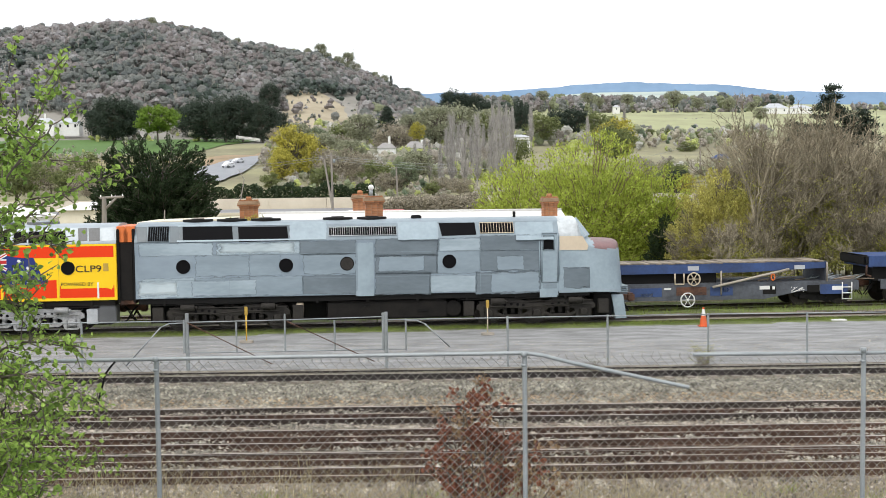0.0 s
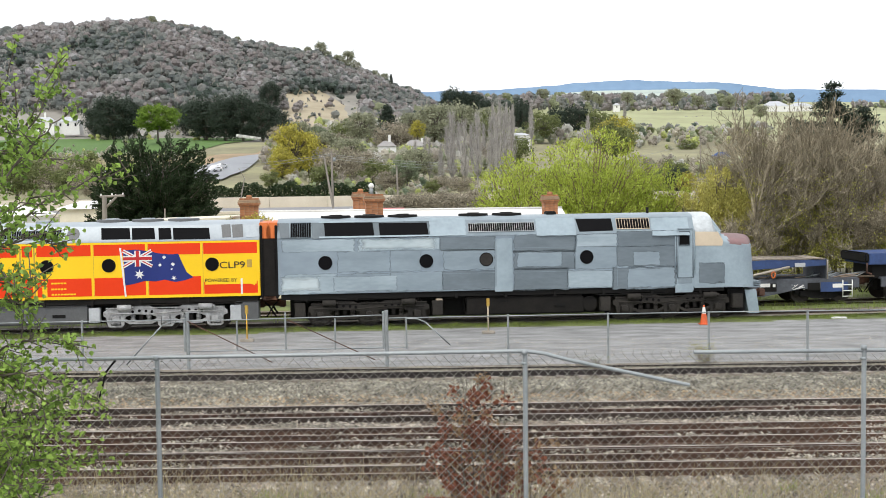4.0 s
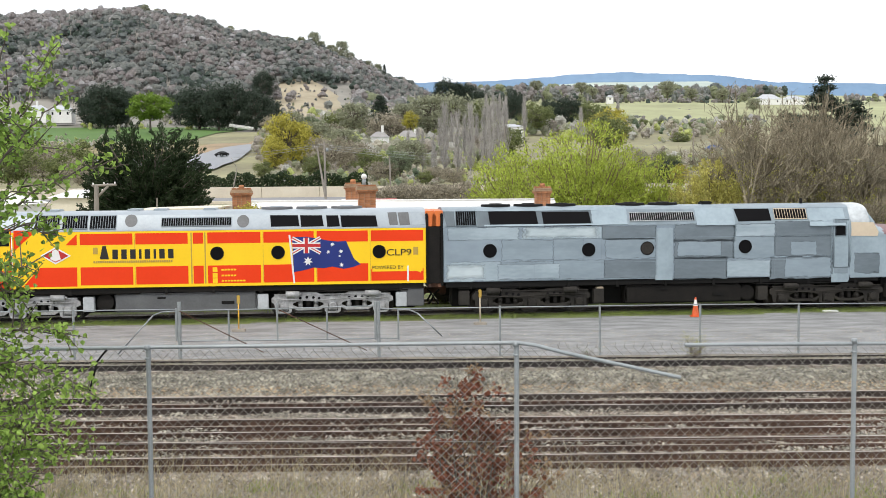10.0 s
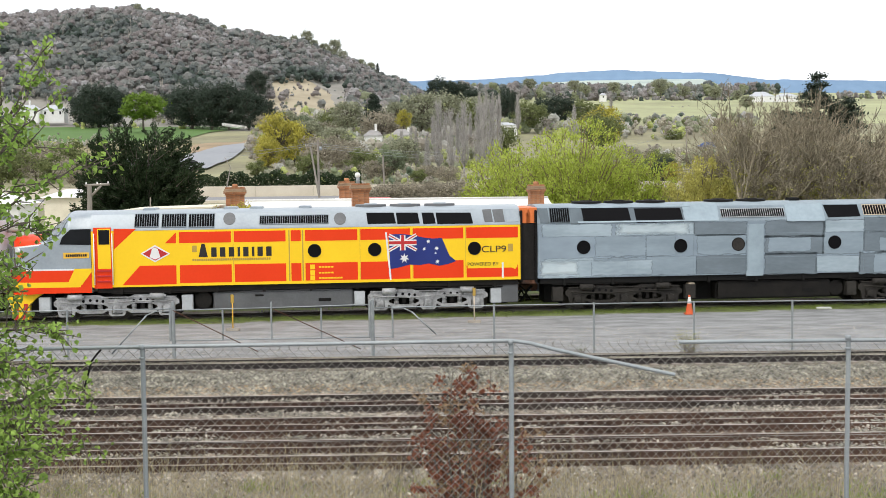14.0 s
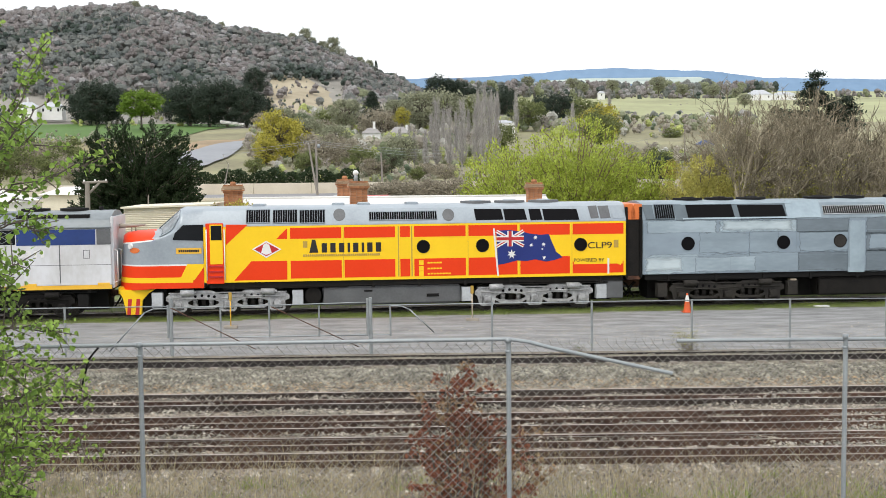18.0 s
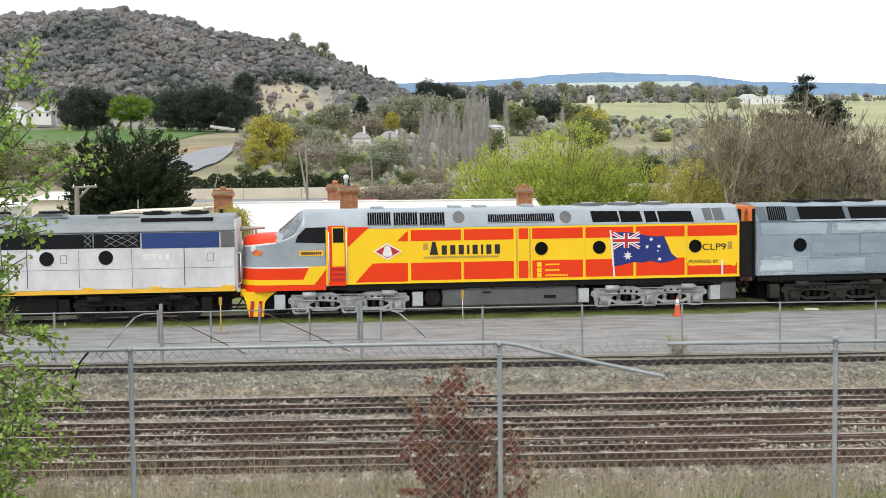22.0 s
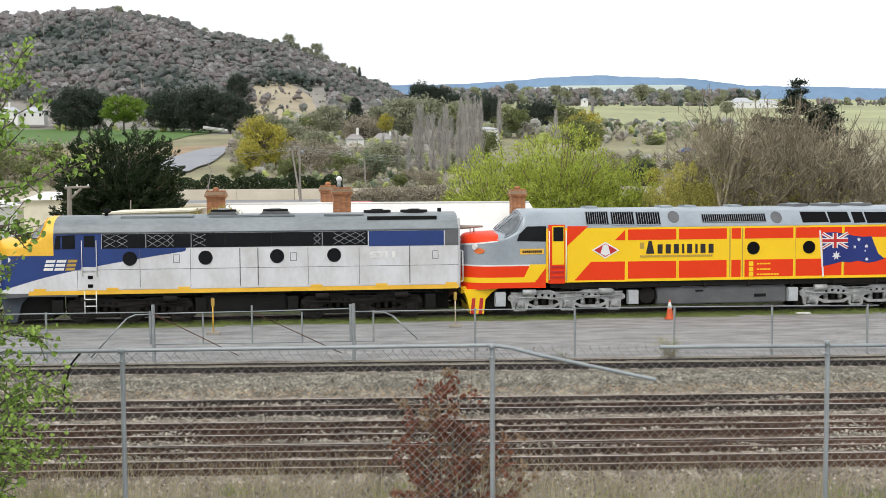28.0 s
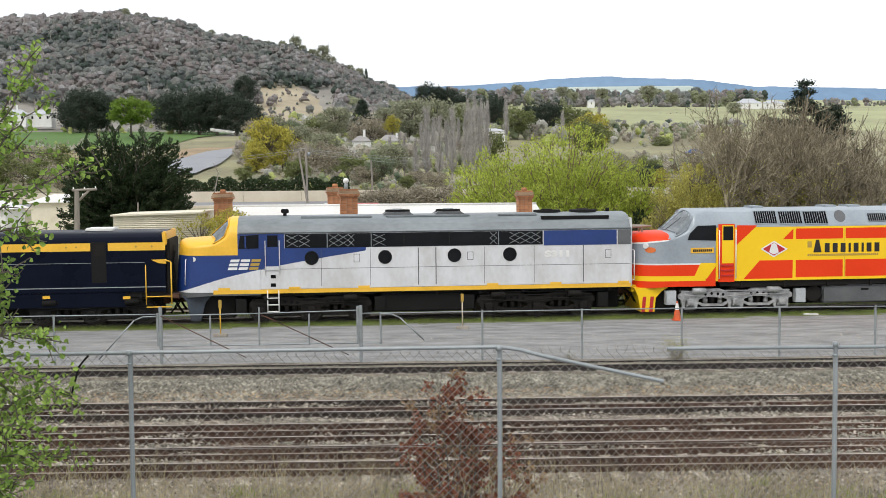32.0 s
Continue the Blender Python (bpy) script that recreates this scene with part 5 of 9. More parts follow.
    prism(bm, [(xt + 0.20, 1.12), (xt + 1.30, 1.12), (xt + 1.05, 0.85), (xt + 0.86, 0.14), (xt + 0.50, 0.14), (xt + 0.36, 0.85)], -1.2, 1.2)
    part("pilot", bm, M_pilot, e, "dull blue-grey pilot")
    # No real part: a black block for the darkness under the nose.
    part("front_frame", box(B(), xt + 0.80, xt + 2.2, -1.05, 1.05, 0.22, 1.12, 0, 0.05), M_black, e)
    coupler(e, xt + 0.1, -1)
    coupler(e, xe + 0.05, 1)
    bm = B()
    box(bm, xe - 0.02, xe + 0.08, -1.38, 1.38, 1.2, 3.9, 0, 0.02)
    part("end_wall", bm, M_swhite, e)
    for y in (-1.25, -0.5):
        part("end_rail", tube(B(), [(xe + 0.08, y, 1.4), (xe + 0.2, y, 1.45), (xe + 0.2, y, 2.6), (xe + 0.08, y, 2.65)], 0.02, 6), M_white, e)
    bogie(e, (-3.718, 0.710)[0], M_under, M_black, WHEELS_OF(e))
    bogie(e, (5.051, 0.645)[0], M_under, M_black, WHEELS_OF(e))
    underframe(e, xb - 0.9, xe, M_black)
    fuel_tank(e, (-1.057, 0.657)[0], (2.164, 0.592)[0], M_black)
    return e


# ---- navy engine ----
X_B = -42.4


def navy_engine():
    e = thing("diesel_engine", "glossy navy blue diesel engine with yellow stripe", "locomotive", group="train")
    TRAIN.append((e, X_B))
    xe = (9.097, 2.749)[0]
    xa = xe - 17.2
    part("body", box(B(), xa, xe, FACE, -FACE, 1.33, 3.26, 0, 0.02), M_bnavy, e, "glossy navy body side")
    prof = [(-1.478, 3.22), (-1.47, 3.30), (-1.42, 3.41), (-1.25, 3.53), (-0.9, 3.60), (-0.5, 3.63), (0, 3.64)]
    prof += [(-y, z) for y, z in reversed(prof[:-1])]
    part("roof", loft(B(), [[(xa + (xe - xa) * k / 10, y, z + 0.0) for y, z in prof] for k in range(11)]), M_bnavy, e, "rounded navy roof", smooth=25)
    for x0, x1 in ((xa, (6.336, 3.111)[0]), ((6.978, 3.102)[0], xe)):
        decal(e, "yellow_stripe", rect((x0, 2.90), (x1, 3.20)), M_syel, 0.008, "broad yellow stripe")
    for x in (111, 129, 235, 263):
        decal(e, "rivet_plate", disc(Q("B",x,438)[0], 3.05, 0.04, 10), M_gold, 0.014)
    bm = B()
    prism(bm, rect((xa, 1.50), (xe, 1.535)), FACE - 0.006, FACE)
    prism(bm, rect((xa, 2.44), ((8.316, 2.484)[0], 2.455)), FACE - 0.005, FACE)
    part("sill_line", bm, M_galv, e)
    dp = decal(e, "side_door", rect((6.363, 3.24), (6.910, 1.70)), M_black, 0.012)
    part("door_window", prism(B(), rect((6.42, 3.14), (6.84, 2.72)), FACE - 0.02, FACE), M_under, dp)
    bm = B()
    box(bm, (6.002, 3.753)[0], (7.037, 3.738)[0], -0.7, 0.7, 3.60, 3.72, 0, 0.03)
    part("roof_hatch", bm, M_white, e)
    bm = B()
    box(bm, xe - 0.12, xe + 0.06, -1.49, 1.49, 3.08, 3.60, 0, 0.04)
    part("end_corner", bm, M_syel, e, "yellow painted end corner")
    decal(e, "wing_plate", [(8.569, 2.544), (9.114, 2.556), (9.131, 2.385), (8.838, 2.411)], M_syel, 0.02)
    for x in (73, 216):
        decal(e, "jacking_pad", rect(Q("B",x - 6,525), Q("B",x + 7,530)), M_syel, 0.02)
    bm = B()
    a, c = (8.360, 1.691)[0], (9.303, 1.674)[0]
    tube(bm, [(a, FACE - 0.05, 0.85), (a, FACE - 0.05, 2.35)], 0.022, 6)
    for z in (0.75, 1.15):
        tube(bm, [(a, FACE - 0.05, z), (c, FACE - 0.05, z)], 0.025, 6)
    tube(bm, [(c, FACE - 0.05, 0.85), (c, FACE - 0.05, 2.45), (c - 0.25, FACE - 0.05, 2.55)], 0.03, 6)
    part("handrail", bm, M_syel, e, "yellow end handrails")
    bm = B()
    box(bm, xe - 0.1, xe + 0.45, -1.3, 1.3, 1.05, 1.22, 0, 0.02)
    part("end_platform", bm, M_rust, e)
    bm = B()
    box(bm, xe, xe + 0.15, -1.35, 1.35, 1.2, 3.3, 0, 0.03)
    part("end_wall", bm, M_under, e)
    skirt = B()
    box(skirt, xa + 0.2, xe - 1.5, -1.44, 1.44, 0.78, 1.33)
    part("skirt", skirt, M_bnavy, e)
    coupler(e, xe + 0.1, 1)
    bogie(e, (6.501, 0.764)[0] - 0.2, M_black, M_black, WHEELS_OF(e), sand=False)
    bogie(e, (6.501, 0.764)[0] - 11.5, M_black, M_black, WHEELS_OF(e), sand=False)
    underframe(e, xa, xe, M_black)
    return e


yellow_engine()
grey_engine()
silver_engine()
navy_engine()

# ---- growing things ----
RNG = np.random.default_rng(7)


def fast(name, V, mats, idx=None, smooth=False):
    """A mesh out of many loose quads: V is (n, 4, 3)."""
    n = len(V)
    me = bpy.data.meshes.new(name)
    me.vertices.add(4 * n)
    me.vertices.foreach_set("co", np.ascontiguousarray(V, dtype=np.float32).ravel())
    me.loops.add(4 * n)
    me.loops.foreach_set("vertex_index", np.arange(4 * n, dtype=np.int32))
    me.polygons.add(n)
    me.polygons.foreach_set("loop_start", np.arange(0, 4 * n, 4, dtype=np.int32))
    for m in (mats if isinstance(mats, (list, tuple)) else [mats]):
        me.materials.append(m)
    if idx is not None:
        me.polygons.foreach_set("material_index", np.asarray(idx, dtype=np.int32))
    me.update(calc_edges=True)
    return me


def unit(v):
    return v / np.maximum(1e-9, np.linalg.norm(v, axis=-1, keepdims=True))


def leaves(P, size, slim=0.6, up=0.0, out=None, noise_amount=0.3):
    """Diamond leaves at the points P, turned at random or mostly outward."""
    n = len(P)
    nrm = unit(RNG.normal(size=(n, 3)) * (1.0 if out is None else noise_amount) + np.array([0, 0, up]) + (0 if out is None else unit(out)))
    u = unit(np.cross(nrm, RNG.normal(size=(n, 3))))
    v = np.cross(nrm, u)
    s = (size * RNG.uniform(0.6, 1.35, n))[:, None]
    return np.stack([P + u * s, P + v * s * slim, P - u * s, P - v * s * slim], 1)


def sticks(segs, sides=3):
    """Tapered sticks: rows of (p0, p1, r0, r1) as an (n, 8) array, as quads."""
    S = np.asarray(segs, float)
    a, b, r0, r1 = S[:, :3], S[:, 3:6], S[:, 6:7], S[:, 7:8]
    d = unit(b - a)
    h = np.where(np.abs(d[:, 2:3]) < 0.9, np.array([[0, 0, 1.0]]), np.array([[1.0, 0, 0]]))
    u = unit(np.cross(d, h))
    v = np.cross(d, u)
    out = []
    for k in range(sides):
        t0, t1 = k * math.tau / sides, (k + 1) * math.tau / sides
        w0, w1 = u * math.cos(t0) + v * math.sin(t0), u * math.cos(t1) + v * math.sin(t1)
        out.append(np.stack([a + w0 * r0, a + w1 * r0, b + w1 * r1, b + w0 * r1], 1))
    return np.concatenate(out, 0)


def clumps(K, w, h, z0, shape="round"):
    """Centres of a crown's clumps inside its outline."""
    t = RNG.uniform(0, 1, K)
    ang = RNG.uniform(0, math.tau, K)
    if shape == "cone":
        r = w / 2 * (1 - t) ** 0.8 * RNG.uniform(0.35, 1.05, K)
        z = z0 + t * h
    else:
        q = RNG.uniform(0.25, 1.0, K) ** 0.45
        cz = RNG.uniform(-1, 1, K)
        r = w / 2 * np.sqrt(1 - cz ** 2) * q * RNG.uniform(0.8, 1.12, K)
        z = z0 + h / 2 + cz * h / 2 * q
    return np.stack([r * np.cos(ang), r * np.sin(ang), z], 1)


def leaf_tree(h, w, z0, K, per, size, spread, leaf, bark, shape="round", slim=0.6, trunk=0.03):
    """Meshes of a tree at the origin: trunk with limbs, and its crown."""
    C = clumps(K, w, h - z0, z0, shape)
    P = np.repeat(C, per, 0) + RNG.normal(size=(K * per, 3)) * spread * np.array([1, 1, 0.7])
    mid = np.array([0, 0, z0 + (h - z0) * 0.4])
    crown = fast("crown", leaves(P, size, slim, out=(P - np.repeat(C, per, 0)) + 0.25 * (P - mid) / max(w, h) * spread * 4), leaf)
    tr = h * trunk
    top = np.array([0, 0, z0 + (h - z0) * (0.9 if shape == "cone" else 0.35)])
    segs = [(0, 0, -0.3, *(top * 0.5), tr, tr * 0.7), (*(top * 0.5), *top, tr * 0.7, tr * 0.35)]
    for c in C[:: max(1, K // 60)]:
        s = np.array([0, 0, max(z0 * 0.6, min(c[2] * 0.8, top[2]))])
        mid = (s + c) / 2 + RNG.normal(size=3) * w * 0.03
        segs += [(*s, *mid, tr * 0.3, tr * 0.18), (*mid, *c, tr * 0.18, tr * 0.05)]
    return fast("trunk", sticks(segs, 5), bark), crown


def sprays(K, per, w, h, z0, size, slim, ln, rise=0.4, spread=0.16, low=-0.25, inner=1.0, power=1.0, level=1.0):
    """Feathery sprays that point outward to a domed outline: leaf quads and their stems."""
    az, sn = RNG.uniform(0, math.tau, K), RNG.uniform(low, 1, K)
    cs = np.sqrt(1 - sn ** 2) ** power
    f = RNG.uniform(0.72, 1.08, K) * inner
    tip = np.stack([w / 2 * cs * np.cos(az) * f, w / 2 * cs * np.sin(az) * f, z0 + h * sn * f], 1)
    ax = unit(unit(tip - np.array([0, 0, z0])) + np.array([0, 0, rise]) + RNG.normal(size=(K, 3)) * 0.22) * np.array([1, 1, level])
    ax = unit(ax)
    root = tip - ax * (ln * RNG.uniform(0.7, 1.3, K))[:, None]
    n = K * per
    t = RNG.uniform(0, 1, n)[:, None]
    A, R = np.repeat(ax, per, 0), np.repeat(root, per, 0)
    P = R + (np.repeat(tip, per, 0) - R) * t + RNG.normal(size=(n, 3)) * spread * (1.15 - 0.9 * t)
    u = unit(A + RNG.normal(size=(n, 3)) * 0.42)
    v = unit(np.cross(u, RNG.normal(size=(n, 3))))
    q = (size * RNG.uniform(0.6, 1.35, n))[:, None]
    return np.stack([P + u * q, P + v * q * slim, P - u * q, P - v * q * slim], 1), [(*a, *b, 0.03, 0.01) for a, b in zip(root, tip)]


def stems_to(ends, z0, r):
    """A short trunk that forks to the ends of a crown's boughs."""
    S = [(0, 0, -0.3, 0, 0, z0 * 0.6 + 0.3, r, r * 0.8)]
    for e in ends:
        m = np.array([e[0] * 0.4, e[1] * 0.4, z0 * 0.6 + 0.3 + (e[2] - z0 * 0.6) * 0.5])
        S += [(0, 0, z0 * 0.6, *m, r * 0.5, r * 0.3), (*m, *e[:3], r * 0.3, 0.02)]
    return S


def bare_segs(h, spread=0.55, levels=5, kids=4, lean=0.35):
    """A leafless crown: forked sticks."""
    segs = []
    todo = [(np.zeros(3), np.array([0, 0, 1.0]), h * 0.30, h * 0.022, 0)]
    while todo:
        p, d, ln, r, lv = todo.pop()
        m = p + d * ln * 0.5 + RNG.normal(size=3) * ln * 0.05
        q = p + d * ln + RNG.normal(size=3) * ln * 0.05
        segs += [(*p, *m, r, r * 0.85), (*m, *q, r * 0.85, r * 0.65)]
        if lv < levels:
            for k in range(kids if lv else kids + 2):
                nd = unit(d + RNG.normal(size=3) * spread + np.array([0, 0, lean * 0.3]))
                f = RNG.uniform(0.45, 1.0)
                s = p + (q - p) * f
                todo.append((s, nd, ln * RNG.uniform(0.55, 0.85), max(0.006, r * 0.55), lv + 1))
    return segs


def plant(name, label, category, where, trunk_me, crown_me, turn=0.0, scale=1.0, group="", squash=1.0):
    t = thing(name, label, category, Matrix.LocRotScale(where, Euler((0, 0, turn)), (scale, scale, scale * squash)), group)
    if trunk_me:
        new("trunk", trunk_me).parent = t
    if crown_me:
        new("crown", crown_me).parent = t
    return t


L_willow = leafy("willow_leaves", (0.50, 0.57, 0.12), (0.33, 0.40, 0.07))
L_olive = leafy("olive_leaves", (0.43, 0.42, 0.12), (0.28, 0.275, 0.075))
L_wattle = leafy("wattle_leaves", (0.58, 0.54, 0.17), (0.38, 0.36, 0.11))
L_olive2 = leafy("dull_olive_leaves", (0.21, 0.21, 0.08), (0.12, 0.12, 0.045))
L_dark = leafy("dark_cypress", (0.058, 0.085, 0.040), (0.026, 0.043, 0.021))
L_pine = leafy("pine_needles", (0.075, 0.098, 0.072), (0.036, 0.050, 0.038))
L_gum = leafy("gum_leaves", (0.36, 0.375, 0.26), (0.24, 0.25, 0.17), 0.7, 0.35)
L_gumbrown = leafy("brown_scrub", (0.38, 0.345, 0.27), (0.25, 0.225, 0.17), 0.8, 0.35)
L_yellow = leafy("yellow_spring_leaves", (0.52, 0.47, 0.09), (0.31, 0.29, 0.07))
L_light = leafy("bright_green_leaves", (0.204, 0.300, 0.048), (0.108, 0.180, 0.030))
L_mid = leafy("mid_green_leaves", (0.23, 0.26, 0.11), (0.135, 0.16, 0.065))
L_grey = leafy("grey_green_leaves", (0.260, 0.305, 0.202), (0.156, 0.189, 0.117))
L_near = leafy("young_leaves", (0.38, 0.52, 0.13), (0.22, 0.35, 0.07), 0.45, 0.4)
# Darker copy of the young leaves: shade within the crown as colour.
L_near2 = leafy("shaded_leaves", (0.22, 0.34, 0.08), (0.12, 0.20, 0.045), 0.45, 0.4)
L_red = leafy("rust_red_leaves", (0.32, 0.13, 0.08), (0.16, 0.065, 0.042), 0.6, 0.4)
L_brown = leafy("withered_leaves", (0.37, 0.25, 0.15), (0.21, 0.14, 0.08), 0.7, 0.4)
M_bark = shade("grey_bark", (0.16, 0.135, 0.11), 0.9, 0, (0.075, 0.062, 0.05), 3, 20, 0.7, 0.3)
M_willowbark = shade("brown_willow_twigs", (0.26, 0.20, 0.115), 0.9, 0, (0.15, 0.115, 0.065), 3, 20, 0.7, 0.2)
M_twig2 = shade("grey_twigs", (0.47, 0.43, 0.385), 0.9, 0, (0.30, 0.27, 0.24), 0.8, 12, 0.8, 0.0, island=0.35)

# willow beyond the wagons
for where, h, w, n in (((4.931, 68.000), 6.5, 6.8, 700), ((8.092, 66.000), 7.5, 8.4, 1000), ((11.331, 66.000), 5.9, 6.0, 600)):
    Q1, st = sprays(n, 44, w, h, 0.6, 0.080, 0.40, 0.50, 0.10, 0.27, -0.3, power=0.75, level=0.75)
    Q2, _ = sprays(n * 2 // 3, 40, w, h, 0.6, 0.09, 0.45, 0.6, 0.3, 0.30, -0.3, 0.8, 0.6)
    tm = fast("trunk", sticks(stems_to([q[:3] for q in st[::5]], 0.9, 0.20) + st, 4), M_willowbark)
    plant("willow_tree", "broad willow in fresh yellow-green leaf beside the siding", "tree", (where[0], where[1], -0.3), tm, fast("crown", np.concatenate([Q1, Q2]), L_willow), RNG.uniform(0, 6), group="siding willows")
# cypress
Q1, st = sprays(950, 60, 9.2, 7.6, 1.2, 0.13, 0.32, 1.1, 0.12, 0.17, -0.3, power=0.55, level=0.42)
Q2, _ = sprays(560, 60, 9.0, 7.4, 1.2, 0.15, 0.40, 1.2, 0.1, 0.30, -0.3, 0.8, 0.55, 0.5)
tm = fast("trunk", sticks(stems_to([q[:3] for q in st[::7]], 1.2, 0.3) + st, 4), M_bark)
plant("cypress_tree", "dense dark green cypress behind the station roofs", "tree", (-19.15, 80.0, -0.2), tm, fast("crown", np.concatenate([Q1, Q2]), L_dark))
# olive bush, right
Q1, st = sprays(560, 80, 5.6, 5.2, 0.9, 0.062, 0.5, 0.6, 0.2, 0.16, -0.4)
Q2, _ = sprays(330, 80, 5.5, 5.0, 0.9, 0.08, 0.5, 0.6, 0.2, 0.2, -0.4, 0.82)
tm = fast("trunk", sticks(stems_to([q[:3] for q in st[::6]], 1.0, 0.12), 4), M_bark)
plant("wattle_bush", "rounded olive-yellow bush behind the bare trees", "bush", (14.25, 61.5, -0.2), tm, fast("crown", np.concatenate([Q1, Q2]), L_wattle))
# dark shrub between the willows and the wattle
Q1, st = sprays(240, 60, 2.6, 2.9, 0.7, 0.07, 0.45, 0.45, 0.2, 0.14, -0.4)
tm = fast("trunk", sticks(stems_to([q[:3] for q in st[::6]], 0.7, 0.06), 4), M_bark)
plant("evergreen_shrub", "dark evergreen shrub between willow and wattle", "bush", (11.95, 63.0, 0.0), tm, fast("crown", Q1, L_dark))
# conifer, right
def cedar(h, w, tiers):
    """A cedar: level boughs in tiers, each with flat pads of needles, gaps between, a ragged point."""
    segs = [(0, 0, -0.3, 0, 0, h * 0.98, h * 0.02, 0.04)]
    quads = []
    for k in range(tiers):
        u = k / (tiers - 1)
        z = h * (0.42 + 0.55 * u)
        for j in range(6 if u < 0.8 else 4):
            a = RNG.uniform(0, math.tau)
            ln = w / 2 * (1.02 - 0.90 * u ** 1.2) * RNG.uniform(0.5, 1.12)
            s = np.array([0, 0, z + RNG.uniform(-0.2, 0.2)])
            e = s + np.array([ln * math.cos(a), ln * math.sin(a), ln * RNG.uniform(0.0, 0.28)])
            segs.append((*s, *e, 0.07, 0.02))
            n = int(60 + 130 * ln)
            f = RNG.uniform(0.22, 1.06, (n, 1)) ** 0.8
            P = s + (e - s) * f + RNG.normal(size=(n, 3)) * np.array([0.34, 0.34, 0.15])
            d = unit((e - s) + RNG.normal(size=(n, 3)) * np.array([0.7, 0.7, 0.35]) * max(ln, 0.6))
            v = unit(np.cross(d, np.array([0, 0, 1.0]) + RNG.normal(size=(n, 3)) * 0.5))
            q = (0.17 * RNG.uniform(0.6, 1.3, n))[:, None]
            quads.append(np.stack([P + d * q, P + v * q * 0.42, P - d * q, P - v * q * 0.42], 1))
    return fast("trunk", sticks(segs, 5), M_bark), fast("crown", np.concatenate(quads), L_pine)


for px, w, h in ((1470, 8.0, 14.3), (1527, 6.8, 12.0), (1500, 5.5, 11.0), (1404, 2.6, 11.0), (1440, 4.0, 10.6)):
    tm, cm = cedar(h, w, 10)
    plant("cedar_tree", "dark green layered cedar above the bare trees", "tree", (36.6 + (px - 1475) / 19.0, 112, -0.2), tm, cm, RNG.uniform(0, 6), group="cedars")
# bare shrubby trees, right
M_twig3 = shade("brown_grey_twigs", (0.35, 0.305, 0.215), 0.9, 0, (0.14, 0.12, 0.08), 0.5, 12, 0.8, 0.0, island=0.4)
for px, zz, h in ((1335, 64, 5.4), (1362, 65, 7.2), (1385, 66, 8.6), (1405, 62, 8.3), (1440, 60, 7.4), (1475, 64, 8.2), (1510, 61, 7.2), (1550, 64, 7.4), (1595, 61, 7.1), (1640, 62, 6.9), (1278, 60, 3.0), (1320, 60, 3.8), (1385, 59, 3.8), (1450, 58.5, 3.8), (1520, 58.5, 3.6), (1590, 58.5, 3.6)):
    stems = []
    for k in range(4 if h > 4 else 3):
        sg = np.array(bare_segs(h * 0.50, 0.50, 3, 4, 0.7))
        off = np.array([RNG.normal() * 0.6, RNG.normal() * 0.4, 0])
        sg[:, :3] += off
        sg[:, 3:6] += off
        stems.append(sg)
    segs = np.concatenate(stems)
    segs[:, :6] *= (h * 1.14 + 0.5) / segs[:, 5].max()
    segs[:, 6:8] = np.clip(segs[:, 6:8], 0.014, 0.06)
    # a haze of fine crooked twigs round the ends
    n = 3400 if h > 4 else 1700
    a = segs[RNG.integers(len(segs) // 40, len(segs), n)]
    p = a[:, :3] + (a[:, 3:6] - a[:, :3]) * RNG.uniform(0.2, 1, (n, 1))
    d = unit(unit(a[:, 3:6] - a[:, :3]) * 0.5 + RNG.normal(size=(n, 3)) * 0.6 + np.array([0, 0, 0.55]))
    m = p + d * RNG.uniform(0.12, 0.34, (n, 1))
    q = m + unit(d + RNG.normal(size=(n, 3)) * 0.5 + np.array([0, 0, 0.25])) * RNG.uniform(0.10, 0.30, (n, 1))
    one = np.ones((n, 1))
    tm = fast("trunk", np.concatenate([sticks(segs), sticks(np.concatenate([np.hstack([p, m, one * 0.012, one * 0.010]), np.hstack([m, q, one * 0.010, one * 0.006])]))]), M_twig3)
    ends = segs[RNG.integers(0, len(segs), 3600), 3:6] * np.array([0.85, 0.85, 0.72])
    cm = fast("crown", leaves(ends + RNG.normal(size=(3600, 3)) * 0.10, 0.055), L_olive)
    plant("bare_tree", "leafless grey-brown shrubby tree, few olive leaves", "tree", (spot(px, 450, zz).x, zz, -0.25), tm, cm, RNG.uniform(0, 6), group="bare trees by the siding")
# dark green growth behind them
for px, zz, h, w in ((1300, 68, 5.0, 4.0), (1360, 69, 5.6, 4.4), (1430, 69, 5.4, 5.0), (1500, 69, 5.6, 5.0), (1570, 69, 5.8, 5.0)):
    tm, cm = leaf_tree(h + 0.8, w, 0.2, 90, 70, 0.09, 0.3, L_olive2, M_bark)
    plant("olive_shrub", "dull olive-green shrub inside the bare trees", "bush", (spot(px, 450, zz).x, zz, -0.25), tm, cm, RNG.uniform(0, 6), group="olive shrubs")
# flowering bush at the gable, shrubs on the roof edge
for q, h, w in (((-8.863, 57.000, 3.636), 3.95, 1.8), ((-10.274, 57.000, 3.250), 3.7, 3.2), ((-8.533, 57.500, 3.613), 3.6, 1.0)):
    tm, cm = leaf_tree(h + 0.45, w, 1.6, 60, 60, 0.05, 0.16, L_yellow, M_bark)
    plant("broom_bush", "yellow flowering broom bush by the white roof", "bush", (q[0], q[1], -0.2), tm, cm, group="broom bushes")

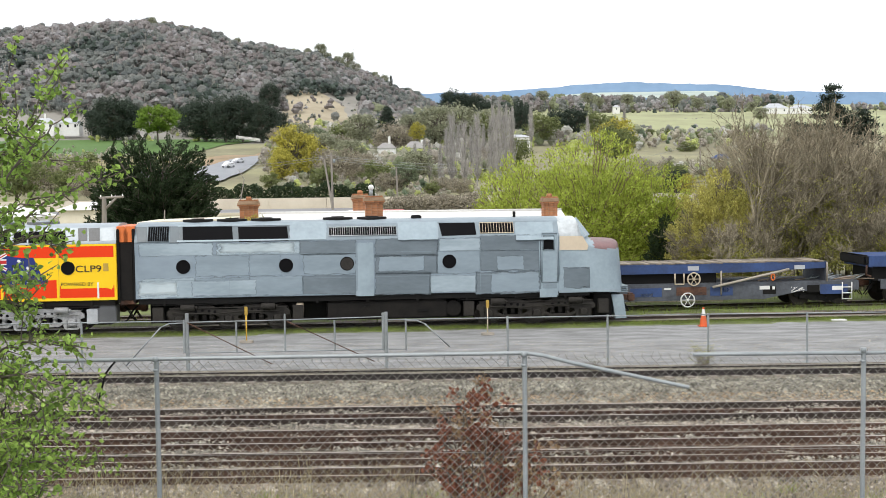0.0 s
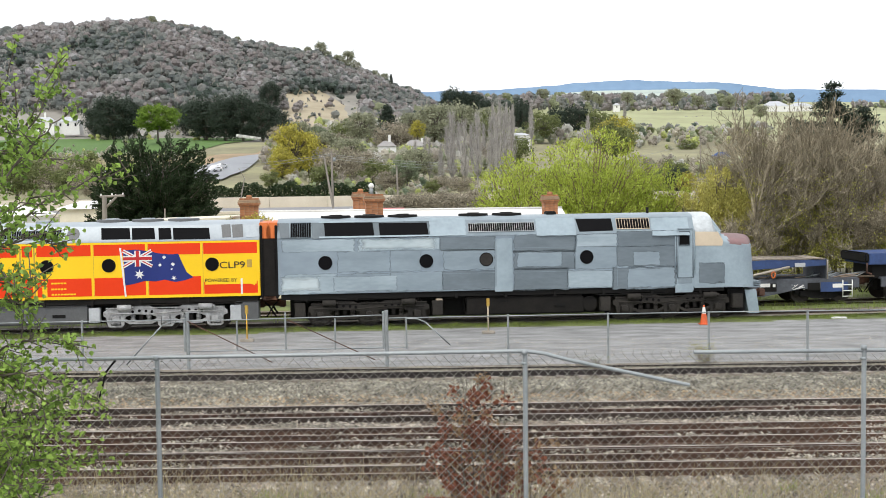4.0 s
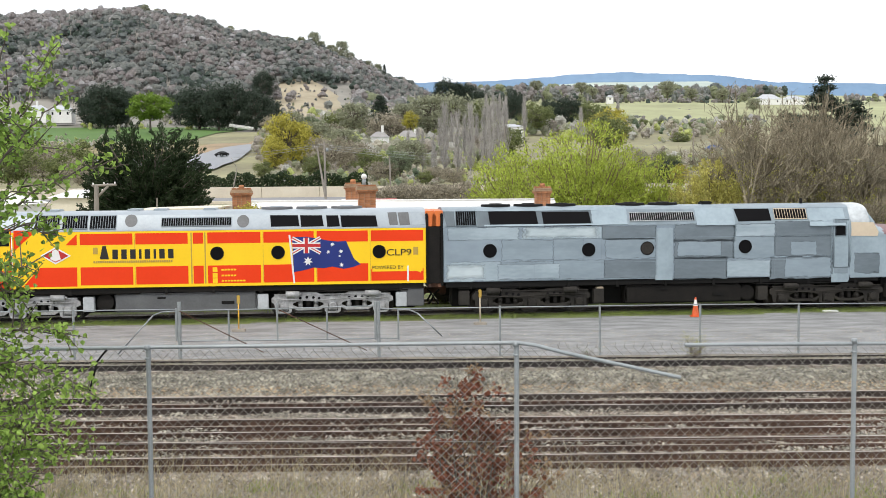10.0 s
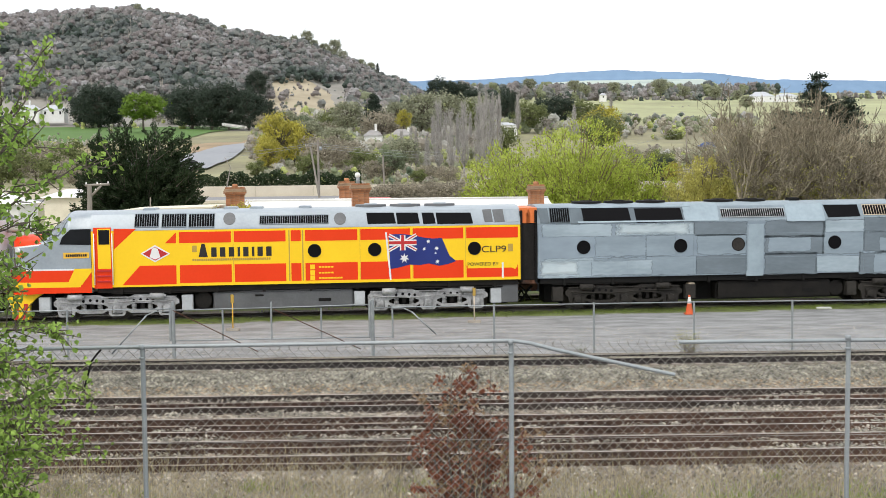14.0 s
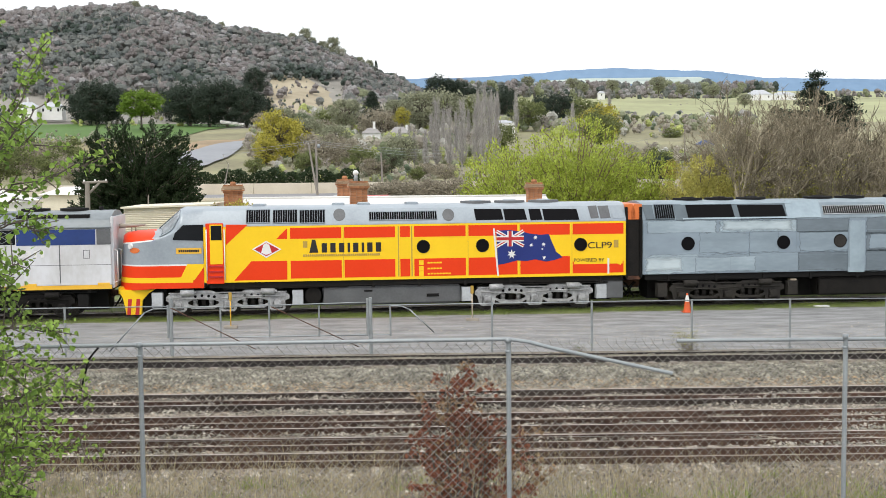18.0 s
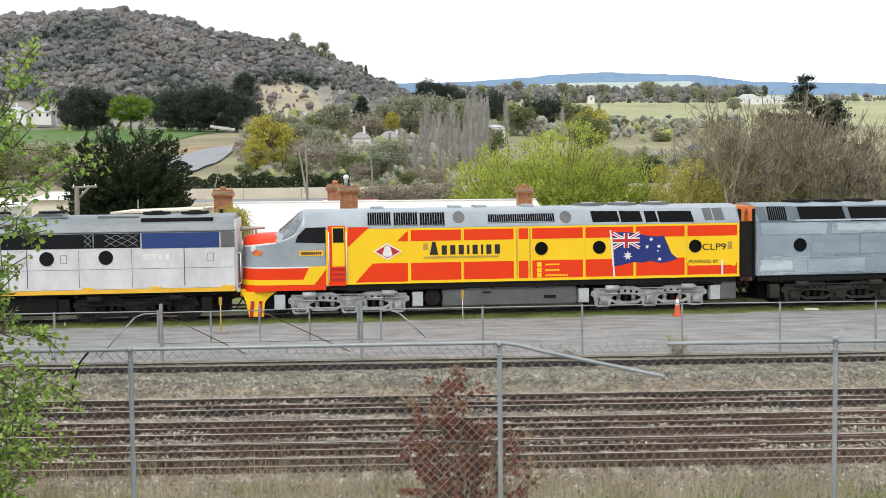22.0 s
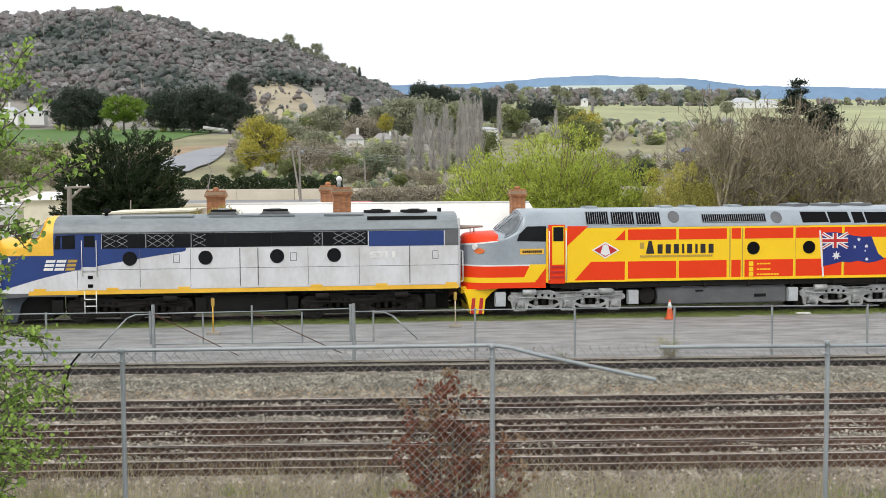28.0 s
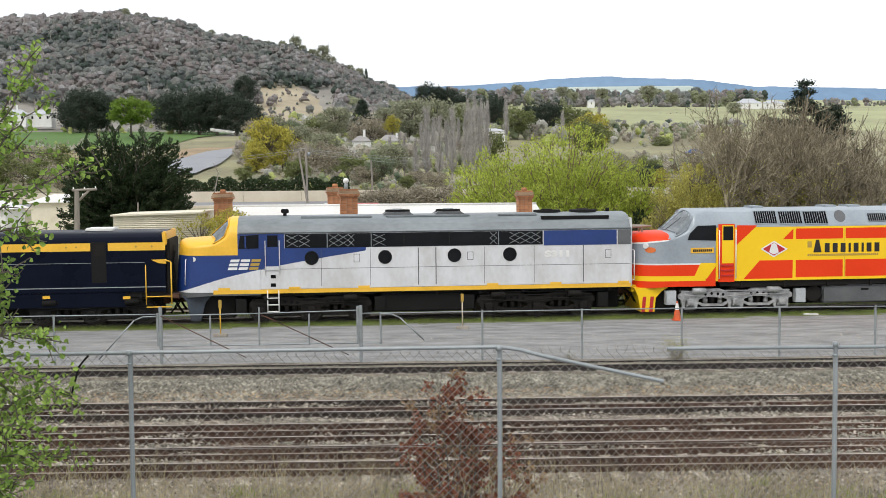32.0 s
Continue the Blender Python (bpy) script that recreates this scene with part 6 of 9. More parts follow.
# mid-distance trees: a few kinds, each built once and copied
KINDS = {}
def kind(name, label, cat, *a, **k):
    tm, cm = leaf_tree(*a, **k)
    t = plant(name, label, cat, (0, 0, 0), tm, cm)
    KINDS[name + label[:6]] = t
    return t
def kind_bare(name, label, h, **k):
    sg = np.array(bare_segs(h * 0.62, **k))
    sg[:, 6:8] = np.clip(sg[:, 6:8], 0.038, 0.3)
    tm = fast("trunk", sticks(sg), M_twig2)
    return plant(name, label, "tree", (0, 0, 0), tm, None)
k_yel = kind("spring_tree", "yellow-green spring tree among the scrub", "tree", 8, 7, 0.6, 110, 45, 0.17, 0.45, L_yellow, M_bark)
k_pine = kind("pine_tree", "tall dark pine in the valley", "tree", 12, 10, 0.4, 170, 50, 0.28, 0.65, L_pine, M_bark, slim=0.4)
k_fir = kind("fir_tree", "dark pointed fir beside the white house", "tree", 10, 7, 0.6, 130, 40, 0.24, 0.4, L_pine, M_bark, "cone", 0.35)
k_green = kind("round_tree", "bright green rounded tree on the pasture", "tree", 7, 9, 1.8, 120, 45, 0.22, 0.4, L_light, M_bark)
k_mid = kind("scrub_tree", "dull green scrub tree in the valley", "tree", 7, 7, 0.4, 90, 45, 0.2, 0.5, L_mid, M_bark)
k_gum = kind("gum_tree", "grey-green gum tree in the valley", "tree", 9, 8, 1.5, 80, 40, 0.24, 0.6, L_gum, M_bark)
k_brown = kind("brown_scrub", "brown leafless-looking scrub in the valley", "bush", 5, 7, 0.1, 80, 45, 0.16, 0.5, L_gumbrown, M_bark)
k_blos = kind("blossom_tree", "pale grey-green blossoming tree", "tree", 6, 6, 0.5, 90, 45, 0.16, 0.4, L_grey, M_bark)
def poplar(h):
    """A leafless poplar: one stem, many steep crooked twigs, a narrow outline."""
    S = [(0, 0, -0.5, 0, 0, h * 0.5, 0.16, 0.11), (0, 0, h * 0.5, 0.1, 0, h, 0.11, 0.03)]
    for k in range(360):
        u = RNG.uniform(0.10, 0.97)
        a, ln = RNG.uniform(0, math.tau), h * RNG.uniform(0.10, 0.30) * (1.1 - 0.75 * u)
        p = np.array([0, 0, u * h])
        m = p + np.array([math.cos(a) * 0.42, math.sin(a) * 0.42, 0.75]) * ln * 0.6 + RNG.normal(size=3) * 0.06
        q = m + np.array([math.cos(a) * 0.15, math.sin(a) * 0.15, 0.95]) * ln * 0.8 + RNG.normal(size=3) * 0.10
        S += [(*p, *m, 0.030, 0.022), (*m, *q, 0.022, 0.010)]
    return plant("poplar_tree", "pale leafless poplar in the valley", "tree", (0, 0, 0), fast("trunk", sticks(S), M_twig4), None)


M_twig4 = shade("grey_lilac_twigs", (0.44, 0.42, 0.40), 0.9, 0, (0.30, 0.285, 0.27), 0.8, 12, 0.8, 0.0, island=0.3)
k_bare = poplar(10)
k_bare2 = kind_bare("leafless_tree", "grey leafless spreading tree in the valley", 9, spread=0.55, levels=4, kids=4)


FIRST = set()
def set_tree(k, px, py_base, dist, height_px, base_h, group, wide=1.0):
    """Stand a copy so that it shows with that height, its foot at py_base, at that distance."""
    dist = reach(dist)
    s = height_px * dist / 2115 / base_h
    m = Matrix.LocRotScale(spot(px, py_base, dist), Euler((0, 0, RNG.uniform(0, 6))), None) @ Matrix.Diagonal((s * wide, s * wide, s, 1))
    if k not in FIRST:
        FIRST.add(k)
        k.matrix_world = m
        k["group"] = group
        return k
    c = copy_thing(k, Matrix())
    c.matrix_world = m
    return c


for px, py, d, hp in ((200, 240, 400, 72), (225, 236, 410, 62), (180, 238, 420, 55), (365, 240, 390, 70), (400, 242, 380, 74), (430, 242, 380, 76), (465, 243, 375, 66), (490, 240, 390, 45), (345, 238, 430, 62), (480, 190, 560, 45), (235, 130, 900, 20), (265, 120, 900, 20), (150, 150, 800, 28), (820, 200, 700, 38), (838, 202, 700, 38), (1015, 240, 380, 52), (985, 240, 420, 50), (1030, 240, 400, 46), (800, 202, 690, 46), (860, 206, 650, 30), (920, 244, 370, 66)):
    set_tree(k_pine, px, py + 9, d, hp + 7, 12, "valley pines", RNG.uniform(0.8, 1.35))
for px, py, d, hp, wd in ((685, 252, 290, 62, 1.1), (692, 152, 800, 18, 0.7), (923, 240, 380, 60, 0.42), (930, 244, 360, 55, 0.4), (550, 160, 700, 16, 0.6)):
    set_tree(k_fir, px, py, d, hp, 10, "valley firs", wd * 1.15)
set_tree(k_green, 279, 250, 350, 62, 7, "pasture trees", 1.1)
for px, py, d, hp in ((520, 320, 190, 98), (545, 315, 195, 75), (500, 325, 180, 60), (738, 250, 270, 34), (1215, 350, 120, 42)):
    set_tree(k_yel, px, py, d, hp, 8, "spring trees")
for px, py, d, hp in ((720, 330, 150, 46), (710, 330, 152, 40), (560, 262, 300, 40)):
    set_tree(k_blos, px, py, d, hp, 6, "blossom trees")
for px, py, d, hp in ((800, 335, 165, 130), (822, 335, 160, 115), (845, 332, 175, 125), (870, 330, 180, 118), (893, 325, 200, 122), (780, 338, 158, 80), (905, 320, 205, 120), (880, 325, 195, 120), (760, 325, 190, 75), (660, 250, 330, 45), (940, 260, 260, 70), (1040, 280, 230, 70), (872, 245, 330, 58), (884, 246, 330, 62), (896, 246, 330, 60), (907, 246, 330, 56), (790, 300, 230, 70), (812, 300, 230, 78), (834, 300, 230, 74), (856, 296, 240, 72), (1052, 235, 420, 46), (1105, 235, 420, 50), (735, 320, 200, 66), (752, 322, 195, 74)):
    set_tree(k_bare, px, py, d, hp, 10, "poplars")
for px, py, d, hp in ((860, 290, 210, 80), (875, 300, 200, 70), (330, 240, 430, 55), (305, 240, 440, 40), (600, 330, 170, 60), (640, 335, 165, 55), (740, 300, 230, 60), (555, 250, 320, 40), (1100, 270, 250, 55), (700, 330, 170, 60), (1130, 300, 180, 60), (1180, 300, 190, 60)):
    set_tree(k_bare2, px, py, d, hp, 9, "leafless trees")
for px, py, d, hp, k, bh in ((1090, 285, 240, 75, k_yel, 8), (1085, 282, 235, 62, k_mid, 7), (960, 250, 330, 50, k_mid, 7), (1060, 250, 330, 52, k_mid, 7), (640, 320, 190, 46, k_brown, 5), (600, 322, 180, 58, k_brown, 5), (570, 335, 165, 42, k_mid, 7), (665, 335, 170, 50, k_mid, 7), (690, 340, 150, 34, k_brown, 5), (780, 340, 150, 26, k_brown, 5), (815, 345, 140, 30, k_brown, 5), (765, 345, 142, 24, k_mid, 7), (620, 300, 230, 55, k_gum, 9)):
    set_tree(k, px, py, d, hp, bh, "valley scrub", 1.2)
for px, py, d, hp, k, bh in ((570, 295, 240, 62, k_gum, 9), (590, 290, 260, 50, k_brown, 5), (740, 325, 190, 60, k_gum, 9), (480, 335, 160, 30, k_mid, 7), (730, 250, 300, 50, k_gum, 9), (770, 260, 290, 75, k_gum, 9), (810, 265, 300, 80, k_gum, 9), (700, 270, 280, 50, k_brown, 5), (840, 260, 310, 60, k_mid, 7), (870, 250, 340, 60, k_gum, 9), (900, 300, 220, 62, k_mid, 7), (640, 260, 300, 60, k_gum, 9), (610, 255, 310, 40, k_mid, 7)):
    set_tree(k, px, py, d, hp, bh, "valley scrub", 1.2)
for px, py, d, hp, k, bh in ((530, 260, 300, 44, k_gum, 9), (500, 260, 310, 34, k_brown, 5), (1150, 330, 150, 46, k_brown, 5), (1190, 335, 140, 48, k_mid, 7), (1200, 345, 130, 45, k_pine, 12), (1170, 345, 132, 40, k_mid, 7), (150, 330, 160, 60, k_mid, 7), (90, 340, 150, 60, k_brown, 5), (60, 330, 160, 70, k_mid, 7), (120, 345, 140, 50, k_mid, 7), (160, 350, 130, 45, k_brown, 5), (30, 350, 130, 80, k_mid, 7)):
    set_tree(k, px, py, d, hp, bh, "valley scrub", 1.2)
for px, hp in ((690, 34), (715, 42), (742, 38), (770, 44), (795, 40), (822, 46), (838, 36)):
    set_tree(k_brown, px, 393, 100, hp + 6, 5, "scraggly bushes by the road", 1.3)
# right fields: lone trees
for px, py, d, hp in ((1040, 185, 1000, 22), (1192, 190, 900, 30), (1110, 188, 950, 22), (1235, 195, 900, 22), (1290, 198, 880, 24), (960, 182, 1000, 22), (1330, 198, 900, 18), (1060, 190, 950, 18), (1345, 215, 600, 25)):
    set_tree(k_gum, px, py, d, hp, 9, "field gums", 1.3)
for px, py, d, hp in ((568, 122, 760, 38), (616, 130, 770, 44), (598, 126, 765, 30), (545, 118, 760, 25), (580, 124, 760, 27), (632, 134, 770, 26), (520, 112, 760, 22), (370, 70, 860, 20), (680, 146, 800, 28), (664, 142, 800, 24), (420, 84, 860, 24), (270, 48, 900, 26), (290, 52, 900, 22), (330, 60, 900, 22), (480, 100, 800, 22)):
    g = set_tree(k_gum, px, py, 930, hp, 9, "skyline gums", 0.72)
    g.location.z = ground_z(g.location.x, g.location.y) - 0.5
for px, py, d, hp in ((1182, 245, 420, 16), (1240, 248, 420, 18), (1290, 250, 430, 16), (1215, 275, 300, 24), (1330, 250, 430, 18), (1260, 250, 440, 14), (1150, 240, 450, 12), (1120, 250, 430, 18)):
    set_tree(k_mid, px, py, d, hp, 7, "field shrubs", 1.4)


# hedge beyond the road
hd = np.stack([RNG.uniform(-44, -13, 9000), RNG.uniform(227, 231, 9000), 1.2 + 3.9 * RNG.uniform(0, 1, 9000) ** 0.7], 1)
hd[:, 2] += 0.5 * np.sin(hd[:, 0] * 0.8) + 0.3 * np.sin(hd[:, 0] * 1.9)
hedge = new("hedge", fast("hedge", leaves(hd, 0.25, 0.5), L_dark))
tagged(hedge, "long dark green hedge behind the road wall", "hedge", kind="stuff")


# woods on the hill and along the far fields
# Each tone is raised, blue most: distance haze put into the leaf colour.
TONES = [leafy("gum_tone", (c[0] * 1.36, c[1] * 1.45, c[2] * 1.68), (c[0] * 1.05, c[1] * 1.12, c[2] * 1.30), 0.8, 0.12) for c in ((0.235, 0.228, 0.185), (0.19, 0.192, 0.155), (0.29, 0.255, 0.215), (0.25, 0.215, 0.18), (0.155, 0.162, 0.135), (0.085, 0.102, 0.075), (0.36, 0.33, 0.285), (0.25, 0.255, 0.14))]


# Lightened and greyed as well: the valley's haze as scrub colour.
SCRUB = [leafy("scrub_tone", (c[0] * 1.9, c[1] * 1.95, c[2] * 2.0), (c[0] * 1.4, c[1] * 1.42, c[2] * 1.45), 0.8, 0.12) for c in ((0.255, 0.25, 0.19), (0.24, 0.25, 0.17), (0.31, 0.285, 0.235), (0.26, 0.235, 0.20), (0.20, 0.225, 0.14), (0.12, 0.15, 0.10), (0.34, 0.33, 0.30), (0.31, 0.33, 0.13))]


def crown_at(x, y, z, h, tone, parts=4, fringe=26, wide=1.0):
    """A far crown: a few uneven domes of foliage side by side and over one another, with a ragged fringe."""
    out = []
    el = np.radians(np.array([-60, -5, 40, 85]))[:, None]
    for k in range(parts):
        a = RNG.uniform(0, math.tau)
        u = RNG.uniform(0.0, 1.0)
        off = h * 0.30 * wide * RNG.uniform(0.2, 1.0) * (1.15 - 0.7 * u)
        r = h * RNG.uniform(0.13, 0.22)
        c = np.array([x + off * math.cos(a), y + off * math.sin(a), z + h * (0.30 + 0.50 * u)])
        az = np.linspace(0, math.tau, 7)[None, :-1] + RNG.uniform(0, 6)
        q = RNG.uniform(0.72, 1.12, (4, 6)) * r
        V = np.stack([q * np.cos(el) * np.cos(az) * wide, q * np.cos(el) * np.sin(az) * wide, q * np.sin(el) * 1.05 + 0 * az], -1) + c
        N = np.roll(V, -1, 1)
        out.append(np.stack([V[:-1], N[:-1], N[1:], V[1:]], 2).reshape(-1, 4, 3))
        m = fringe // parts
        d = unit(RNG.normal(size=(m, 3)) + np.array([0, -0.6, 0.5]))
        out.append(leaves(c + d * np.array([wide, wide, 1.08]) * r * RNG.uniform(0.80, 1.22, (m, 1)), h * 0.050, 0.75, out=d, noise_amount=0.5))
    L = np.concatenate(out)
    return L, np.full(len(L), tone)


def woods():
    Ls, idx = [], []
    n = 8500
    a = RNG.uniform(-0.46, 0.05, n)
    d = 690 + 560 * RNG.uniform(0, 1, n) ** 0.7
    for i in range(n):
        x, y = a[i] * d[i], d[i]
        z = ground_z(x, y)
        px, py = 784 + 2115 * a[i], 320 - (z - 5.665) / y * 2115 - 0.0125 * 2115 * a[i]
        if 492 < px < 668 and 172 < py < 262 and RNG.uniform() > (0.015 if 510 < px < 640 else 0.3):
            continue
        if py > 205 and px < 520 and RNG.uniform() > 0.06:
            continue
        if py > 212 and RNG.uniform() > 0.35:
            continue
        h = RNG.uniform(8, 14) * (0.9 if px > 600 else 1)
        low = py > 150
        stand = noise.noise(Vector((x * 0.012, y * 0.012, 3))) * 1.2 + RNG.normal() * 0.22 + (0.12 if low else 0.0)
        t = (2, 6, 3, 0, 3, 1, 0, 4, 1, 4, 5)[int(min(10, max(0, 5 + stand * 9)))]
        l, k = crown_at(x, y, z - 1, h, t, 3, 30, RNG.uniform(1.0, 1.5))
        Ls.append(l)
        idx.append(k)
    return np.concatenate(Ls), np.concatenate(idx)


V, I = woods()
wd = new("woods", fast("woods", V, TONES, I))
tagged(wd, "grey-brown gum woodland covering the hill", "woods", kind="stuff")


def far_lines():
    Ls, idx = [], []
    field_rows = ((820, 1400, 186, 1350, 14, 420), (830, 1000, 195, 900, 12, 130), (900, 1350, 208, 850, 10, 170), (1000, 1330, 200, 1000, 10, 160), (1120, 1360, 250, 440, 4.0, 80), (1110, 1380, 228, 560, 6, 60), (640, 900, 215, 520, 10, 300), (560, 860, 240, 420, 7, 170), (860, 1110, 240, 460, 8, 220), (700, 1010, 256, 350, 5, 110), (560, 900, 285, 240, 4.2, 130), (600, 900, 265, 280, 4.6, 120), (500, 700, 310, 205, 3.0, 80))
    low_rows = ((1480, 1720, 194, 1000, 8, 70), (1380, 1720, 216, 800, 6, 70), (470, 540, 306, 200, 3.0, 34), (485, 540, 290, 235, 3, 16), (850, 1330, 192, 1150, 13, 200), (1225, 1340, 240, 470, 3.2, 40), (1160, 1188, 236, 500, 4, 8), (830, 1000, 212, 700, 10, 90), (1000, 1160, 232, 520, 5, 40), (640, 900, 250, 320, 5, 90), (760, 900, 300, 210, 3.0, 40), (500, 660, 300, 210, 3.5, 60), (1010, 1140, 262, 330, 5, 70), (1140, 1360, 272, 320, 3.2, 50), (480, 640, 262, 330, 5, 70), (1330, 1700, 212, 800, 8, 160), (1130, 1360, 305, 200, 2.6, 80), (20, 230, 272, 300, 1.5, 40), (60, 230, 262, 320, 1.4, 30), (10, 330, 288, 240, 0.9, 120), (10, 330, 275, 270, 0.8, 100), (40, 330, 310, 195, 0.9, 70), (500, 640, 200, 585, 2.2, 45), (500, 690, 232, 480, 2.5, 60), (150, 380, 250, 420, 4, 40), (480, 880, 338, 150, 1.3, 110), (490, 880, 322, 170, 2.0, 80))
    for px0, px1, py, d, h, n in field_rows + low_rows:
        for k in range(n):
            px = RNG.uniform(px0, px1)
            dd = reach(d) * RNG.uniform(0.92, 1.1)
            x = spot(px, py, dd).x
            z = spot(px, py, dd).z
            if dd < 1250:
                z = ground_z(x, dd)
            t = int(RNG.choice(8, p=[0.16, 0.14, 0.16, 0.16, 0.08, 0.06, 0.10, 0.14]))
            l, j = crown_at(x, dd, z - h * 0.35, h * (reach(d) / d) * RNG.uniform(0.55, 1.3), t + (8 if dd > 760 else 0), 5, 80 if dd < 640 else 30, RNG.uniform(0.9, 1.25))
            Ls.append(l)
            idx.append(j)
    return np.concatenate(Ls), np.concatenate(idx)


V, I = far_lines()
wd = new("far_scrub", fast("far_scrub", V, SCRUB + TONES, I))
tagged(wd, "mixed scrub and tree lines across the valley", "woods", kind="stuff")
# pale trunks standing out of the hill woods
segs = []
for k in range(330):
    a, d = RNG.uniform(-0.42, 0.0), RNG.uniform(720, 1180)
    x, z = a * d, ground_z(a * d, d)
    if -0.15 < a < -0.05 and d < 1000:
        continue
    h = RNG.uniform(7, 16)
    t = RNG.normal(size=3) * 0.8
    segs += [(x, d - 3, z, x + t[0], d - 3, z + h * 0.6, 0.16, 0.12)]
    for j in range(3):
        u = RNG.normal(size=3) * 1.6
        segs.append((x + t[0], d - 3, z + h * 0.6, x + t[0] + u[0], d - 3 + u[1], z + h, 0.14, 0.05))
tk = new("pale_trunks", fast("pale_trunks", sticks(segs), M_twig2))
tagged(tk, "pale bare trunks among the hill woods", "woods", kind="stuff")

# ---- near chain-link fence ----
M_rubber = shade("black_rubber", (0.02, 0.02, 0.02), 0.7, 0, None, 3, 20, 0.4, 0.1)
FENCE_Y = 9.6
FENCE_X = (-5.33, -2.335, 0.643, 3.386, 6.4)
FENCE_TOP = 4.255


def chain(x0, x1, z0, z1, pitch, r, y, sag=0.0, sides=3):
    """Woven diamond wire: each wire a zigzag, the next one its mirror."""
    cols = int(round((x1 - x0) / pitch))
    rows = int((z1 - z0) / (pitch / 2))
    segs = []
    xs = x0 + (np.arange(cols + 1)) * pitch
    for i, x in enumerate(xs):
        for k in range(rows):
            za, zb = z0 + k * pitch / 2, z0 + (k + 1) * pitch / 2
            o0, o1 = (pitch / 2 * ((k + i * 0) % 2), pitch / 2 * ((k + 1) % 2))
            for s in (1, -1):
                segs.append((x + s * o0, y + 0.002 * s, za, x + s * o1, y + 0.002 * s, zb, r, r))
    S = np.array(segs)
    S[:, 0] = np.clip(S[:, 0], x0, x1)
    S[:, 3] = np.clip(S[:, 3], x0, x1)
    wob = lambda X, Z: 0.006 * np.sin(X * 2.3 + Z * 3.1) + 0.004 * np.sin(X * 7.1 - Z * 5)
    S[:, 2] += wob(S[:, 0], S[:, 2])
    S[:, 5] += wob(S[:, 3], S[:, 5])
    S[:, 1] += sag * np.sin(S[:, 0] * 1.1)
    S[:, 4] += sag * np.sin(S[:, 3] * 1.1)
    return sticks(S, sides)


def near_fence():
    f = thing("chain_link_fence", "galvanised chain-link fence with one bent, broken top rail", "fence")
    for x in FENCE_X:
        bm = B()
        cyl(bm, (x, FENCE_Y, 2.3), (x + 0.006, FENCE_Y, FENCE_TOP), 0.0195, 0.0195, 14)
        p = part("post", bm, M_galv, f, smooth=40)
        cb = B()
        cyl(cb, (x, FENCE_Y, FENCE_TOP - 0.10), (x, FENCE_Y, FENCE_TOP - 0.08), 0.024, 0.024, 12)
        part("band", cb, M_galv, p)
        cb = B()
        cyl(cb, (x, FENCE_Y - 0.01, FENCE_TOP - 0.02), (x, FENCE_Y - 0.01, FENCE_TOP + 0.020), 0.024, 0.021, 12)
        part("post_cap", cb, M_galv, p)
    for pts in ([(FENCE_X[0], FENCE_TOP - 0.02), (FENCE_X[1], FENCE_TOP), (FENCE_X[2], FENCE_TOP + 0.01), (0.80, FENCE_TOP - 0.012), (1.02, FENCE_TOP - 0.072), (1.979, 3.968)],
                [(2.012, FENCE_TOP - 0.020), (FENCE_X[3], FENCE_TOP - 0.024), (FENCE_X[4], FENCE_TOP - 0.03)]):
        bm = B()
        tube(bm, [(x, FENCE_Y, z) for x, z in pts], 0.0155, 12)
        part("top_rail", bm, M_galv, f, smooth=40)
    for z in (3.455, 2.62):
        bm = B()
        tube(bm, [(FENCE_X[0], FENCE_Y + 0.012, z), (FENCE_X[1], FENCE_Y + 0.012, z + 0.005), (0.65, FENCE_Y + 0.012, z), (FENCE_X[4], FENCE_Y + 0.012, z - 0.01)], 0.0022, 4)
        part("tension_wire", bm, M_wire, f)
    barbs = []
    for k in range(int(9.8 / 0.0765)):
        x, z = -4.9 + k * 0.0765, FENCE_TOP - 0.035
        for s in (-1, 1):
            barbs.append((x, FENCE_Y + 0.03, z - 0.005, x + s * RNG.uniform(0.006, 0.022), FENCE_Y + 0.03 + RNG.uniform(-0.01, 0.01), z + RNG.uniform(0.02, 0.045), 0.0024, 0.0018))
    tagged(new("wire_end", fast("wire_end", sticks(barbs), M_wire)), kind="stuff").parent = f
    ob = new("wire_mesh", fast("wire_mesh", chain(-4.9, 4.9, 2.46, FENCE_TOP - 0.03, 0.0765, 0.0022, FENCE_Y + 0.03, 0.006), M_wire))
    ob.parent = f
    tagged(ob, kind="stuff")


near_fence()


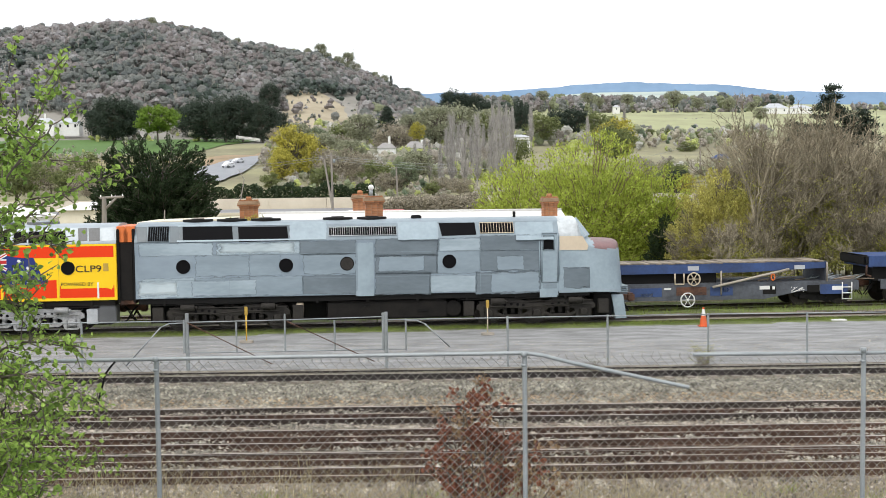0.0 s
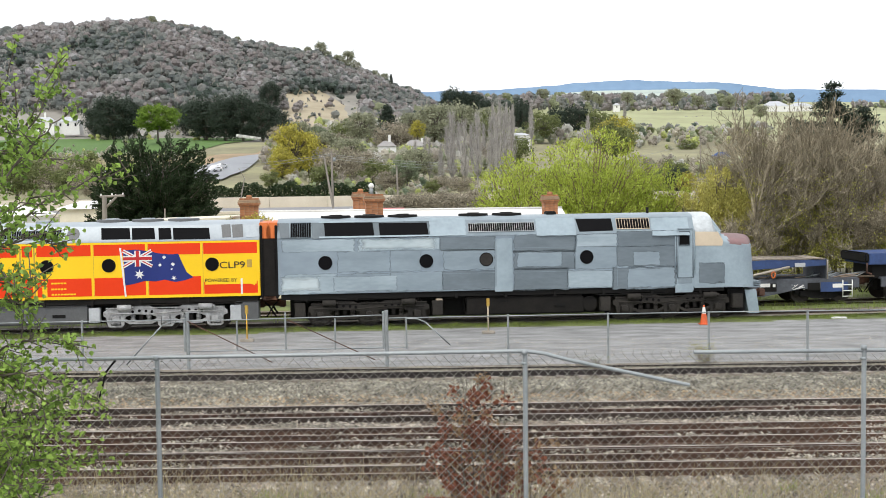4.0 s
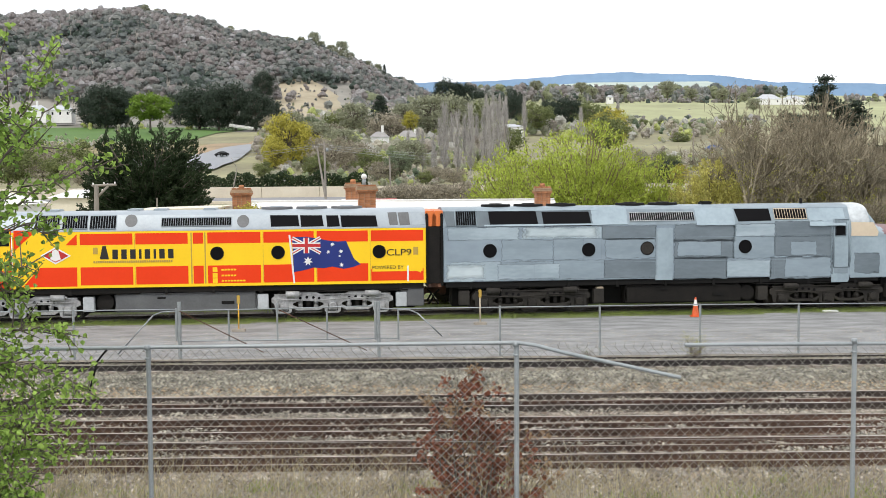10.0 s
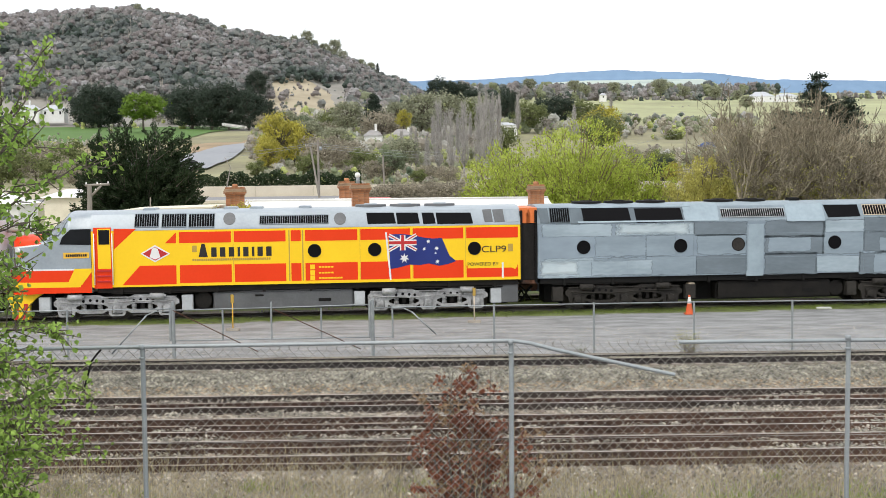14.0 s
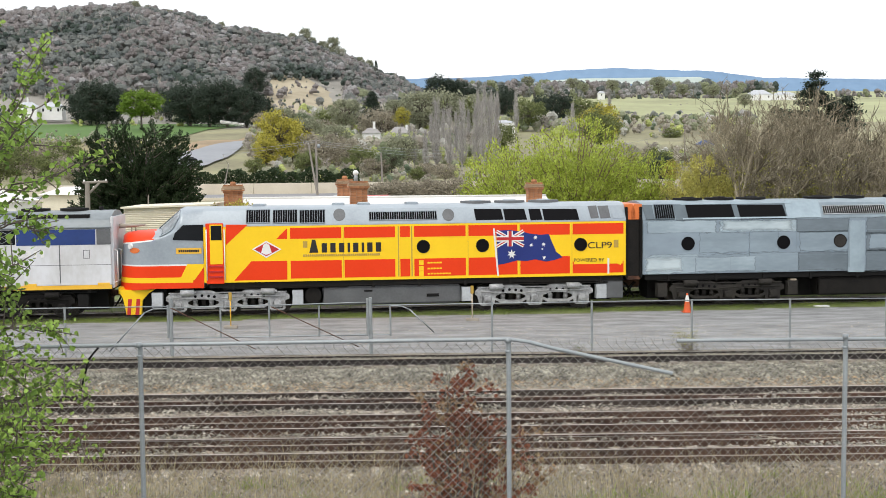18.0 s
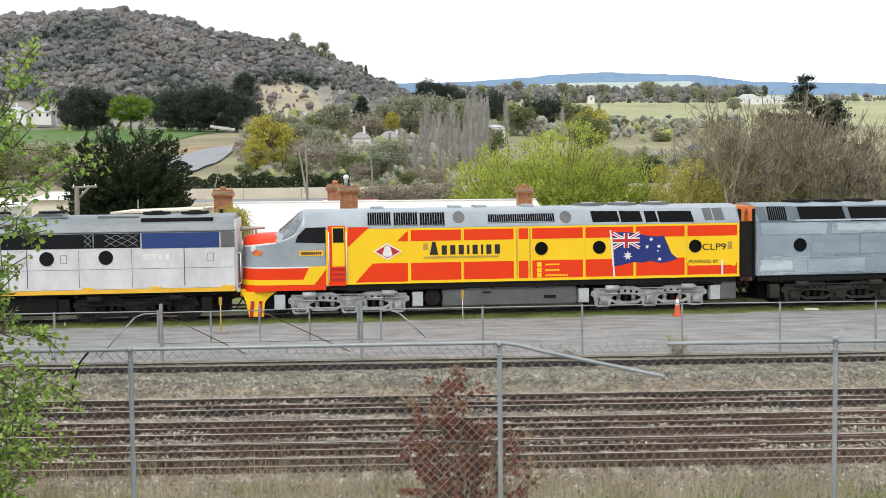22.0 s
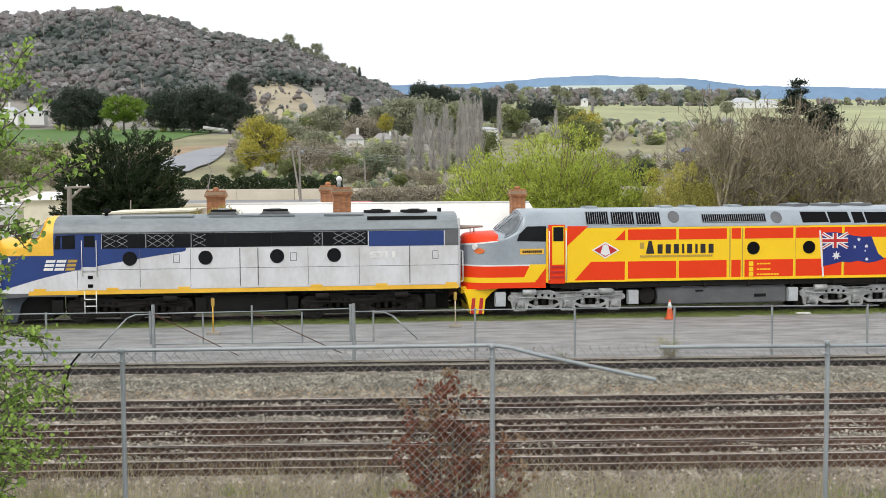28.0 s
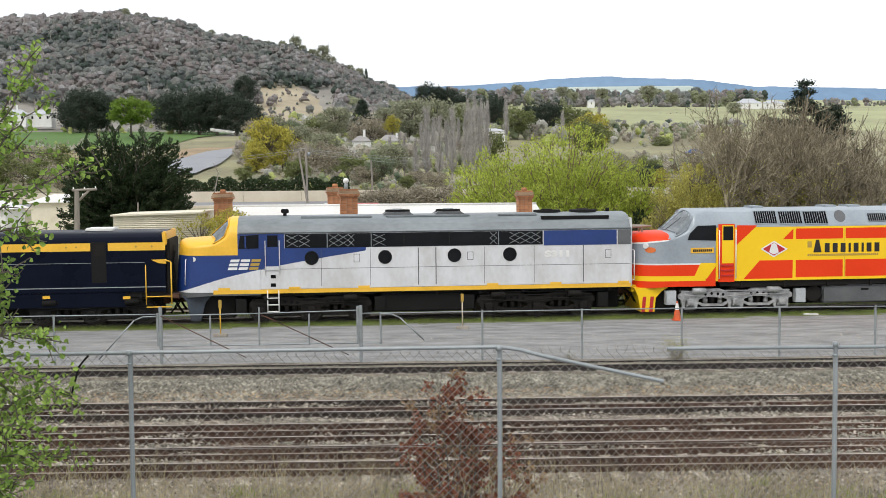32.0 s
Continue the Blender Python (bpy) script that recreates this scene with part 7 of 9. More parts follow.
# ---- tree at the road's edge, left ----
def bough(pts, n_side, jit):
    """A limb through the points with side twigs; returns sticks and leaf places."""
    P = [np.array(p, float) for p in pts]
    segs, places = [], []
    r = 0.011
    path = []
    for a, b in zip(P, P[1:]):
        for k in range(6):
            path.append(a + (b - a) * k / 6 + RNG.normal(size=3) * 0.006)
    path.append(P[-1])
    for i, (a, b) in enumerate(zip(path, path[1:])):
        ra = r * (1 - 0.8 * i / len(path))
        rb = r * (1 - 0.8 * (i + 1) / len(path))
        segs.append((*a, *b, ra, rb))
    for k in range(n_side):
        i = int(RNG.uniform(0.12, 1.0) * (len(path) - 1))
        a = path[i]
        d = unit(path[min(i + 1, len(path) - 1)] - path[max(i - 1, 0)])
        t = unit(d * 0.6 + RNG.normal(size=3) * np.array([0.8, 1.2, 0.8]))
        ln = RNG.uniform(0.08, 0.24) * jit
        b = a + t * ln
        segs.append((*a, *b, 0.005, 0.002))
        m = int(ln * 34) + 3
        u = RNG.uniform(0.2, 1.05, m)[:, None]
        places.append(a + (b - a) * u + RNG.normal(size=(m, 3)) * 0.022)
    for k in range(0, len(path), 1):
        places.append(path[k] + RNG.normal(size=(2, 3)) * 0.03)
    return segs, np.concatenate(places)


def folded_leaves(P, size):
    """Toothed young leaves, each two halves folded along the rib."""
    n = len(P)
    nrm = unit(RNG.normal(size=(n, 3)) + np.array([0, -0.5, 0.5]))
    u = unit(np.cross(nrm, RNG.normal(size=(n, 3))))
    v = np.cross(nrm, u)
    s = (size * RNG.uniform(0.55, 1.3, n))[:, None]
    a, b = P - u * s, P + u * s
    m0, m1 = P - u * s * 0.25, P + u * s * 0.35
    out = []
    for g in (1, -1):
        w0 = m0 + v * g * s * 0.75 + nrm * s * 0.28
        w1 = m1 + v * g * s * 0.6 + nrm * s * 0.22
        out.append(np.stack([a, w0, w1, b], 1) if g == 1 else np.stack([b, w1, w0, a], 1))
    return np.concatenate(out)


def roadside_tree():
    # height at the trunk, tip across and up, depth, arch, leaves and spread
    upper = (
        (4.71, -2.18, 6.47, 7.0, 0.08, 30, 0.8),
        (5.18, -2.43, 6.47, 6.9, -0.14, 30, 0.8),
        (5.04, -2.17, 6.39, 7.0, -0.02, 20, 0.7),
        (4.94, -2.03, 6.12, 6.7, 0.10, 23, 0.7),
        (5.37, -2.28, 5.81, 7.0, 0.24, 30, 0.9),
        (4.90, -1.81, 5.71, 7.1, 0.23, 28, 0.7),
        (5.12, -2.29, 5.60, 6.8, 0.06, 30, 1.0),
        (4.67, -2.14, 5.31, 6.8, 0.29, 27, 1.0),
        (4.63, -2.21, 5.13, 6.6, 0.21, 27, 1.0),
        (4.77, -2.43, 4.95, 7.0, 0.12, 30, 1.1),
        (5.30, -2.46, 6.10, 7.0, 0.05, 30, 1.1),
        (4.95, -2.44, 5.42, 6.7, 0.05, 30, 1.1),
    )
    lower = (
        (4.44, -2.15, 4.72, 7.0, 0.14, 31, 1.0),
        (3.76, -2.49, 4.63, 7.0, -0.12, 34, 1.1),
        (4.54, -2.33, 4.46, 6.8, 0.12, 31, 1.1),
        (4.17, -2.13, 4.43, 7.0, -0.01, 34, 1.0),
        (4.42, -1.90, 4.39, 6.7, 0.21, 34, 0.9),
        (4.12, -2.09, 4.25, 6.6, 0.11, 31, 1.0),
        (3.88, -2.21, 4.09, 6.8, 0.05, 43, 1.1),
        (3.95, -1.93, 4.03, 7.0, 0.02, 21, 0.5),
        (3.77, -2.22, 4.02, 6.6, 0.02, 43, 1.1),
        (3.65, -2.35, 3.79, 6.8, 0.08, 48, 1.1),
        (3.85, -2.40, 4.20, 7.0, 0.06, 43, 1.2),
        (3.60, -2.28, 3.72, 6.6, 0.04, 48, 1.1),
        (3.70, -2.52, 4.05, 6.8, 0.04, 43, 1.2),
        (4.30, -2.44, 4.62, 6.8, 0.04, 38, 1.2),
    )
    t = thing("roadside_tree", "young tree in bright spring leaf before the fence", "tree")
    base = (-3.110, 6.900, 3.791)
    trunk = [(base[0], base[1], 3.05, base[0] + 0.03, base[1], 3.8, 0.06, 0.045), (base[0] + 0.03, base[1], 3.8, base[0], base[1], 5.9, 0.045, 0.02)]
    S, L1 = list(trunk), []
    for z0, x1, z1, y, arch, n, jit in upper + lower:
        pts = []
        for u in (0.0, 0.3, 0.55, 0.78, 1.0):
            pts.append(Vector((-3.0 + (x1 + 3.0) * u, y, z0 + (z1 - z0) * u + arch * 4 * u * (1 - u))))
        s, l = bough(pts, n, jit)
        S += s
        L1.append(l)
    P = np.concatenate(L1)
    bright = RNG.uniform(size=len(P)) < 0.72
    new("trunk", fast("trunk", sticks(S, 5), M_bark)).parent = t
    A, C = folded_leaves(P[bright], 0.0185), folded_leaves(P[~bright], 0.0185)
    t.matrix_world = Matrix.Translation((0, 0, 5.665)) @ Matrix.Scale(1.27, 4) @ Matrix.Translation((0, 0, -5.665))
    c = new("crown", fast("crown", np.concatenate([A, C]), [L_near, L_near2], np.concatenate([np.zeros(len(A)), np.ones(len(C))])))
    c.parent = t


roadside_tree()
# dead curved stick
bm = B()
tube(bm, [(-2.703, 9.200, 3.949), (-2.664, 9.200, 4.081), (-2.630, 9.200, 4.205), (-2.589, 9.200, 4.257), (-2.553, 9.200, 4.296)], 0.009, 6)
solo("dead_stick", bm, M_black, "dark curved dead stick against the fence", "stick")


# ---- rusty bush and dry grass beyond the fence ----
def rusty_bush():
    t = thing("rusty_bush", "half-bare bush with rust-red withered leaves behind the fence", "bush")
    d = 11.4
    foot = (0.366, 11.400, 2.163)
    S, red, brown = [], [], []
    tips = ((735, 690), (765, 705), (795, 668), (805, 650), (818, 655), (850, 672), (870, 665), (884, 720), (900, 760), (940, 790), (960, 830), (955, 860), (770, 800), (750, 775), (790, 850), (820, 790), (860, 780), (910, 850), (840, 840), (880, 830), (775, 870), (905, 800), (800, 740), (760, 715), (925, 830))
    for px, py in tips:
        e = np.array(spot(px + 22, py + 6, d)) + np.array([0, RNG.uniform(-0.25, 0.25), 0])
        a = np.array(foot) + np.array([RNG.normal() * 0.12, RNG.normal() * 0.1, 0])
        m = a + (e - a) * 0.5 + RNG.normal(size=3) * 0.07
        S += [(*a, *m, 0.009, 0.006), (*m, *e, 0.006, 0.002)]
        for k in range(6):
            u = RNG.uniform(0.35, 1.0)
            b = a + (e - a) * u + (m - (a + e) / 2) * (1 - abs(2 * u - 1))
            c = b + RNG.normal(size=3) * 0.11
            S.append((*b, *c, 0.003, 0.001))
            (red if RNG.uniform() < 0.62 else brown).append(b + (c - b) * RNG.uniform(0.2, 1.1, (30, 1)) + RNG.normal(size=(30, 3)) * 0.028)
    for k in range(40):
        a = np.array(foot) + np.array([RNG.normal() * 0.22, RNG.normal() * 0.15, 0])
        e = a + np.array([RNG.normal() * 0.28, RNG.normal() * 0.2, RNG.uniform(0.4, 1.0)])
        S.append((*a, *e, 0.004, 0.001))
    tagged(new("branch", fast("branch", sticks(S, 4), M_bark)), kind="stuff").parent = t
    R_, Br = np.concatenate(red), np.concatenate(brown)
    A, C = folded_leaves(R_, 0.023), folded_leaves(Br, 0.021)
    c = new("foliage", fast("foliage", np.concatenate([A, C]), [L_red, L_brown], np.concatenate([np.zeros(len(A)), np.ones(len(C))])))
    c.parent = t


rusty_bush()


def dry_grass():
    S = []
    for k in range(9000):
        x, y = RNG.uniform(-9, 9), 22.0 - 11.7 * RNG.uniform() ** 1.7
        dens = 0.55 + 0.45 * math.sin(x * 1.3) * math.sin(y * 0.9 + x)
        if RNG.uniform() > dens:
            continue
        z = ground_z(x, y)
        h = RNG.uniform(0.2, 0.6) * (1.2 if y < 15 else 0.8)
        l = RNG.normal(size=2) * 0.13 * h / 0.5
        S += [(x, y, z, x + l[0] * 0.4, y + l[1] * 0.4, z + h * 0.6, 0.0028, 0.002), (x + l[0] * 0.4, y + l[1] * 0.4, z + h * 0.6, x + l[0], y + l[1], z + h, 0.002, 0.0012)]
    for k in range(300):
        px = RNG.uniform(60, 1500)
        d = RNG.uniform(10.4, 13.5)
        if 700 < px < 1000 and RNG.uniform() < 0.4 or RNG.uniform() < (0.75 if px > 1050 else 0.0):
            continue
        x = spot(px, 600, d).x
        top = 5.665 - (RNG.uniform(775, 880) - 320) / 2115 * d
        l = RNG.normal() * 0.15
        z = ground_z(x, d)
        S += [(x, d, z, x + l * 0.4, d, (z + top) / 2, 0.0028, 0.0022), (x + l * 0.4, d, (z + top) / 2, x + l, d, top, 0.0022, 0.0012)]
        for j in range(2):
            S.append((x + l * 0.4, d, (z + top) / 2 + 0.1 * j, x + l * 0.4 + RNG.normal() * 0.09, d, (z + top) / 2 + RNG.uniform(0.1, 0.35), 0.0018, 0.001))
    ob = new("dry_grass", fast("dry_grass", sticks(S), M_dry))
    tagged(ob, "tall dry straw-coloured grass on the bank", "grass", kind="stuff")


dry_grass()


# ---- stones and grass of the yard ----
def stones(n, x, y, z, size, name, label, mat, heap=0.0):
    """Loose broken stones as squashed octahedra; with heap they gather in long low heaps of that height."""
    P = np.stack([RNG.uniform(*x, n), RNG.uniform(*y, n), np.zeros(n)], 1)
    P[:, 2] = [z if z is not None else ground_z(a, b) for a, b in P[:, :2]]
    if heap:
        lump = np.array([noise.noise(Vector((a * 0.45, b * 1.6, 4.0))) + 0.5 * noise.noise(Vector((a * 1.7, b * 3.0, 9.0))) for a, b in P[:, :2]])
        P[:, 2] += np.clip(lump, 0, 0.6) / 0.6 * heap
        P = P[lump > 0.02]
        n = len(P)
    s = size * RNG.uniform(0.5, 1.4, n)[:, None]
    ang = RNG.uniform(0, math.tau, n)
    u = np.stack([np.cos(ang), np.sin(ang), RNG.normal(size=n) * 0.4], 1) * s
    v = np.stack([-np.sin(ang), np.cos(ang), RNG.normal(size=n) * 0.4], 1) * s * RNG.uniform(0.6, 1, n)[:, None]
    w = np.stack([RNG.normal(size=n) * 0.3, RNG.normal(size=n) * 0.3, np.ones(n)], 1) * s * 0.75
    V = np.stack([P + u, P + v, P - u, P - v, P + w + u * 0.3, P + w - u * 0.35], 1).reshape(-1, 3)
    F = []
    for q in ((0, 1, 4), (1, 5, 4), (1, 2, 5), (2, 3, 5), (3, 4, 5), (3, 0, 4)):
        F.append(np.arange(n)[:, None] * 6 + np.array(q))
    F = np.concatenate(F)
    me = bpy.data.meshes.new(name)
    me.vertices.add(len(V))
    me.vertices.foreach_set("co", V.astype(np.float32).ravel())
    me.loops.add(len(F) * 3)
    me.loops.foreach_set("vertex_index", F.astype(np.int32).ravel())
    me.polygons.add(len(F))
    me.polygons.foreach_set("loop_start", np.arange(0, len(F) * 3, 3, dtype=np.int32))
    me.materials.append(mat)
    me.update(calc_edges=True)
    tagged(new(name, me), label, "ballast", kind="stuff")


stones(21000, (-14, 15), (31.3, 33.5), None, 0.044, "ballast_shoulder", "coarse grey ballast stones below the main track", M_stone)
M_stone4 = shade("rusty_ballast_stone", (0.42, 0.31, 0.19), 0.9, 0, (0.20, 0.135, 0.08), 2, 20, 0.7, 0.4, island=0.5)
stones(5000, (-14, 15), (31.2, 32.1), None, 0.040, "rusty_ballast", "rust-stained gravel along the ballast foot", M_stone4)
stones(12000, (-14, 15), (32.7, 36.0), None, 0.032, "ballast", "coarse grey ballast between main track rails", M_stone)
M_stone2 = shade("dirty_stone", (0.29, 0.235, 0.175), 0.9, 0, (0.05, 0.040, 0.030), 2, 20, 0.7, 0.4, island=0.75)
M_stone3 = shade("pale_grit", (0.48, 0.44, 0.37), 0.9, 0, (0.26, 0.22, 0.17), 2, 20, 0.7, 0.4, island=0.4)
stones(15000, (-13, 13), (22.2, 30.8), -0.272, 0.044, "yard_stones", "dirty brown-grey gravel between old tracks", M_stone2)
stones(5200, (-13, 13), (21.2, 30.9), -0.27, 0.040, "pale_specks", "scattered pale stones between old tracks", M_stone3)
stones(30000, (-13, 13), (24.0, 30.9), -0.27, 0.036, "gravel_heaps", "low heaps of grey-brown gravel between old tracks", M_stone, 0.08)
stones(9000, (-13, 13), (24.0, 30.9), -0.24, 0.034, "grit_heaps", "patches of pale grit between old tracks", M_stone3, 0.10)
stones(6500, (-13, 13), (30.6, 31.5), None, 0.040, "pale_grit", "pale grit strip along the ballast foot", M_stone3)
stones(5000, (-15, 16), (36.3, 42.0), None, 0.020, "loose_chips", "small pale stone chips on the asphalt", M_stone3)
stones(9000, (-11, 11), (18.4, 22.9), None, 0.034, "bank_gravel", "grey gravel at the foot of the bank", M_stone2)


def green_blades():
    S = []
    for k in range(34000):
        x = RNG.uniform(-22, 26)
        side = RNG.uniform(0, 1)
        tuft = 0.5 + 0.5 * noise.noise(Vector((x * 0.8, side * 3, 0))) + 0.25 * math.sin(x * 5.1)
        off = -0.82 - 1.5 * RNG.uniform() ** 1.2 * (0.6 + 0.6 * tuft) if side < 0.75 else (RNG.uniform(1.2, 3.3) if side < 0.88 else RNG.uniform(5.4, 9))
        y = CENTRE + TRACK * x + off
        h = RNG.uniform(0.03, 0.11) * (2.4 if off > 0 else (0.6 + 0.6 * tuft) * (1.15 + 0.4 * (off + 0.8)))
        if off > 5 and x < 8:
            continue
        l = RNG.normal(size=2) * 0.05
        S.append((x, y, -0.08, x + l[0], y + l[1], -0.04 + h, 0.009, 0.002))
    ob = new("grass_strip", fast("grass_strip", sticks(S), M_blade))
    tagged(ob, "short green grass along the siding", "grass", kind="stuff")


green_blades()


def bank_tufts():
    """Green and straw tufts scattered on the bank beyond the near fence."""
    S = []
    for k in range(150):
        cx, cy = RNG.uniform(-7.5, 8.5), RNG.uniform(13.5, 22.3)
        for j in range(int(RNG.uniform(14, 46))):
            x, y = cx + RNG.normal() * 0.16, cy + RNG.normal() * 0.12
            z = ground_z(x, y)
            l = RNG.normal(size=2) * 0.07
            S.append((x, y, z - 0.01, x + l[0], y + l[1], z + RNG.uniform(0.08, 0.26), 0.006, 0.0015))
    tagged(new("bank_tufts", fast("bank_tufts", sticks(S), M_blade)), "green grass tufts on the gravel bank", "grass", kind="stuff")


bank_tufts()
for y, n in ((28.5, 700), (30.65, 700), (27.85, 420), (25.75, 600), (25.55, 420), (22.7, 160), (28.2, 420)):
    stones(n, (-13, 13), (y - 0.09, y + 0.09), -0.262, 0.045, "grit_line", "pale stones and grit lying along a rail", M_stone3)
for px, py, d, n, sp, mt in ((1245, 640, 35.9, 420, 0.26, L_olive), (1050, 655, 35.6, 80, 0.2, L_mid)):
    x = spot(px, 600, d).x
    S = [(x + RNG.normal() * 0.15, d + RNG.normal() * 0.1, -0.06, x + RNG.normal() * sp, d + RNG.normal() * 0.2, -0.1 + RNG.uniform(0.2, 0.7 if n > 100 else 0.35), 0.006, 0.002) for k in range(60)]
    T = thing("weed_clump", "scraggly brown weed clump by the rail", "weeds")
    new("stems", fast("stems", sticks(S), M_bark)).parent = T
    E = np.array([s[3:6] for s in S])
    new("leaves", fast("leaves", leaves(E[RNG.integers(0, 60, n)] + RNG.normal(size=(n, 3)) * 0.08, 0.02), mt)).parent = T


# ---- yard fence with its double gate, in front of the train ----
YF = 36.3
M_wiredark = shade("aged_wire", (0.13, 0.13, 0.125), 0.6, 0.2, (0.07, 0.065, 0.06), 2, 30, 0.6, 0.0)
def yard_fence():
    f = thing("yard_fence", "low galvanised chain-wire fence with braced gates", "fence", Matrix.Translation((0, 0, 0.218)) @ Matrix.Diagonal((1, 1, 0.7087, 1)))
    top = 1.80
    px_x = lambda px: spot(px, 590, YF).x
    plain = [-60, 144, 898, 1075, 1253, 1428, 1600]
    for px in plain:
        bm = B()
        cyl(bm, (px_x(px), YF, -0.6), (px_x(px), YF, top + 0.03), 0.035, 0.035, 10)
        part("post", bm, M_galv, f, smooth=40)
    for px in (331, 683):
        bm = B()
        cyl(bm, (px_x(px), YF, -0.6), (px_x(px), YF, top + (0.28 if px == 683 else 0.32)), 0.055, 0.055, 12)
        part("gate_post", bm, M_galv, f, smooth=40)
    for px in (326, 678):
        bm = B()
        cyl(bm, (px_x(px), YF, 0.42), (px_x(px), YF, top + (0.25 if px == 678 else 0.05)), 0.045, 0.045, 10)
        part("hinge_tube", bm, M_galv, f, smooth=40)
    for px, h in ((418, 1.72), (504, 2.05), (592, 1.75), (718, 1.78)):
        bm = B()
        cyl(bm, (px_x(px), YF, 0.40), (px_x(px), YF, h), 0.028, 0.028, 8)
        part("gate_stile", bm, M_galv, f, smooth=40)
    for x0, z0, x1, z1, r in ((-60, 1.76, 326, 1.80, 0.024), (331, 1.74, 504, 1.79, 0.024), (504, 1.79, 683, 1.88, 0.024), (683, 1.74, 1253, 1.80, 0.024), (1253, 1.80, 1620, 1.78, 0.024), (331, 0.42, 683, 0.46, 0.028), (683, 0.46, 718, 0.46, 0.022)):
        bm = B()
        tube(bm, [(px_x(x0), YF, z0), (px_x(x1), YF, z1)], r, 8)
        part("rail", bm, M_galv, f)
    for pts, mt, r in (([(326, 1.72), (300, 1.70), (285, 1.55), (222, -0.1)], M_galv, 0.026), ([(718, 1.72), (738, 1.70), (752, 1.55), (795, 0.55)], M_galv, 0.026), ([(331, 1.74), (480, -0.1)], M_rust, 0.018), ([(508, 1.74), (662, -0.05)], M_rust, 0.018)):
        bm = B()
        tube(bm, [(px_x(a), YF - 0.04, z) for a, z in pts], r, 7)
        part("brace", bm, mt, f)
    ob = new("wire_mesh", fast("wire_mesh", chain(px_x(-60), px_x(1620), -0.28, 1.76, 0.09, 0.0011, YF + 0.03), M_wiredark))
    ob.parent = f
    tagged(ob, kind="stuff")


yard_fence()


# ---- cone, marker stands, litter ----
def cone(p):
    t = thing("traffic_cone", "orange traffic cone with white collar on asphalt", "cone", Matrix.Translation(p))
    bm = B()
    box(bm, -0.19, 0.19, -0.19, 0.19, 0, 0.04, 0, 0.01)
    part("foot", bm, M_cone, t)
    for z0, z1, r0, r1, mt, nm in ((0.04, 0.42, 0.15, 0.085, M_cone, "body"), (0.42, 0.66, 0.085, 0.045, M_white, "collar"), (0.66, 0.74, 0.045, 0.03, M_cone, "tip")):
        bm = B()
        cyl(bm, (0, 0, z0), (0, 0, z1), r0, r1, 20)
        part(nm, bm, mt, t, smooth=40)


M_cone = shade("orange_plastic", (0.75, 0.13, 0.03), 0.5, 0, (0.55, 0.09, 0.02), 4, 20, 0.5, 0.05)
cone(((9.925, 45.500, -0.010)[0], 45.5, -0.03))
for px, d in ((436, 42.45), (863, 43.75)):
    t = thing("marker_stand", "thin yellow marker post on a timber block", "post", pose(spot(px, 600, d).x, d, -0.03), "marker stands")
    bm = B()
    box(bm, -0.24, 0.24, -0.12, 0.12, 0, 0.10, 0, 0.015)
    part("block", bm, M_wood, t)
    bm = B()
    cyl(bm, (0, 0, 0.1), (0, 0, 1.05), 0.022, 0.022, 8)
    part("pole", bm, M_syel if px < 600 else M_cream, t)
    bm = B()
    box(bm, -0.06, 0.06, -0.04, 0.04, 1.0, 1.30, 0, 0.02)
    part("lamp", bm, M_gold, t)
bm = B()
for k in range(7):
    x, y = RNG.normal() * 0.12, RNG.normal() * 0.06
    box(bm, x - 0.12, x + 0.12, y - 0.06, y + 0.06, 0, 0.03 + 0.03 * RNG.uniform(), 0, 0.01)
solo("litter", bm, M_white, "crumpled white litter on the asphalt", "litter", m=Matrix.Translation(((15.492, 46.700, 0.082)[0], 46.7, -0.03)))

# ---- white-roofed station building with chimneys ----
M_roofw = shade("white_sheet_roof", (0.74, 0.74, 0.72), 0.5, 0, (0.62, 0.61, 0.58), 0.5, 8, 0.7, 0.05)
M_creamw = shade("cream_boards", (0.78, 0.73, 0.60), 0.7, 0, (0.62, 0.57, 0.45), 0.8, 9, 0.6, 0.1)
M_brick = shade("orange_brick", (0.44, 0.20, 0.095), 0.9, 0, (0.27, 0.115, 0.055), 3, 22, 0.7, 0.3, obj=0.2)
M_mortar = shade("mortar", (0.36, 0.28, 0.21), 0.9, 0, None, 3, 20, 0.5, 0.2)


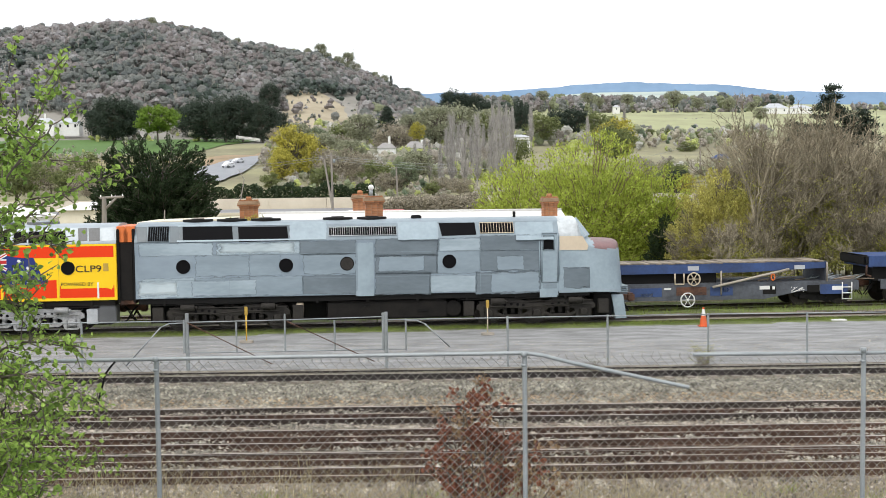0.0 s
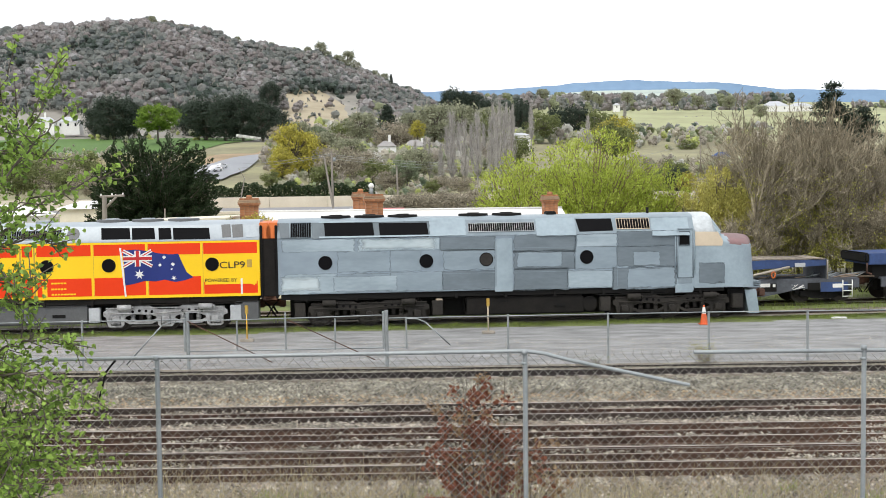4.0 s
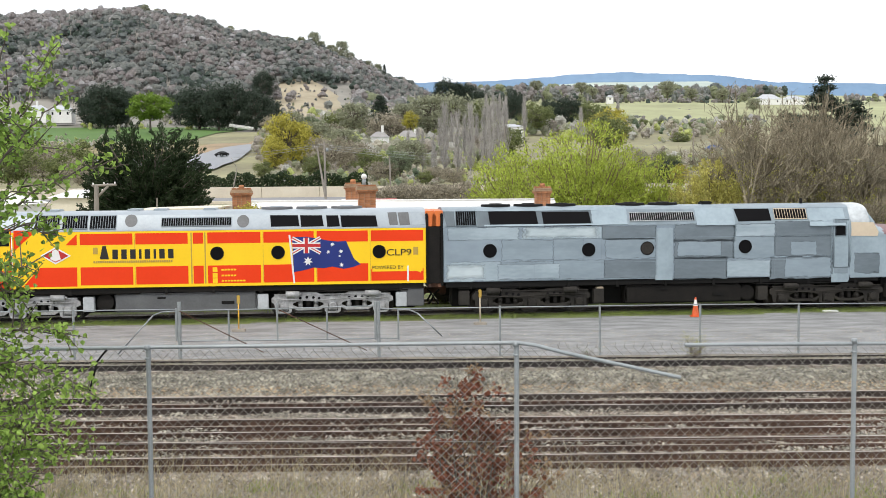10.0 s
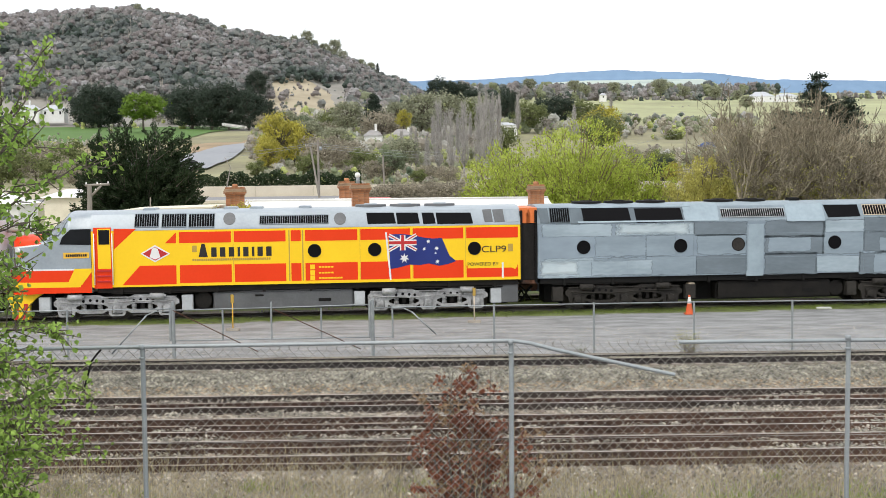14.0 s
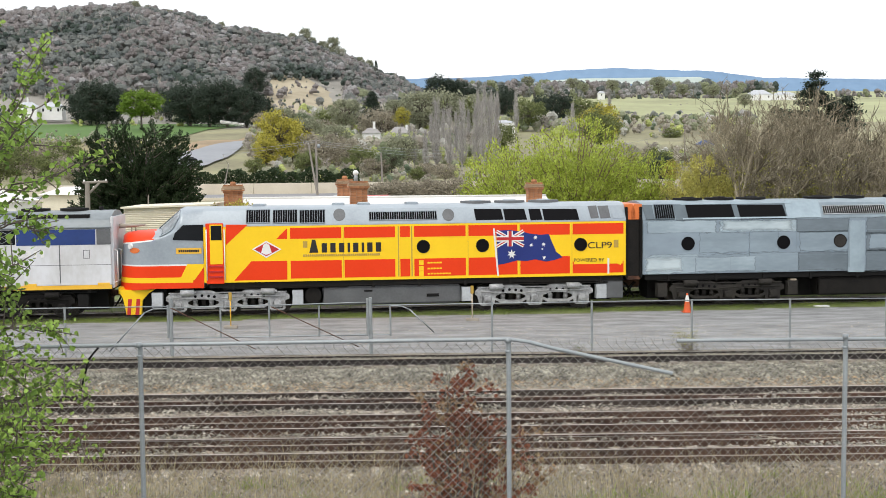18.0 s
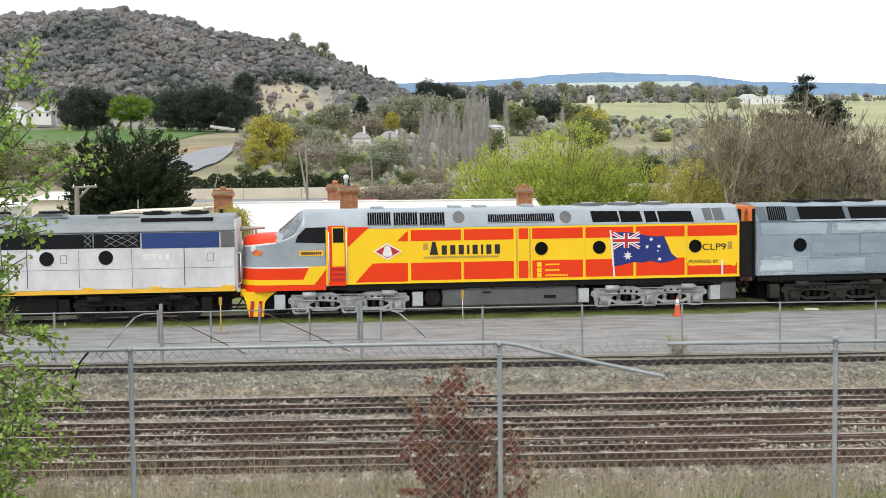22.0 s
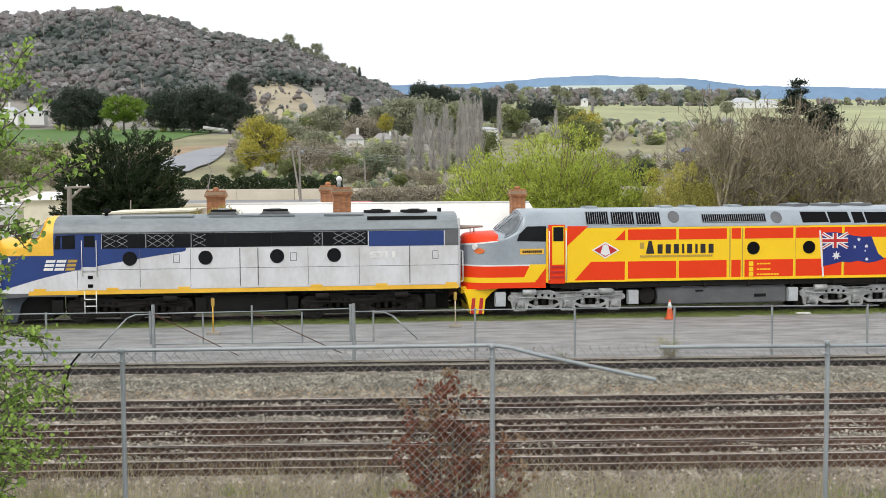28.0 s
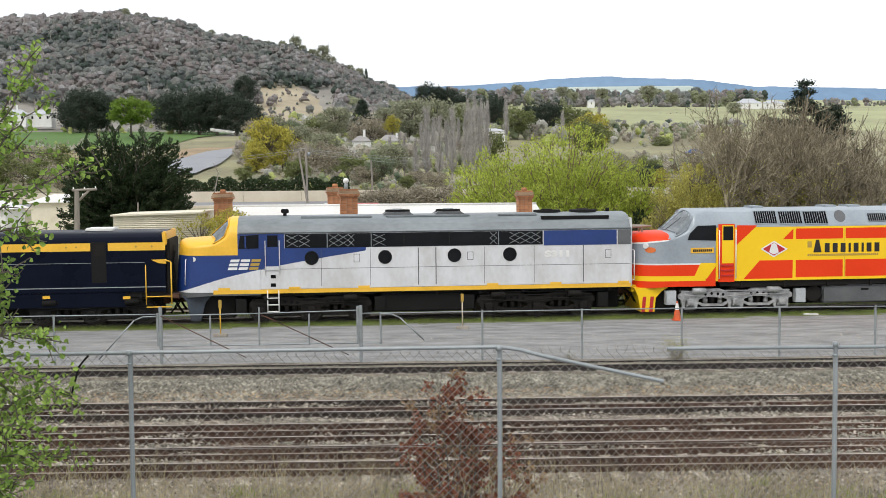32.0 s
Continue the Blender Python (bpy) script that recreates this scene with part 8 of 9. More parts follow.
def station():
    h = thing("station_building", "long low building with white hipped sheet roof", "building")
    x0, x1 = (-9.759, 58.000, 3.611)[0], (6.619, 58.000, 3.394)[0]
    zr, ze = (-2.386, 60.500, 4.134)[2], 2.15
    yr, yf, yb = 60.6, 56.2, 65
    bm = B()
    v = [bm.verts.new(p) for p in ((x0 - 0.3, yf, ze), (x1 + 0.3, yf, ze), (x1 + 0.3, yb, ze), (x0 - 0.3, yb, ze), (x0 + 0.35, yr, zr), (x1 - 0.6, yr, zr - 0.02))]
    for q in ((0, 1, 5, 4), (2, 3, 4, 5), (3, 0, 4), (1, 2, 5), (0, 3, 2, 1)):
        bm.faces.new([v[i] for i in q])
    r = part("roof", bm, M_roofw, h, "white painted sheet roof")
    bm = B()
    box(bm, x0, x1, yf + 0.4, yb - 0.4, -0.3, ze + 0.02)
    part("wall", bm, M_creamw, h, "cream weatherboard wall")
    g = B()
    cyl(g, (x0 - 0.32, yf - 0.05, ze), (x1 + 0.32, yf - 0.05, ze), 0.06, 0.06, 8)
    part("gutter", g, M_white, h)
    cp = B()
    cyl(cp, (x0 + 0.35, yr, zr + 0.02), (x1 - 0.6, yr, zr), 0.06, 0.06, 8)
    part("ridge_cap", cp, M_roofw, h)
    # cream lean-to on the left
    l = thing("lean_to", "cream corrugated lean-to beside the white roof", "building")
    xa = (-14.443, 57.000, 3.710)[0]
    bm = B()
    prism(bm, [(xa, -0.3), (x0 - 0.6, -0.3), (x0 - 0.6, 3.9), (xa, 3.8)], 57.0, 61)
    part("wall", bm, M_creamw, l)
    bm = B()
    for i in range(16):
        z = 2.4 + i * 0.09
        cyl(bm, (xa, 56.985, z), (x0 - 0.6, 56.985, z), 0.03, 0.03, 6)
    tagged(part("corrugation", bm, M_creamw, l), kind="stuff")
    bm = B()
    prism(bm, [(xa - 0.1, 3.81), (x0 - 0.5, 3.91), (x0 - 0.5, 3.99), (xa - 0.1, 3.89)], 56.8, 61.2)
    part("roof", bm, M_creamw, l)


station()
BRICK_ME = {}
M_tanbrick = shade("tan_brick", (0.42, 0.30, 0.20), 0.9, 0, (0.27, 0.18, 0.11), 3, 22, 0.7, 0.3)


def chimney(px, py_top, py_base, wpx, d, pot=False, seed=0):
    """A brick stack with corbelled head, course by course."""
    s = d / 2115
    x = spot(px, py_top, d).x
    zt = spot(px, py_top, d).z
    zb = spot(px, py_base, d).z - 0.35
    w = wpx * s
    c = thing("chimney", "orange brick chimney with corbelled head above the white roof", "chimney", pose(x, d, 0, 0, 0, 8), "station chimneys")
    bm = B()
    sw = w * 0.39
    box(bm, -sw, sw, -sw * 0.9, sw * 0.9, zb, zt - 0.06)
    part("core", bm, M_mortar, c)
    ch = 0.082
    n = int((zt - zb) / ch)
    for j in range(n):
        z = zb + j * ch
        top = n - j
        gr = 1.0 if top > 5 else (1.10, 1.24, 1.24, 1.16, 1.05)[5 - top]
        ww, dd = sw * 1.03 * gr, sw * 0.93 * gr
        if top in (2, 3):
            b = B()
            box(b, -ww, ww, -dd, dd, z, z + ch - 0.006, 0, 0.01)
            part("corbel", b, M_tanbrick, c)
            continue
        m = max(3, int(2 * ww / 0.22))
        for i in range(m):
            bw = 2 * ww / m
            key = round(bw, 3), round(dd, 3)
            if key not in BRICK_ME:
                b = B()
                box(b, -bw / 2 + 0.005, bw / 2 - 0.005, -dd, -dd + 0.1, 0, ch - 0.010)
                BRICK_ME[key] = mesh_of(b, "brick", M_brick)
            o = new("brick", BRICK_ME[key])
            o.parent = c
            o.location = (-ww + (i + 0.5) * bw + (0.04 if j % 2 else -0.0) * 0, random.uniform(-0.004, 0.004), z)
        for xs in (-ww, ww - 0.02):
            b = B()
            box(b, xs, xs + 0.02, -dd + 0.1, dd, z, z + ch - 0.01)
            part("side_brick", b, M_brick, c)
    if pot:
        b = B()
        cyl(b, (-0.12, 0, zt - 0.1), (-0.12, 0, zt + 0.30), 0.10, 0.09, 12)
        part("flue_pipe", b, M_galv, c)
        b = B()
        bmesh.ops.create_uvsphere(b, u_segments=16, v_segments=10, radius=0.14, matrix=Matrix.Translation((-0.12, 0, zt + 0.36)))
        part("round_cowl", b, M_white, c, "white round flue cowl", smooth=60)
    else:
        b = B()
        cyl(b, (0, 0, zt - 0.05), (0, 0, zt + 0.12), 0.16, 0.12, 12)
        part("flue_pot", b, M_brick, c)
    return c


chimney(440, 352, 390, 40, 59)
chimney(637, 341, 378, 32, 62)
chimney(661, 345, 384, 37, 58, True)
chimney(972, 347, 388, 30, 59)


# ---- poles and wires ----
M_polewood = shade("weathered_pole", (0.34, 0.31, 0.27), 0.9, 0, (0.20, 0.18, 0.155), 2, 20, 0.6, 0.3, stretch=(1, 1, 0.2))


def pole(foot, top, r, label, arms=(), lamp=None, tank=None):
    t = thing("utility_pole", label, "pole", group="poles")
    r *= 1.5 if foot[1] > 100 else 1.0
    bm = B()
    cyl(bm, foot, top, r, r * 0.75, 10)
    part("shaft", bm, M_polewood, t, smooth=40)
    for a, b in arms:
        bm = B()
        tube(bm, [a, b], r * 0.45, 6)
        part("crossarm", bm, M_polewood, t)
        for u in (0.05, 0.5, 0.95):
            q = Vector(a).lerp(Vector(b), u)
            bm = B()
            cyl(bm, q, q + Vector((0, 0, 0.16)), 0.045, 0.03, 8)
            part("insulator", bm, M_white, t)
    if tank:
        bm = B()
        cyl(bm, tank, tank + Vector((0, 0, 0.65)), 0.24, 0.24, 14)
        part("transformer", bm, M_galv, t)
    return t


p0 = pole(afar(593,376,116) - Vector((0, 0, 2)), afar(573,281,116), 0.13, "leaning timber pole with raised street lamp arm", [(afar(573,281,116), afar(564,280,116))])
p1 = pole(afar(589,376,117) - Vector((0, 0, 2)), afar(586,270,117), 0.14, "timber pole with transformer and crossarm", [(afar(580,276,117), afar(594,275,117))], tank=afar(591,288,117))
pole(afar(704,356,125) - Vector((0, 0, 1)), afar(701,296,125), 0.12, "short timber pole by the road wall")
pole(afar(1239,300,170) - Vector((0, 0, 2)), afar(1239,250,170), 0.12, "timber pole among the bushes", [(afar(1236,252,170), afar(1242,252,170))])
pole(afar(904,310,200) - Vector((0, 0, 2)), afar(904,245,200), 0.14, "timber pole beside the willow", [(afar(899,250,200), afar(909,250,200))])
pole(afar(1023,280,230), afar(1023,240,230), 0.14, "timber pole in the valley", [(afar(1019,242,230), afar(1027,242,230))])
pole(afar(881,235,380), afar(881,200,380), 0.2, "tall pole on the slope", [(afar(876,206,380), afar(886,206,380))])
pole(afar(598,250,330), afar(598,215,330), 0.18, "timber pole on the pasture")
pole(afar(184,420,64) - Vector((0, 0, 1)), afar(184,349,64), 0.16, "weathered pole with one-sided crossarm", [(afar(176,350,64), afar(219,348,64)), (afar(184,372,64), afar(205,350,64))])
pole(afar(291,430,60), afar(291,371,60), 0.04, "thin white capped post", ())
pole(afar(425,356,120), afar(432,318,120), 0.07, "curved grey street lamp column", [(afar(432,318,120), afar(422,300,120))])


def wires():
    for a, b, sag in (((afar(586,274,117)), afar(430,292,150), 0.3), (afar(586,277,117), afar(420,300,150), 0.3), (afar(594,277,117), afar(905,290,200), 0.8), (afar(594,280,117), afar(905,297,200), 0.8), (afar(594,284,117), afar(905,304,200), 0.8), (afar(1090,288,180), afar(1239,254,170), 0.3), (afar(905,250,200), afar(1023,243,230), 0.5)):
        S = []
        for k in range(16):
            u, w = k / 16, (k + 1) / 16
            p, q = a.lerp(b, u), a.lerp(b, w)
            p = p - Vector((0, 0, sag * 4 * u * (1 - u)))
            q = q - Vector((0, 0, sag * 4 * w * (1 - w)))
            S.append((*p, *q, 0.032, 0.032))
        tagged(new("overhead_wire", fast("overhead_wire", sticks(S), M_galv)), "sagging overhead wire between timber poles", "wire", "overhead wires")


wires()


# ---- road, wall, sheds, houses ----
M_wallc = shade("pale_concrete_wall", (0.66, 0.60, 0.49), 0.8, 0, (0.55, 0.49, 0.39), 0.5, 6, 0.6, 0.1)
M_roadg = shade("grey_road", (0.24, 0.24, 0.245), 0.8, 0, (0.18, 0.18, 0.185), 0.3, 4, 0.5, 0.1)
bm = B()
for k in range(20):
    x0, x1 = -102 + 10.2 * k, -91.8 + 10.2 * k - 0.08
    box(bm, x0, x1, 211, 211.5, 0.5, 2.97 + 0.001 * k)
solo("road_wall", bm, M_wallc, "long pale concrete wall along the road", "wall", "structure")
bm = B()
box(bm, -119, 102, 181, 210, 0.4, 1.12)
solo("road", bm, M_roadg, "grey sealed road behind the station", "road", "structure")
bm = B()
box(bm, -119, 102, 179.6, 181, 0.4, 1.27)
solo("kerb", bm, M_wallc, "pale concrete kerb", "kerb", "structure")


def house(px0, px1, py_eave, py_base, py_ridge, d, wallm, roofm, label, windows=3, chim=None):
    d = reach(d)
    h = thing("house", label, "house")
    a, b = spot(px0, py_base, d), spot(px1, py_base, d)
    ze, zr = spot(px0, py_eave, d).z, spot(px0, py_ridge, d).z
    z0 = a.z - 4
    dep = max(5.0, (b.x - a.x) * 0.6)
    bm = B()
    box(bm, a.x, b.x, d, d + dep, z0, ze)
    part("wall", bm, wallm, h)
    bm = B()
    o = 0.4
    v = [bm.verts.new(p) for p in ((a.x - o, d - o, ze), (b.x + o, d - o, ze), (b.x + o, d + dep + o, ze), (a.x - o, d + dep + o, ze), (a.x + (b.x - a.x) * 0.3, d + dep / 2, zr), (b.x - (b.x - a.x) * 0.3, d + dep / 2, zr))]
    for q in ((0, 1, 5, 4), (2, 3, 4, 5), (3, 0, 4), (1, 2, 5), (0, 3, 2, 1)):
        bm.faces.new([v[i] for i in q])
    part("roof", bm, roofm, h)
    for k in range(windows):
        x = a.x + (b.x - a.x) * (k + 0.5) / windows
        zc = (ze + a.z) / 2
        bm = B()
        box(bm, x - 0.6, x + 0.6, d - 0.06, d + 0.05, zc - 0.9, zc + 0.9)
        w = part("window", bm, M_pane, h)
        fb = B()
        tube(fb, [(x - 0.6, d - 0.07, zc - 0.9), (x + 0.6, d - 0.07, zc - 0.9), (x + 0.6, d - 0.07, zc + 0.9), (x - 0.6, d - 0.07, zc + 0.9), (x - 0.6, d - 0.07, zc - 0.9)], 0.05, 4)
        part("frame", fb, M_white, w)
    for c in chim or ():
        p = spot(c[0], c[1], d)
        bm = B()
        box(bm, p.x - 0.45, p.x + 0.45, d + dep * 0.4, d + dep * 0.4 + 0.9, zr - 1.8, p.z)
        part("chimney", bm, wallm, h)
    return h


M_tin = shade("grey_tin_roof", (0.34, 0.33, 0.32), 0.55, 0.2, (0.26, 0.25, 0.24), 0.6, 6, 0.6, 0.1)
M_tinl = shade("pale_tin_roof", (0.50, 0.52, 0.55), 0.5, 0.1, (0.40, 0.42, 0.45), 0.6, 6, 0.6, 0.1)
house(668, 700, 262, 292, 252, 255, M_white, M_tin, "white rendered house with tall chimney and grey roof", 2, [(688, 241)])
house(715, 752, 262, 288, 250, 262, M_white, M_tin, "white gabled house among leafless trees", 2, [(746, 247)])
house(896, 938, 243, 262, 238, 300, M_white, M_tinl, "small white house among poplars", 3)
house(58, 95, 217, 228, 208, 420, M_white, M_tinl, "white farmhouse with pale roof", 3, [(76, 200)])
house(100, 140, 217, 228, 208, 425, M_white, M_tinl, "white farmhouse wing with pale roof", 3)
house(1262, 1296, 281, 290, 273, 260, M_creamw, M_wblue, "low house with blue-grey roof", 2)
house(1352, 1395, 192, 200, 183, 900, M_white, M_tinl, "distant pale shed on the rise", 3)
house(1398, 1438, 192, 199, 186, 910, M_white, M_tinl, "distant pale shed on the rise", 3)
house(1085, 1097, 190, 196, 186, 950, M_white, M_tinl, "distant white farm shed", 1)
# sheds and parked white vans left of the cypress
house(105, 190, 372, 400, 358, 92, M_creamw, M_roofw, "pale shed roof behind the pole", 0)
house(-60, 60, 385, 410, 366, 84, M_white, M_roofw, "white shed roof seen through leaves", 0)
bm = B()
box(bm, afar(640,377,75).x, afar(716,377,75).x, 75, 77, -0.3, afar(680,372,75).z, 0, 0.1)
solo("red_van", bm, M_redv, "red vehicle roof behind the chimneys", "van")
bm = B()
prism(bm, [(afar(600,380,70).x, 3.0), (afar(650,380,70).x, 3.0), (afar(640,372,70).x, afar(625,374,70).z), (afar(612,372,70).x, afar(625,374,70).z)], 70, 73)
solo("white_awning", bm, M_white, "small white awning roof behind the chimney", "awning")

# ---- country road on the left, cutting, fields ----
M_cut = shade("orange_cutting", (0.36, 0.26, 0.155), 0.95, 0, (0.20, 0.15, 0.085), 0.06, 0.6, 0.8, 0.2)
M_hwy = shade("pale_highway", (0.27, 0.285, 0.305), 0.7, 0, (0.21, 0.22, 0.24), 0.06, 0.6, 0.6, 0.05)
M_green = shade("green_crop", (0.085, 0.175, 0.03), 0.9, 0, (0.065, 0.13, 0.022), 0.04, 0.5, 0.7, 0.1)
M_tan = shade("dry_hill_pasture", (0.42, 0.365, 0.26), 0.95, 0, (0.31, 0.265, 0.18), 0.02, 0.15, 0.8, 0.1)
M_pale = shade("pale_green_pasture", (0.36, 0.38, 0.20), 0.95, 0, (0.25, 0.255, 0.14), 0.01, 0.1, 0.8, 0.1)


def sheet(name, rows, mat, label, lift=0.25):
    """A field or road laid over the ground: rows of edge places, left and right."""
    bm = B()
    prev = None
    fine = []
    ext = [rows[0]] + list(rows) + [rows[-1]]
    for i in range(1, len(ext) - 2):
        for k in range(6):
            t = k / 6
            w = (-0.5 * t + t * t - 0.5 * t ** 3, 1 - 2.5 * t * t + 1.5 * t ** 3, 0.5 * t + 2 * t * t - 1.5 * t ** 3, -0.5 * t * t + 0.5 * t ** 3)
            fine.append(tuple(sum((ext[i - 1 + j][side] * w[j] for j in range(4)), Vector()) for side in (0, 1)))
    for a, b in fine + [rows[-1]]:
        cur = []
        for k in range(17):
            p = a.lerp(b, k / 16)
            cur.append(bm.verts.new((p.x, p.y, ground_z(p.x, p.y) + lift if lift else p.z)))
        if prev:
            for k in range(16):
                bm.faces.new((prev[k], prev[k + 1], cur[k + 1], cur[k]))
        prev = cur
    return solo(name, bm, mat, label, name.replace("_", " "), "structure", smooth=60)


sheet("highway", [(onto(40, 314), onto(40, 307)), (onto(180, 315), onto(180, 306)), (onto(300, 322), onto(300, 305)), (onto(380, 325), onto(365, 297)), (onto(409, 316), onto(390, 290)), (onto(433, 306), onto(413, 284)), (onto(453, 291), onto(440, 280)), (onto(461, 282), onto(456, 278))], M_hwy, "pale highway curving down the valley side", 0.5)
sheet("cutting", [(onto(362, 299), onto(464, 278)), (onto(362, 283), onto(468, 267))], M_cut, "bare orange earth cutting above the highway", 0.3)
sheet("crop_field", [(afar(-40,268,300), afar(300,258,300)), (afar(-40,240,410), afar(470,240,410))], M_green, "bright green crop field below the pines", 0.3)
sheet("rough_field", [(afar(-40,330,180), afar(380,300,190)), (afar(-40,268,299), afar(380,257,299))], shade("weedy_field", (0.27, 0.225, 0.11), 0.95, 0, (0.13, 0.125, 0.05), 0.08, 0.7, 1.0, 0.1), "weedy ochre field below the crop", 0.12)
sheet("paddock", [(afar(495,250,395), afar(675,248,395)), (afar(497,226,440), afar(672,224,440))], shade("green_paddock", (0.20, 0.27, 0.08), 0.95, 0, (0.13, 0.17, 0.055), 0.05, 0.5, 0.7, 0.1), "green paddock below the dry clearing", 0.3)
sheet("hill_clearing", [(afar(492,240,470), afar(690,240,470)), (afar(498,222,520), afar(670,220,520)), (afar(500,200,590), afar(650,200,590)), (afar(502,176,660), afar(600,178,660)), (afar(508,164,700), afar(560,166,700))], M_tan, "dry grass clearing on the hillside")
sheet("far_pasture", [(afar(1090,330,200), afar(1700,318,200)), (afar(1100,258,380), afar(1720,252,380)), (afar(1090,232,560), afar(1750,228,560)), (afar(820,205,900), afar(1800,200,900)), (afar(690,184,1600), afar(1850,186,1600))], M_pale, "pale green pastures rising to the ridge", None)
# Haze over these fields is mixed into their pale blue-green.
sheet("ridge_foot_field", [(afar(960, 174, 2300), afar(1300, 174, 2300)), (afar(1000, 168, 2700), afar(1285, 166, 2700)), (afar(1060, 164, 3000), afar(1265, 161, 3000))], shade("hazy_pale_field", (0.42, 0.48, 0.42), 0.95, 0, (0.26, 0.33, 0.33), 0.006, 0.03, 0.8, 0.0), "pale fields at the foot of the far ridge", None)
S = []
for k in range(24):
    p = afar(418 + k * 1.8, 243 + k * 0.25, 330)
    S.append((p.x, p.y, p.z - 0.5, p.x, p.y, p.z + 0.9, 0.1, 0.1))
a, b = afar(418, 243, 330), afar(461, 249, 330)
for dz in (0.3, 0.8):
    S.append((a.x, a.y, a.z + dz, b.x, b.y, b.z + dz, 0.12, 0.12))
tagged(new("paddock_fence", fast("paddock_fence", sticks(S, 4), M_white)), "white post-and-rail paddock fence", "fence")

# near road on which the cars pass
bm = B()
box(bm, -640, 640, 3.6, 9.0, 2.2, 2.386)
solo("near_road", bm, M_roadg, "grey sealed road before the fence", "road", "structure")

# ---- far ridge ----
# The blue is distance haze put into the ridge's colour.
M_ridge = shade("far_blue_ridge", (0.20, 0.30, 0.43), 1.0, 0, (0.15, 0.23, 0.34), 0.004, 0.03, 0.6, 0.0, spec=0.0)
vs, fs = [], []
n = 160
for k in range(n + 1):
    px = 500 + 1500 * k / n
    y = 166 - 20 * math.exp(-((px - 1120) / 190) ** 2) - 6 * math.exp(-((px - 1290) / 60) ** 2) - 3 * math.exp(-((px - 1500) / 120) ** 2)
    y += 1.6 * noise.noise(Vector((px * 0.03, 0, 0))) + 0.9 * noise.noise(Vector((px * 0.2, 3, 0)))
    vs += [afar(px, 262, 4000), afar(px, y, 4300)]
    if k:
        fs.append((2 * k - 2, 2 * k, 2 * k + 1, 2 * k - 1))
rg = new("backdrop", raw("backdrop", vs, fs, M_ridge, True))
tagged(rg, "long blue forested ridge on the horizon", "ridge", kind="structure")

# ---- flat wagons standing on the next track ----
SIDING = CENTRE + 4.2


def two_axle_bogie(w, xc, mat):
    b = new("wagon_bogie")
    b.parent = w
    b.matrix_basis = pose(xc, 0, 0)
    for s in (-1, 1):
        bm = B()
        prism(bm, [(-1.25, 0.62), (-0.5, 0.72), (0.5, 0.72), (1.25, 0.62), (1.25, 0.44), (0.85, 0.40), (0.45, 0.24), (-0.45, 0.24), (-0.85, 0.40), (-1.25, 0.44)], s * 1.02, s * 1.14)
        part("side_frame", bm, mat, b)
        for x in (-0.9, 0.9):
            bm = B()
            box(bm, x - 0.16, x + 0.16, min(s * 1.0, s * 1.2), max(s * 1.0, s * 1.2), 0.33, 0.60, 0, 0.03)
            part("axle_box", bm, mat, b)
        for x in (-0.16, 0.16):
            bm = B()
            for k in range(5):
                cyl(bm, (x, s * 1.08, 0.30 + k * 0.05), (x, s * 1.08, 0.325 + k * 0.05), 0.09, seg=10)
            part("spring", bm, mat, b)
    for x in (-0.9, 0.9):
        bm = B()
        for s in (-1, 1):
            cyl(bm, (x, s * 0.70, 0.46), (x, s * 0.84, 0.46), 0.46, 0.44, 24)
        cyl(bm, (x, -0.9, 0.46), (x, 0.9, 0.46), 0.08, 0.08, 8)
        part("wheelset", bm, M_wheel, b)


def hand_wheel(w, x, z, r, mat):
    bm = B()
    n = 20
    for k in range(n):
        a, c = k * math.tau / n, (k + 1) * math.tau / n
        cyl(bm, (x + r * math.cos(a), -1.42, z + r * math.sin(a)), (x + r * math.cos(c), -1.42, z + r * math.sin(c)), 0.028, seg=6, cap=False)
    for k in range(6):
        a = k * math.tau / 6
        cyl(bm, (x, -1.42, z), (x + r * math.cos(a), -1.42, z + r * math.sin(a)), 0.018, seg=5)
    cyl(bm, (x, -1.46, z), (x, -1.25, z), 0.05, 0.05, 8)
    part("hand_wheel", bm, mat, w, "white spoked brake hand wheel")


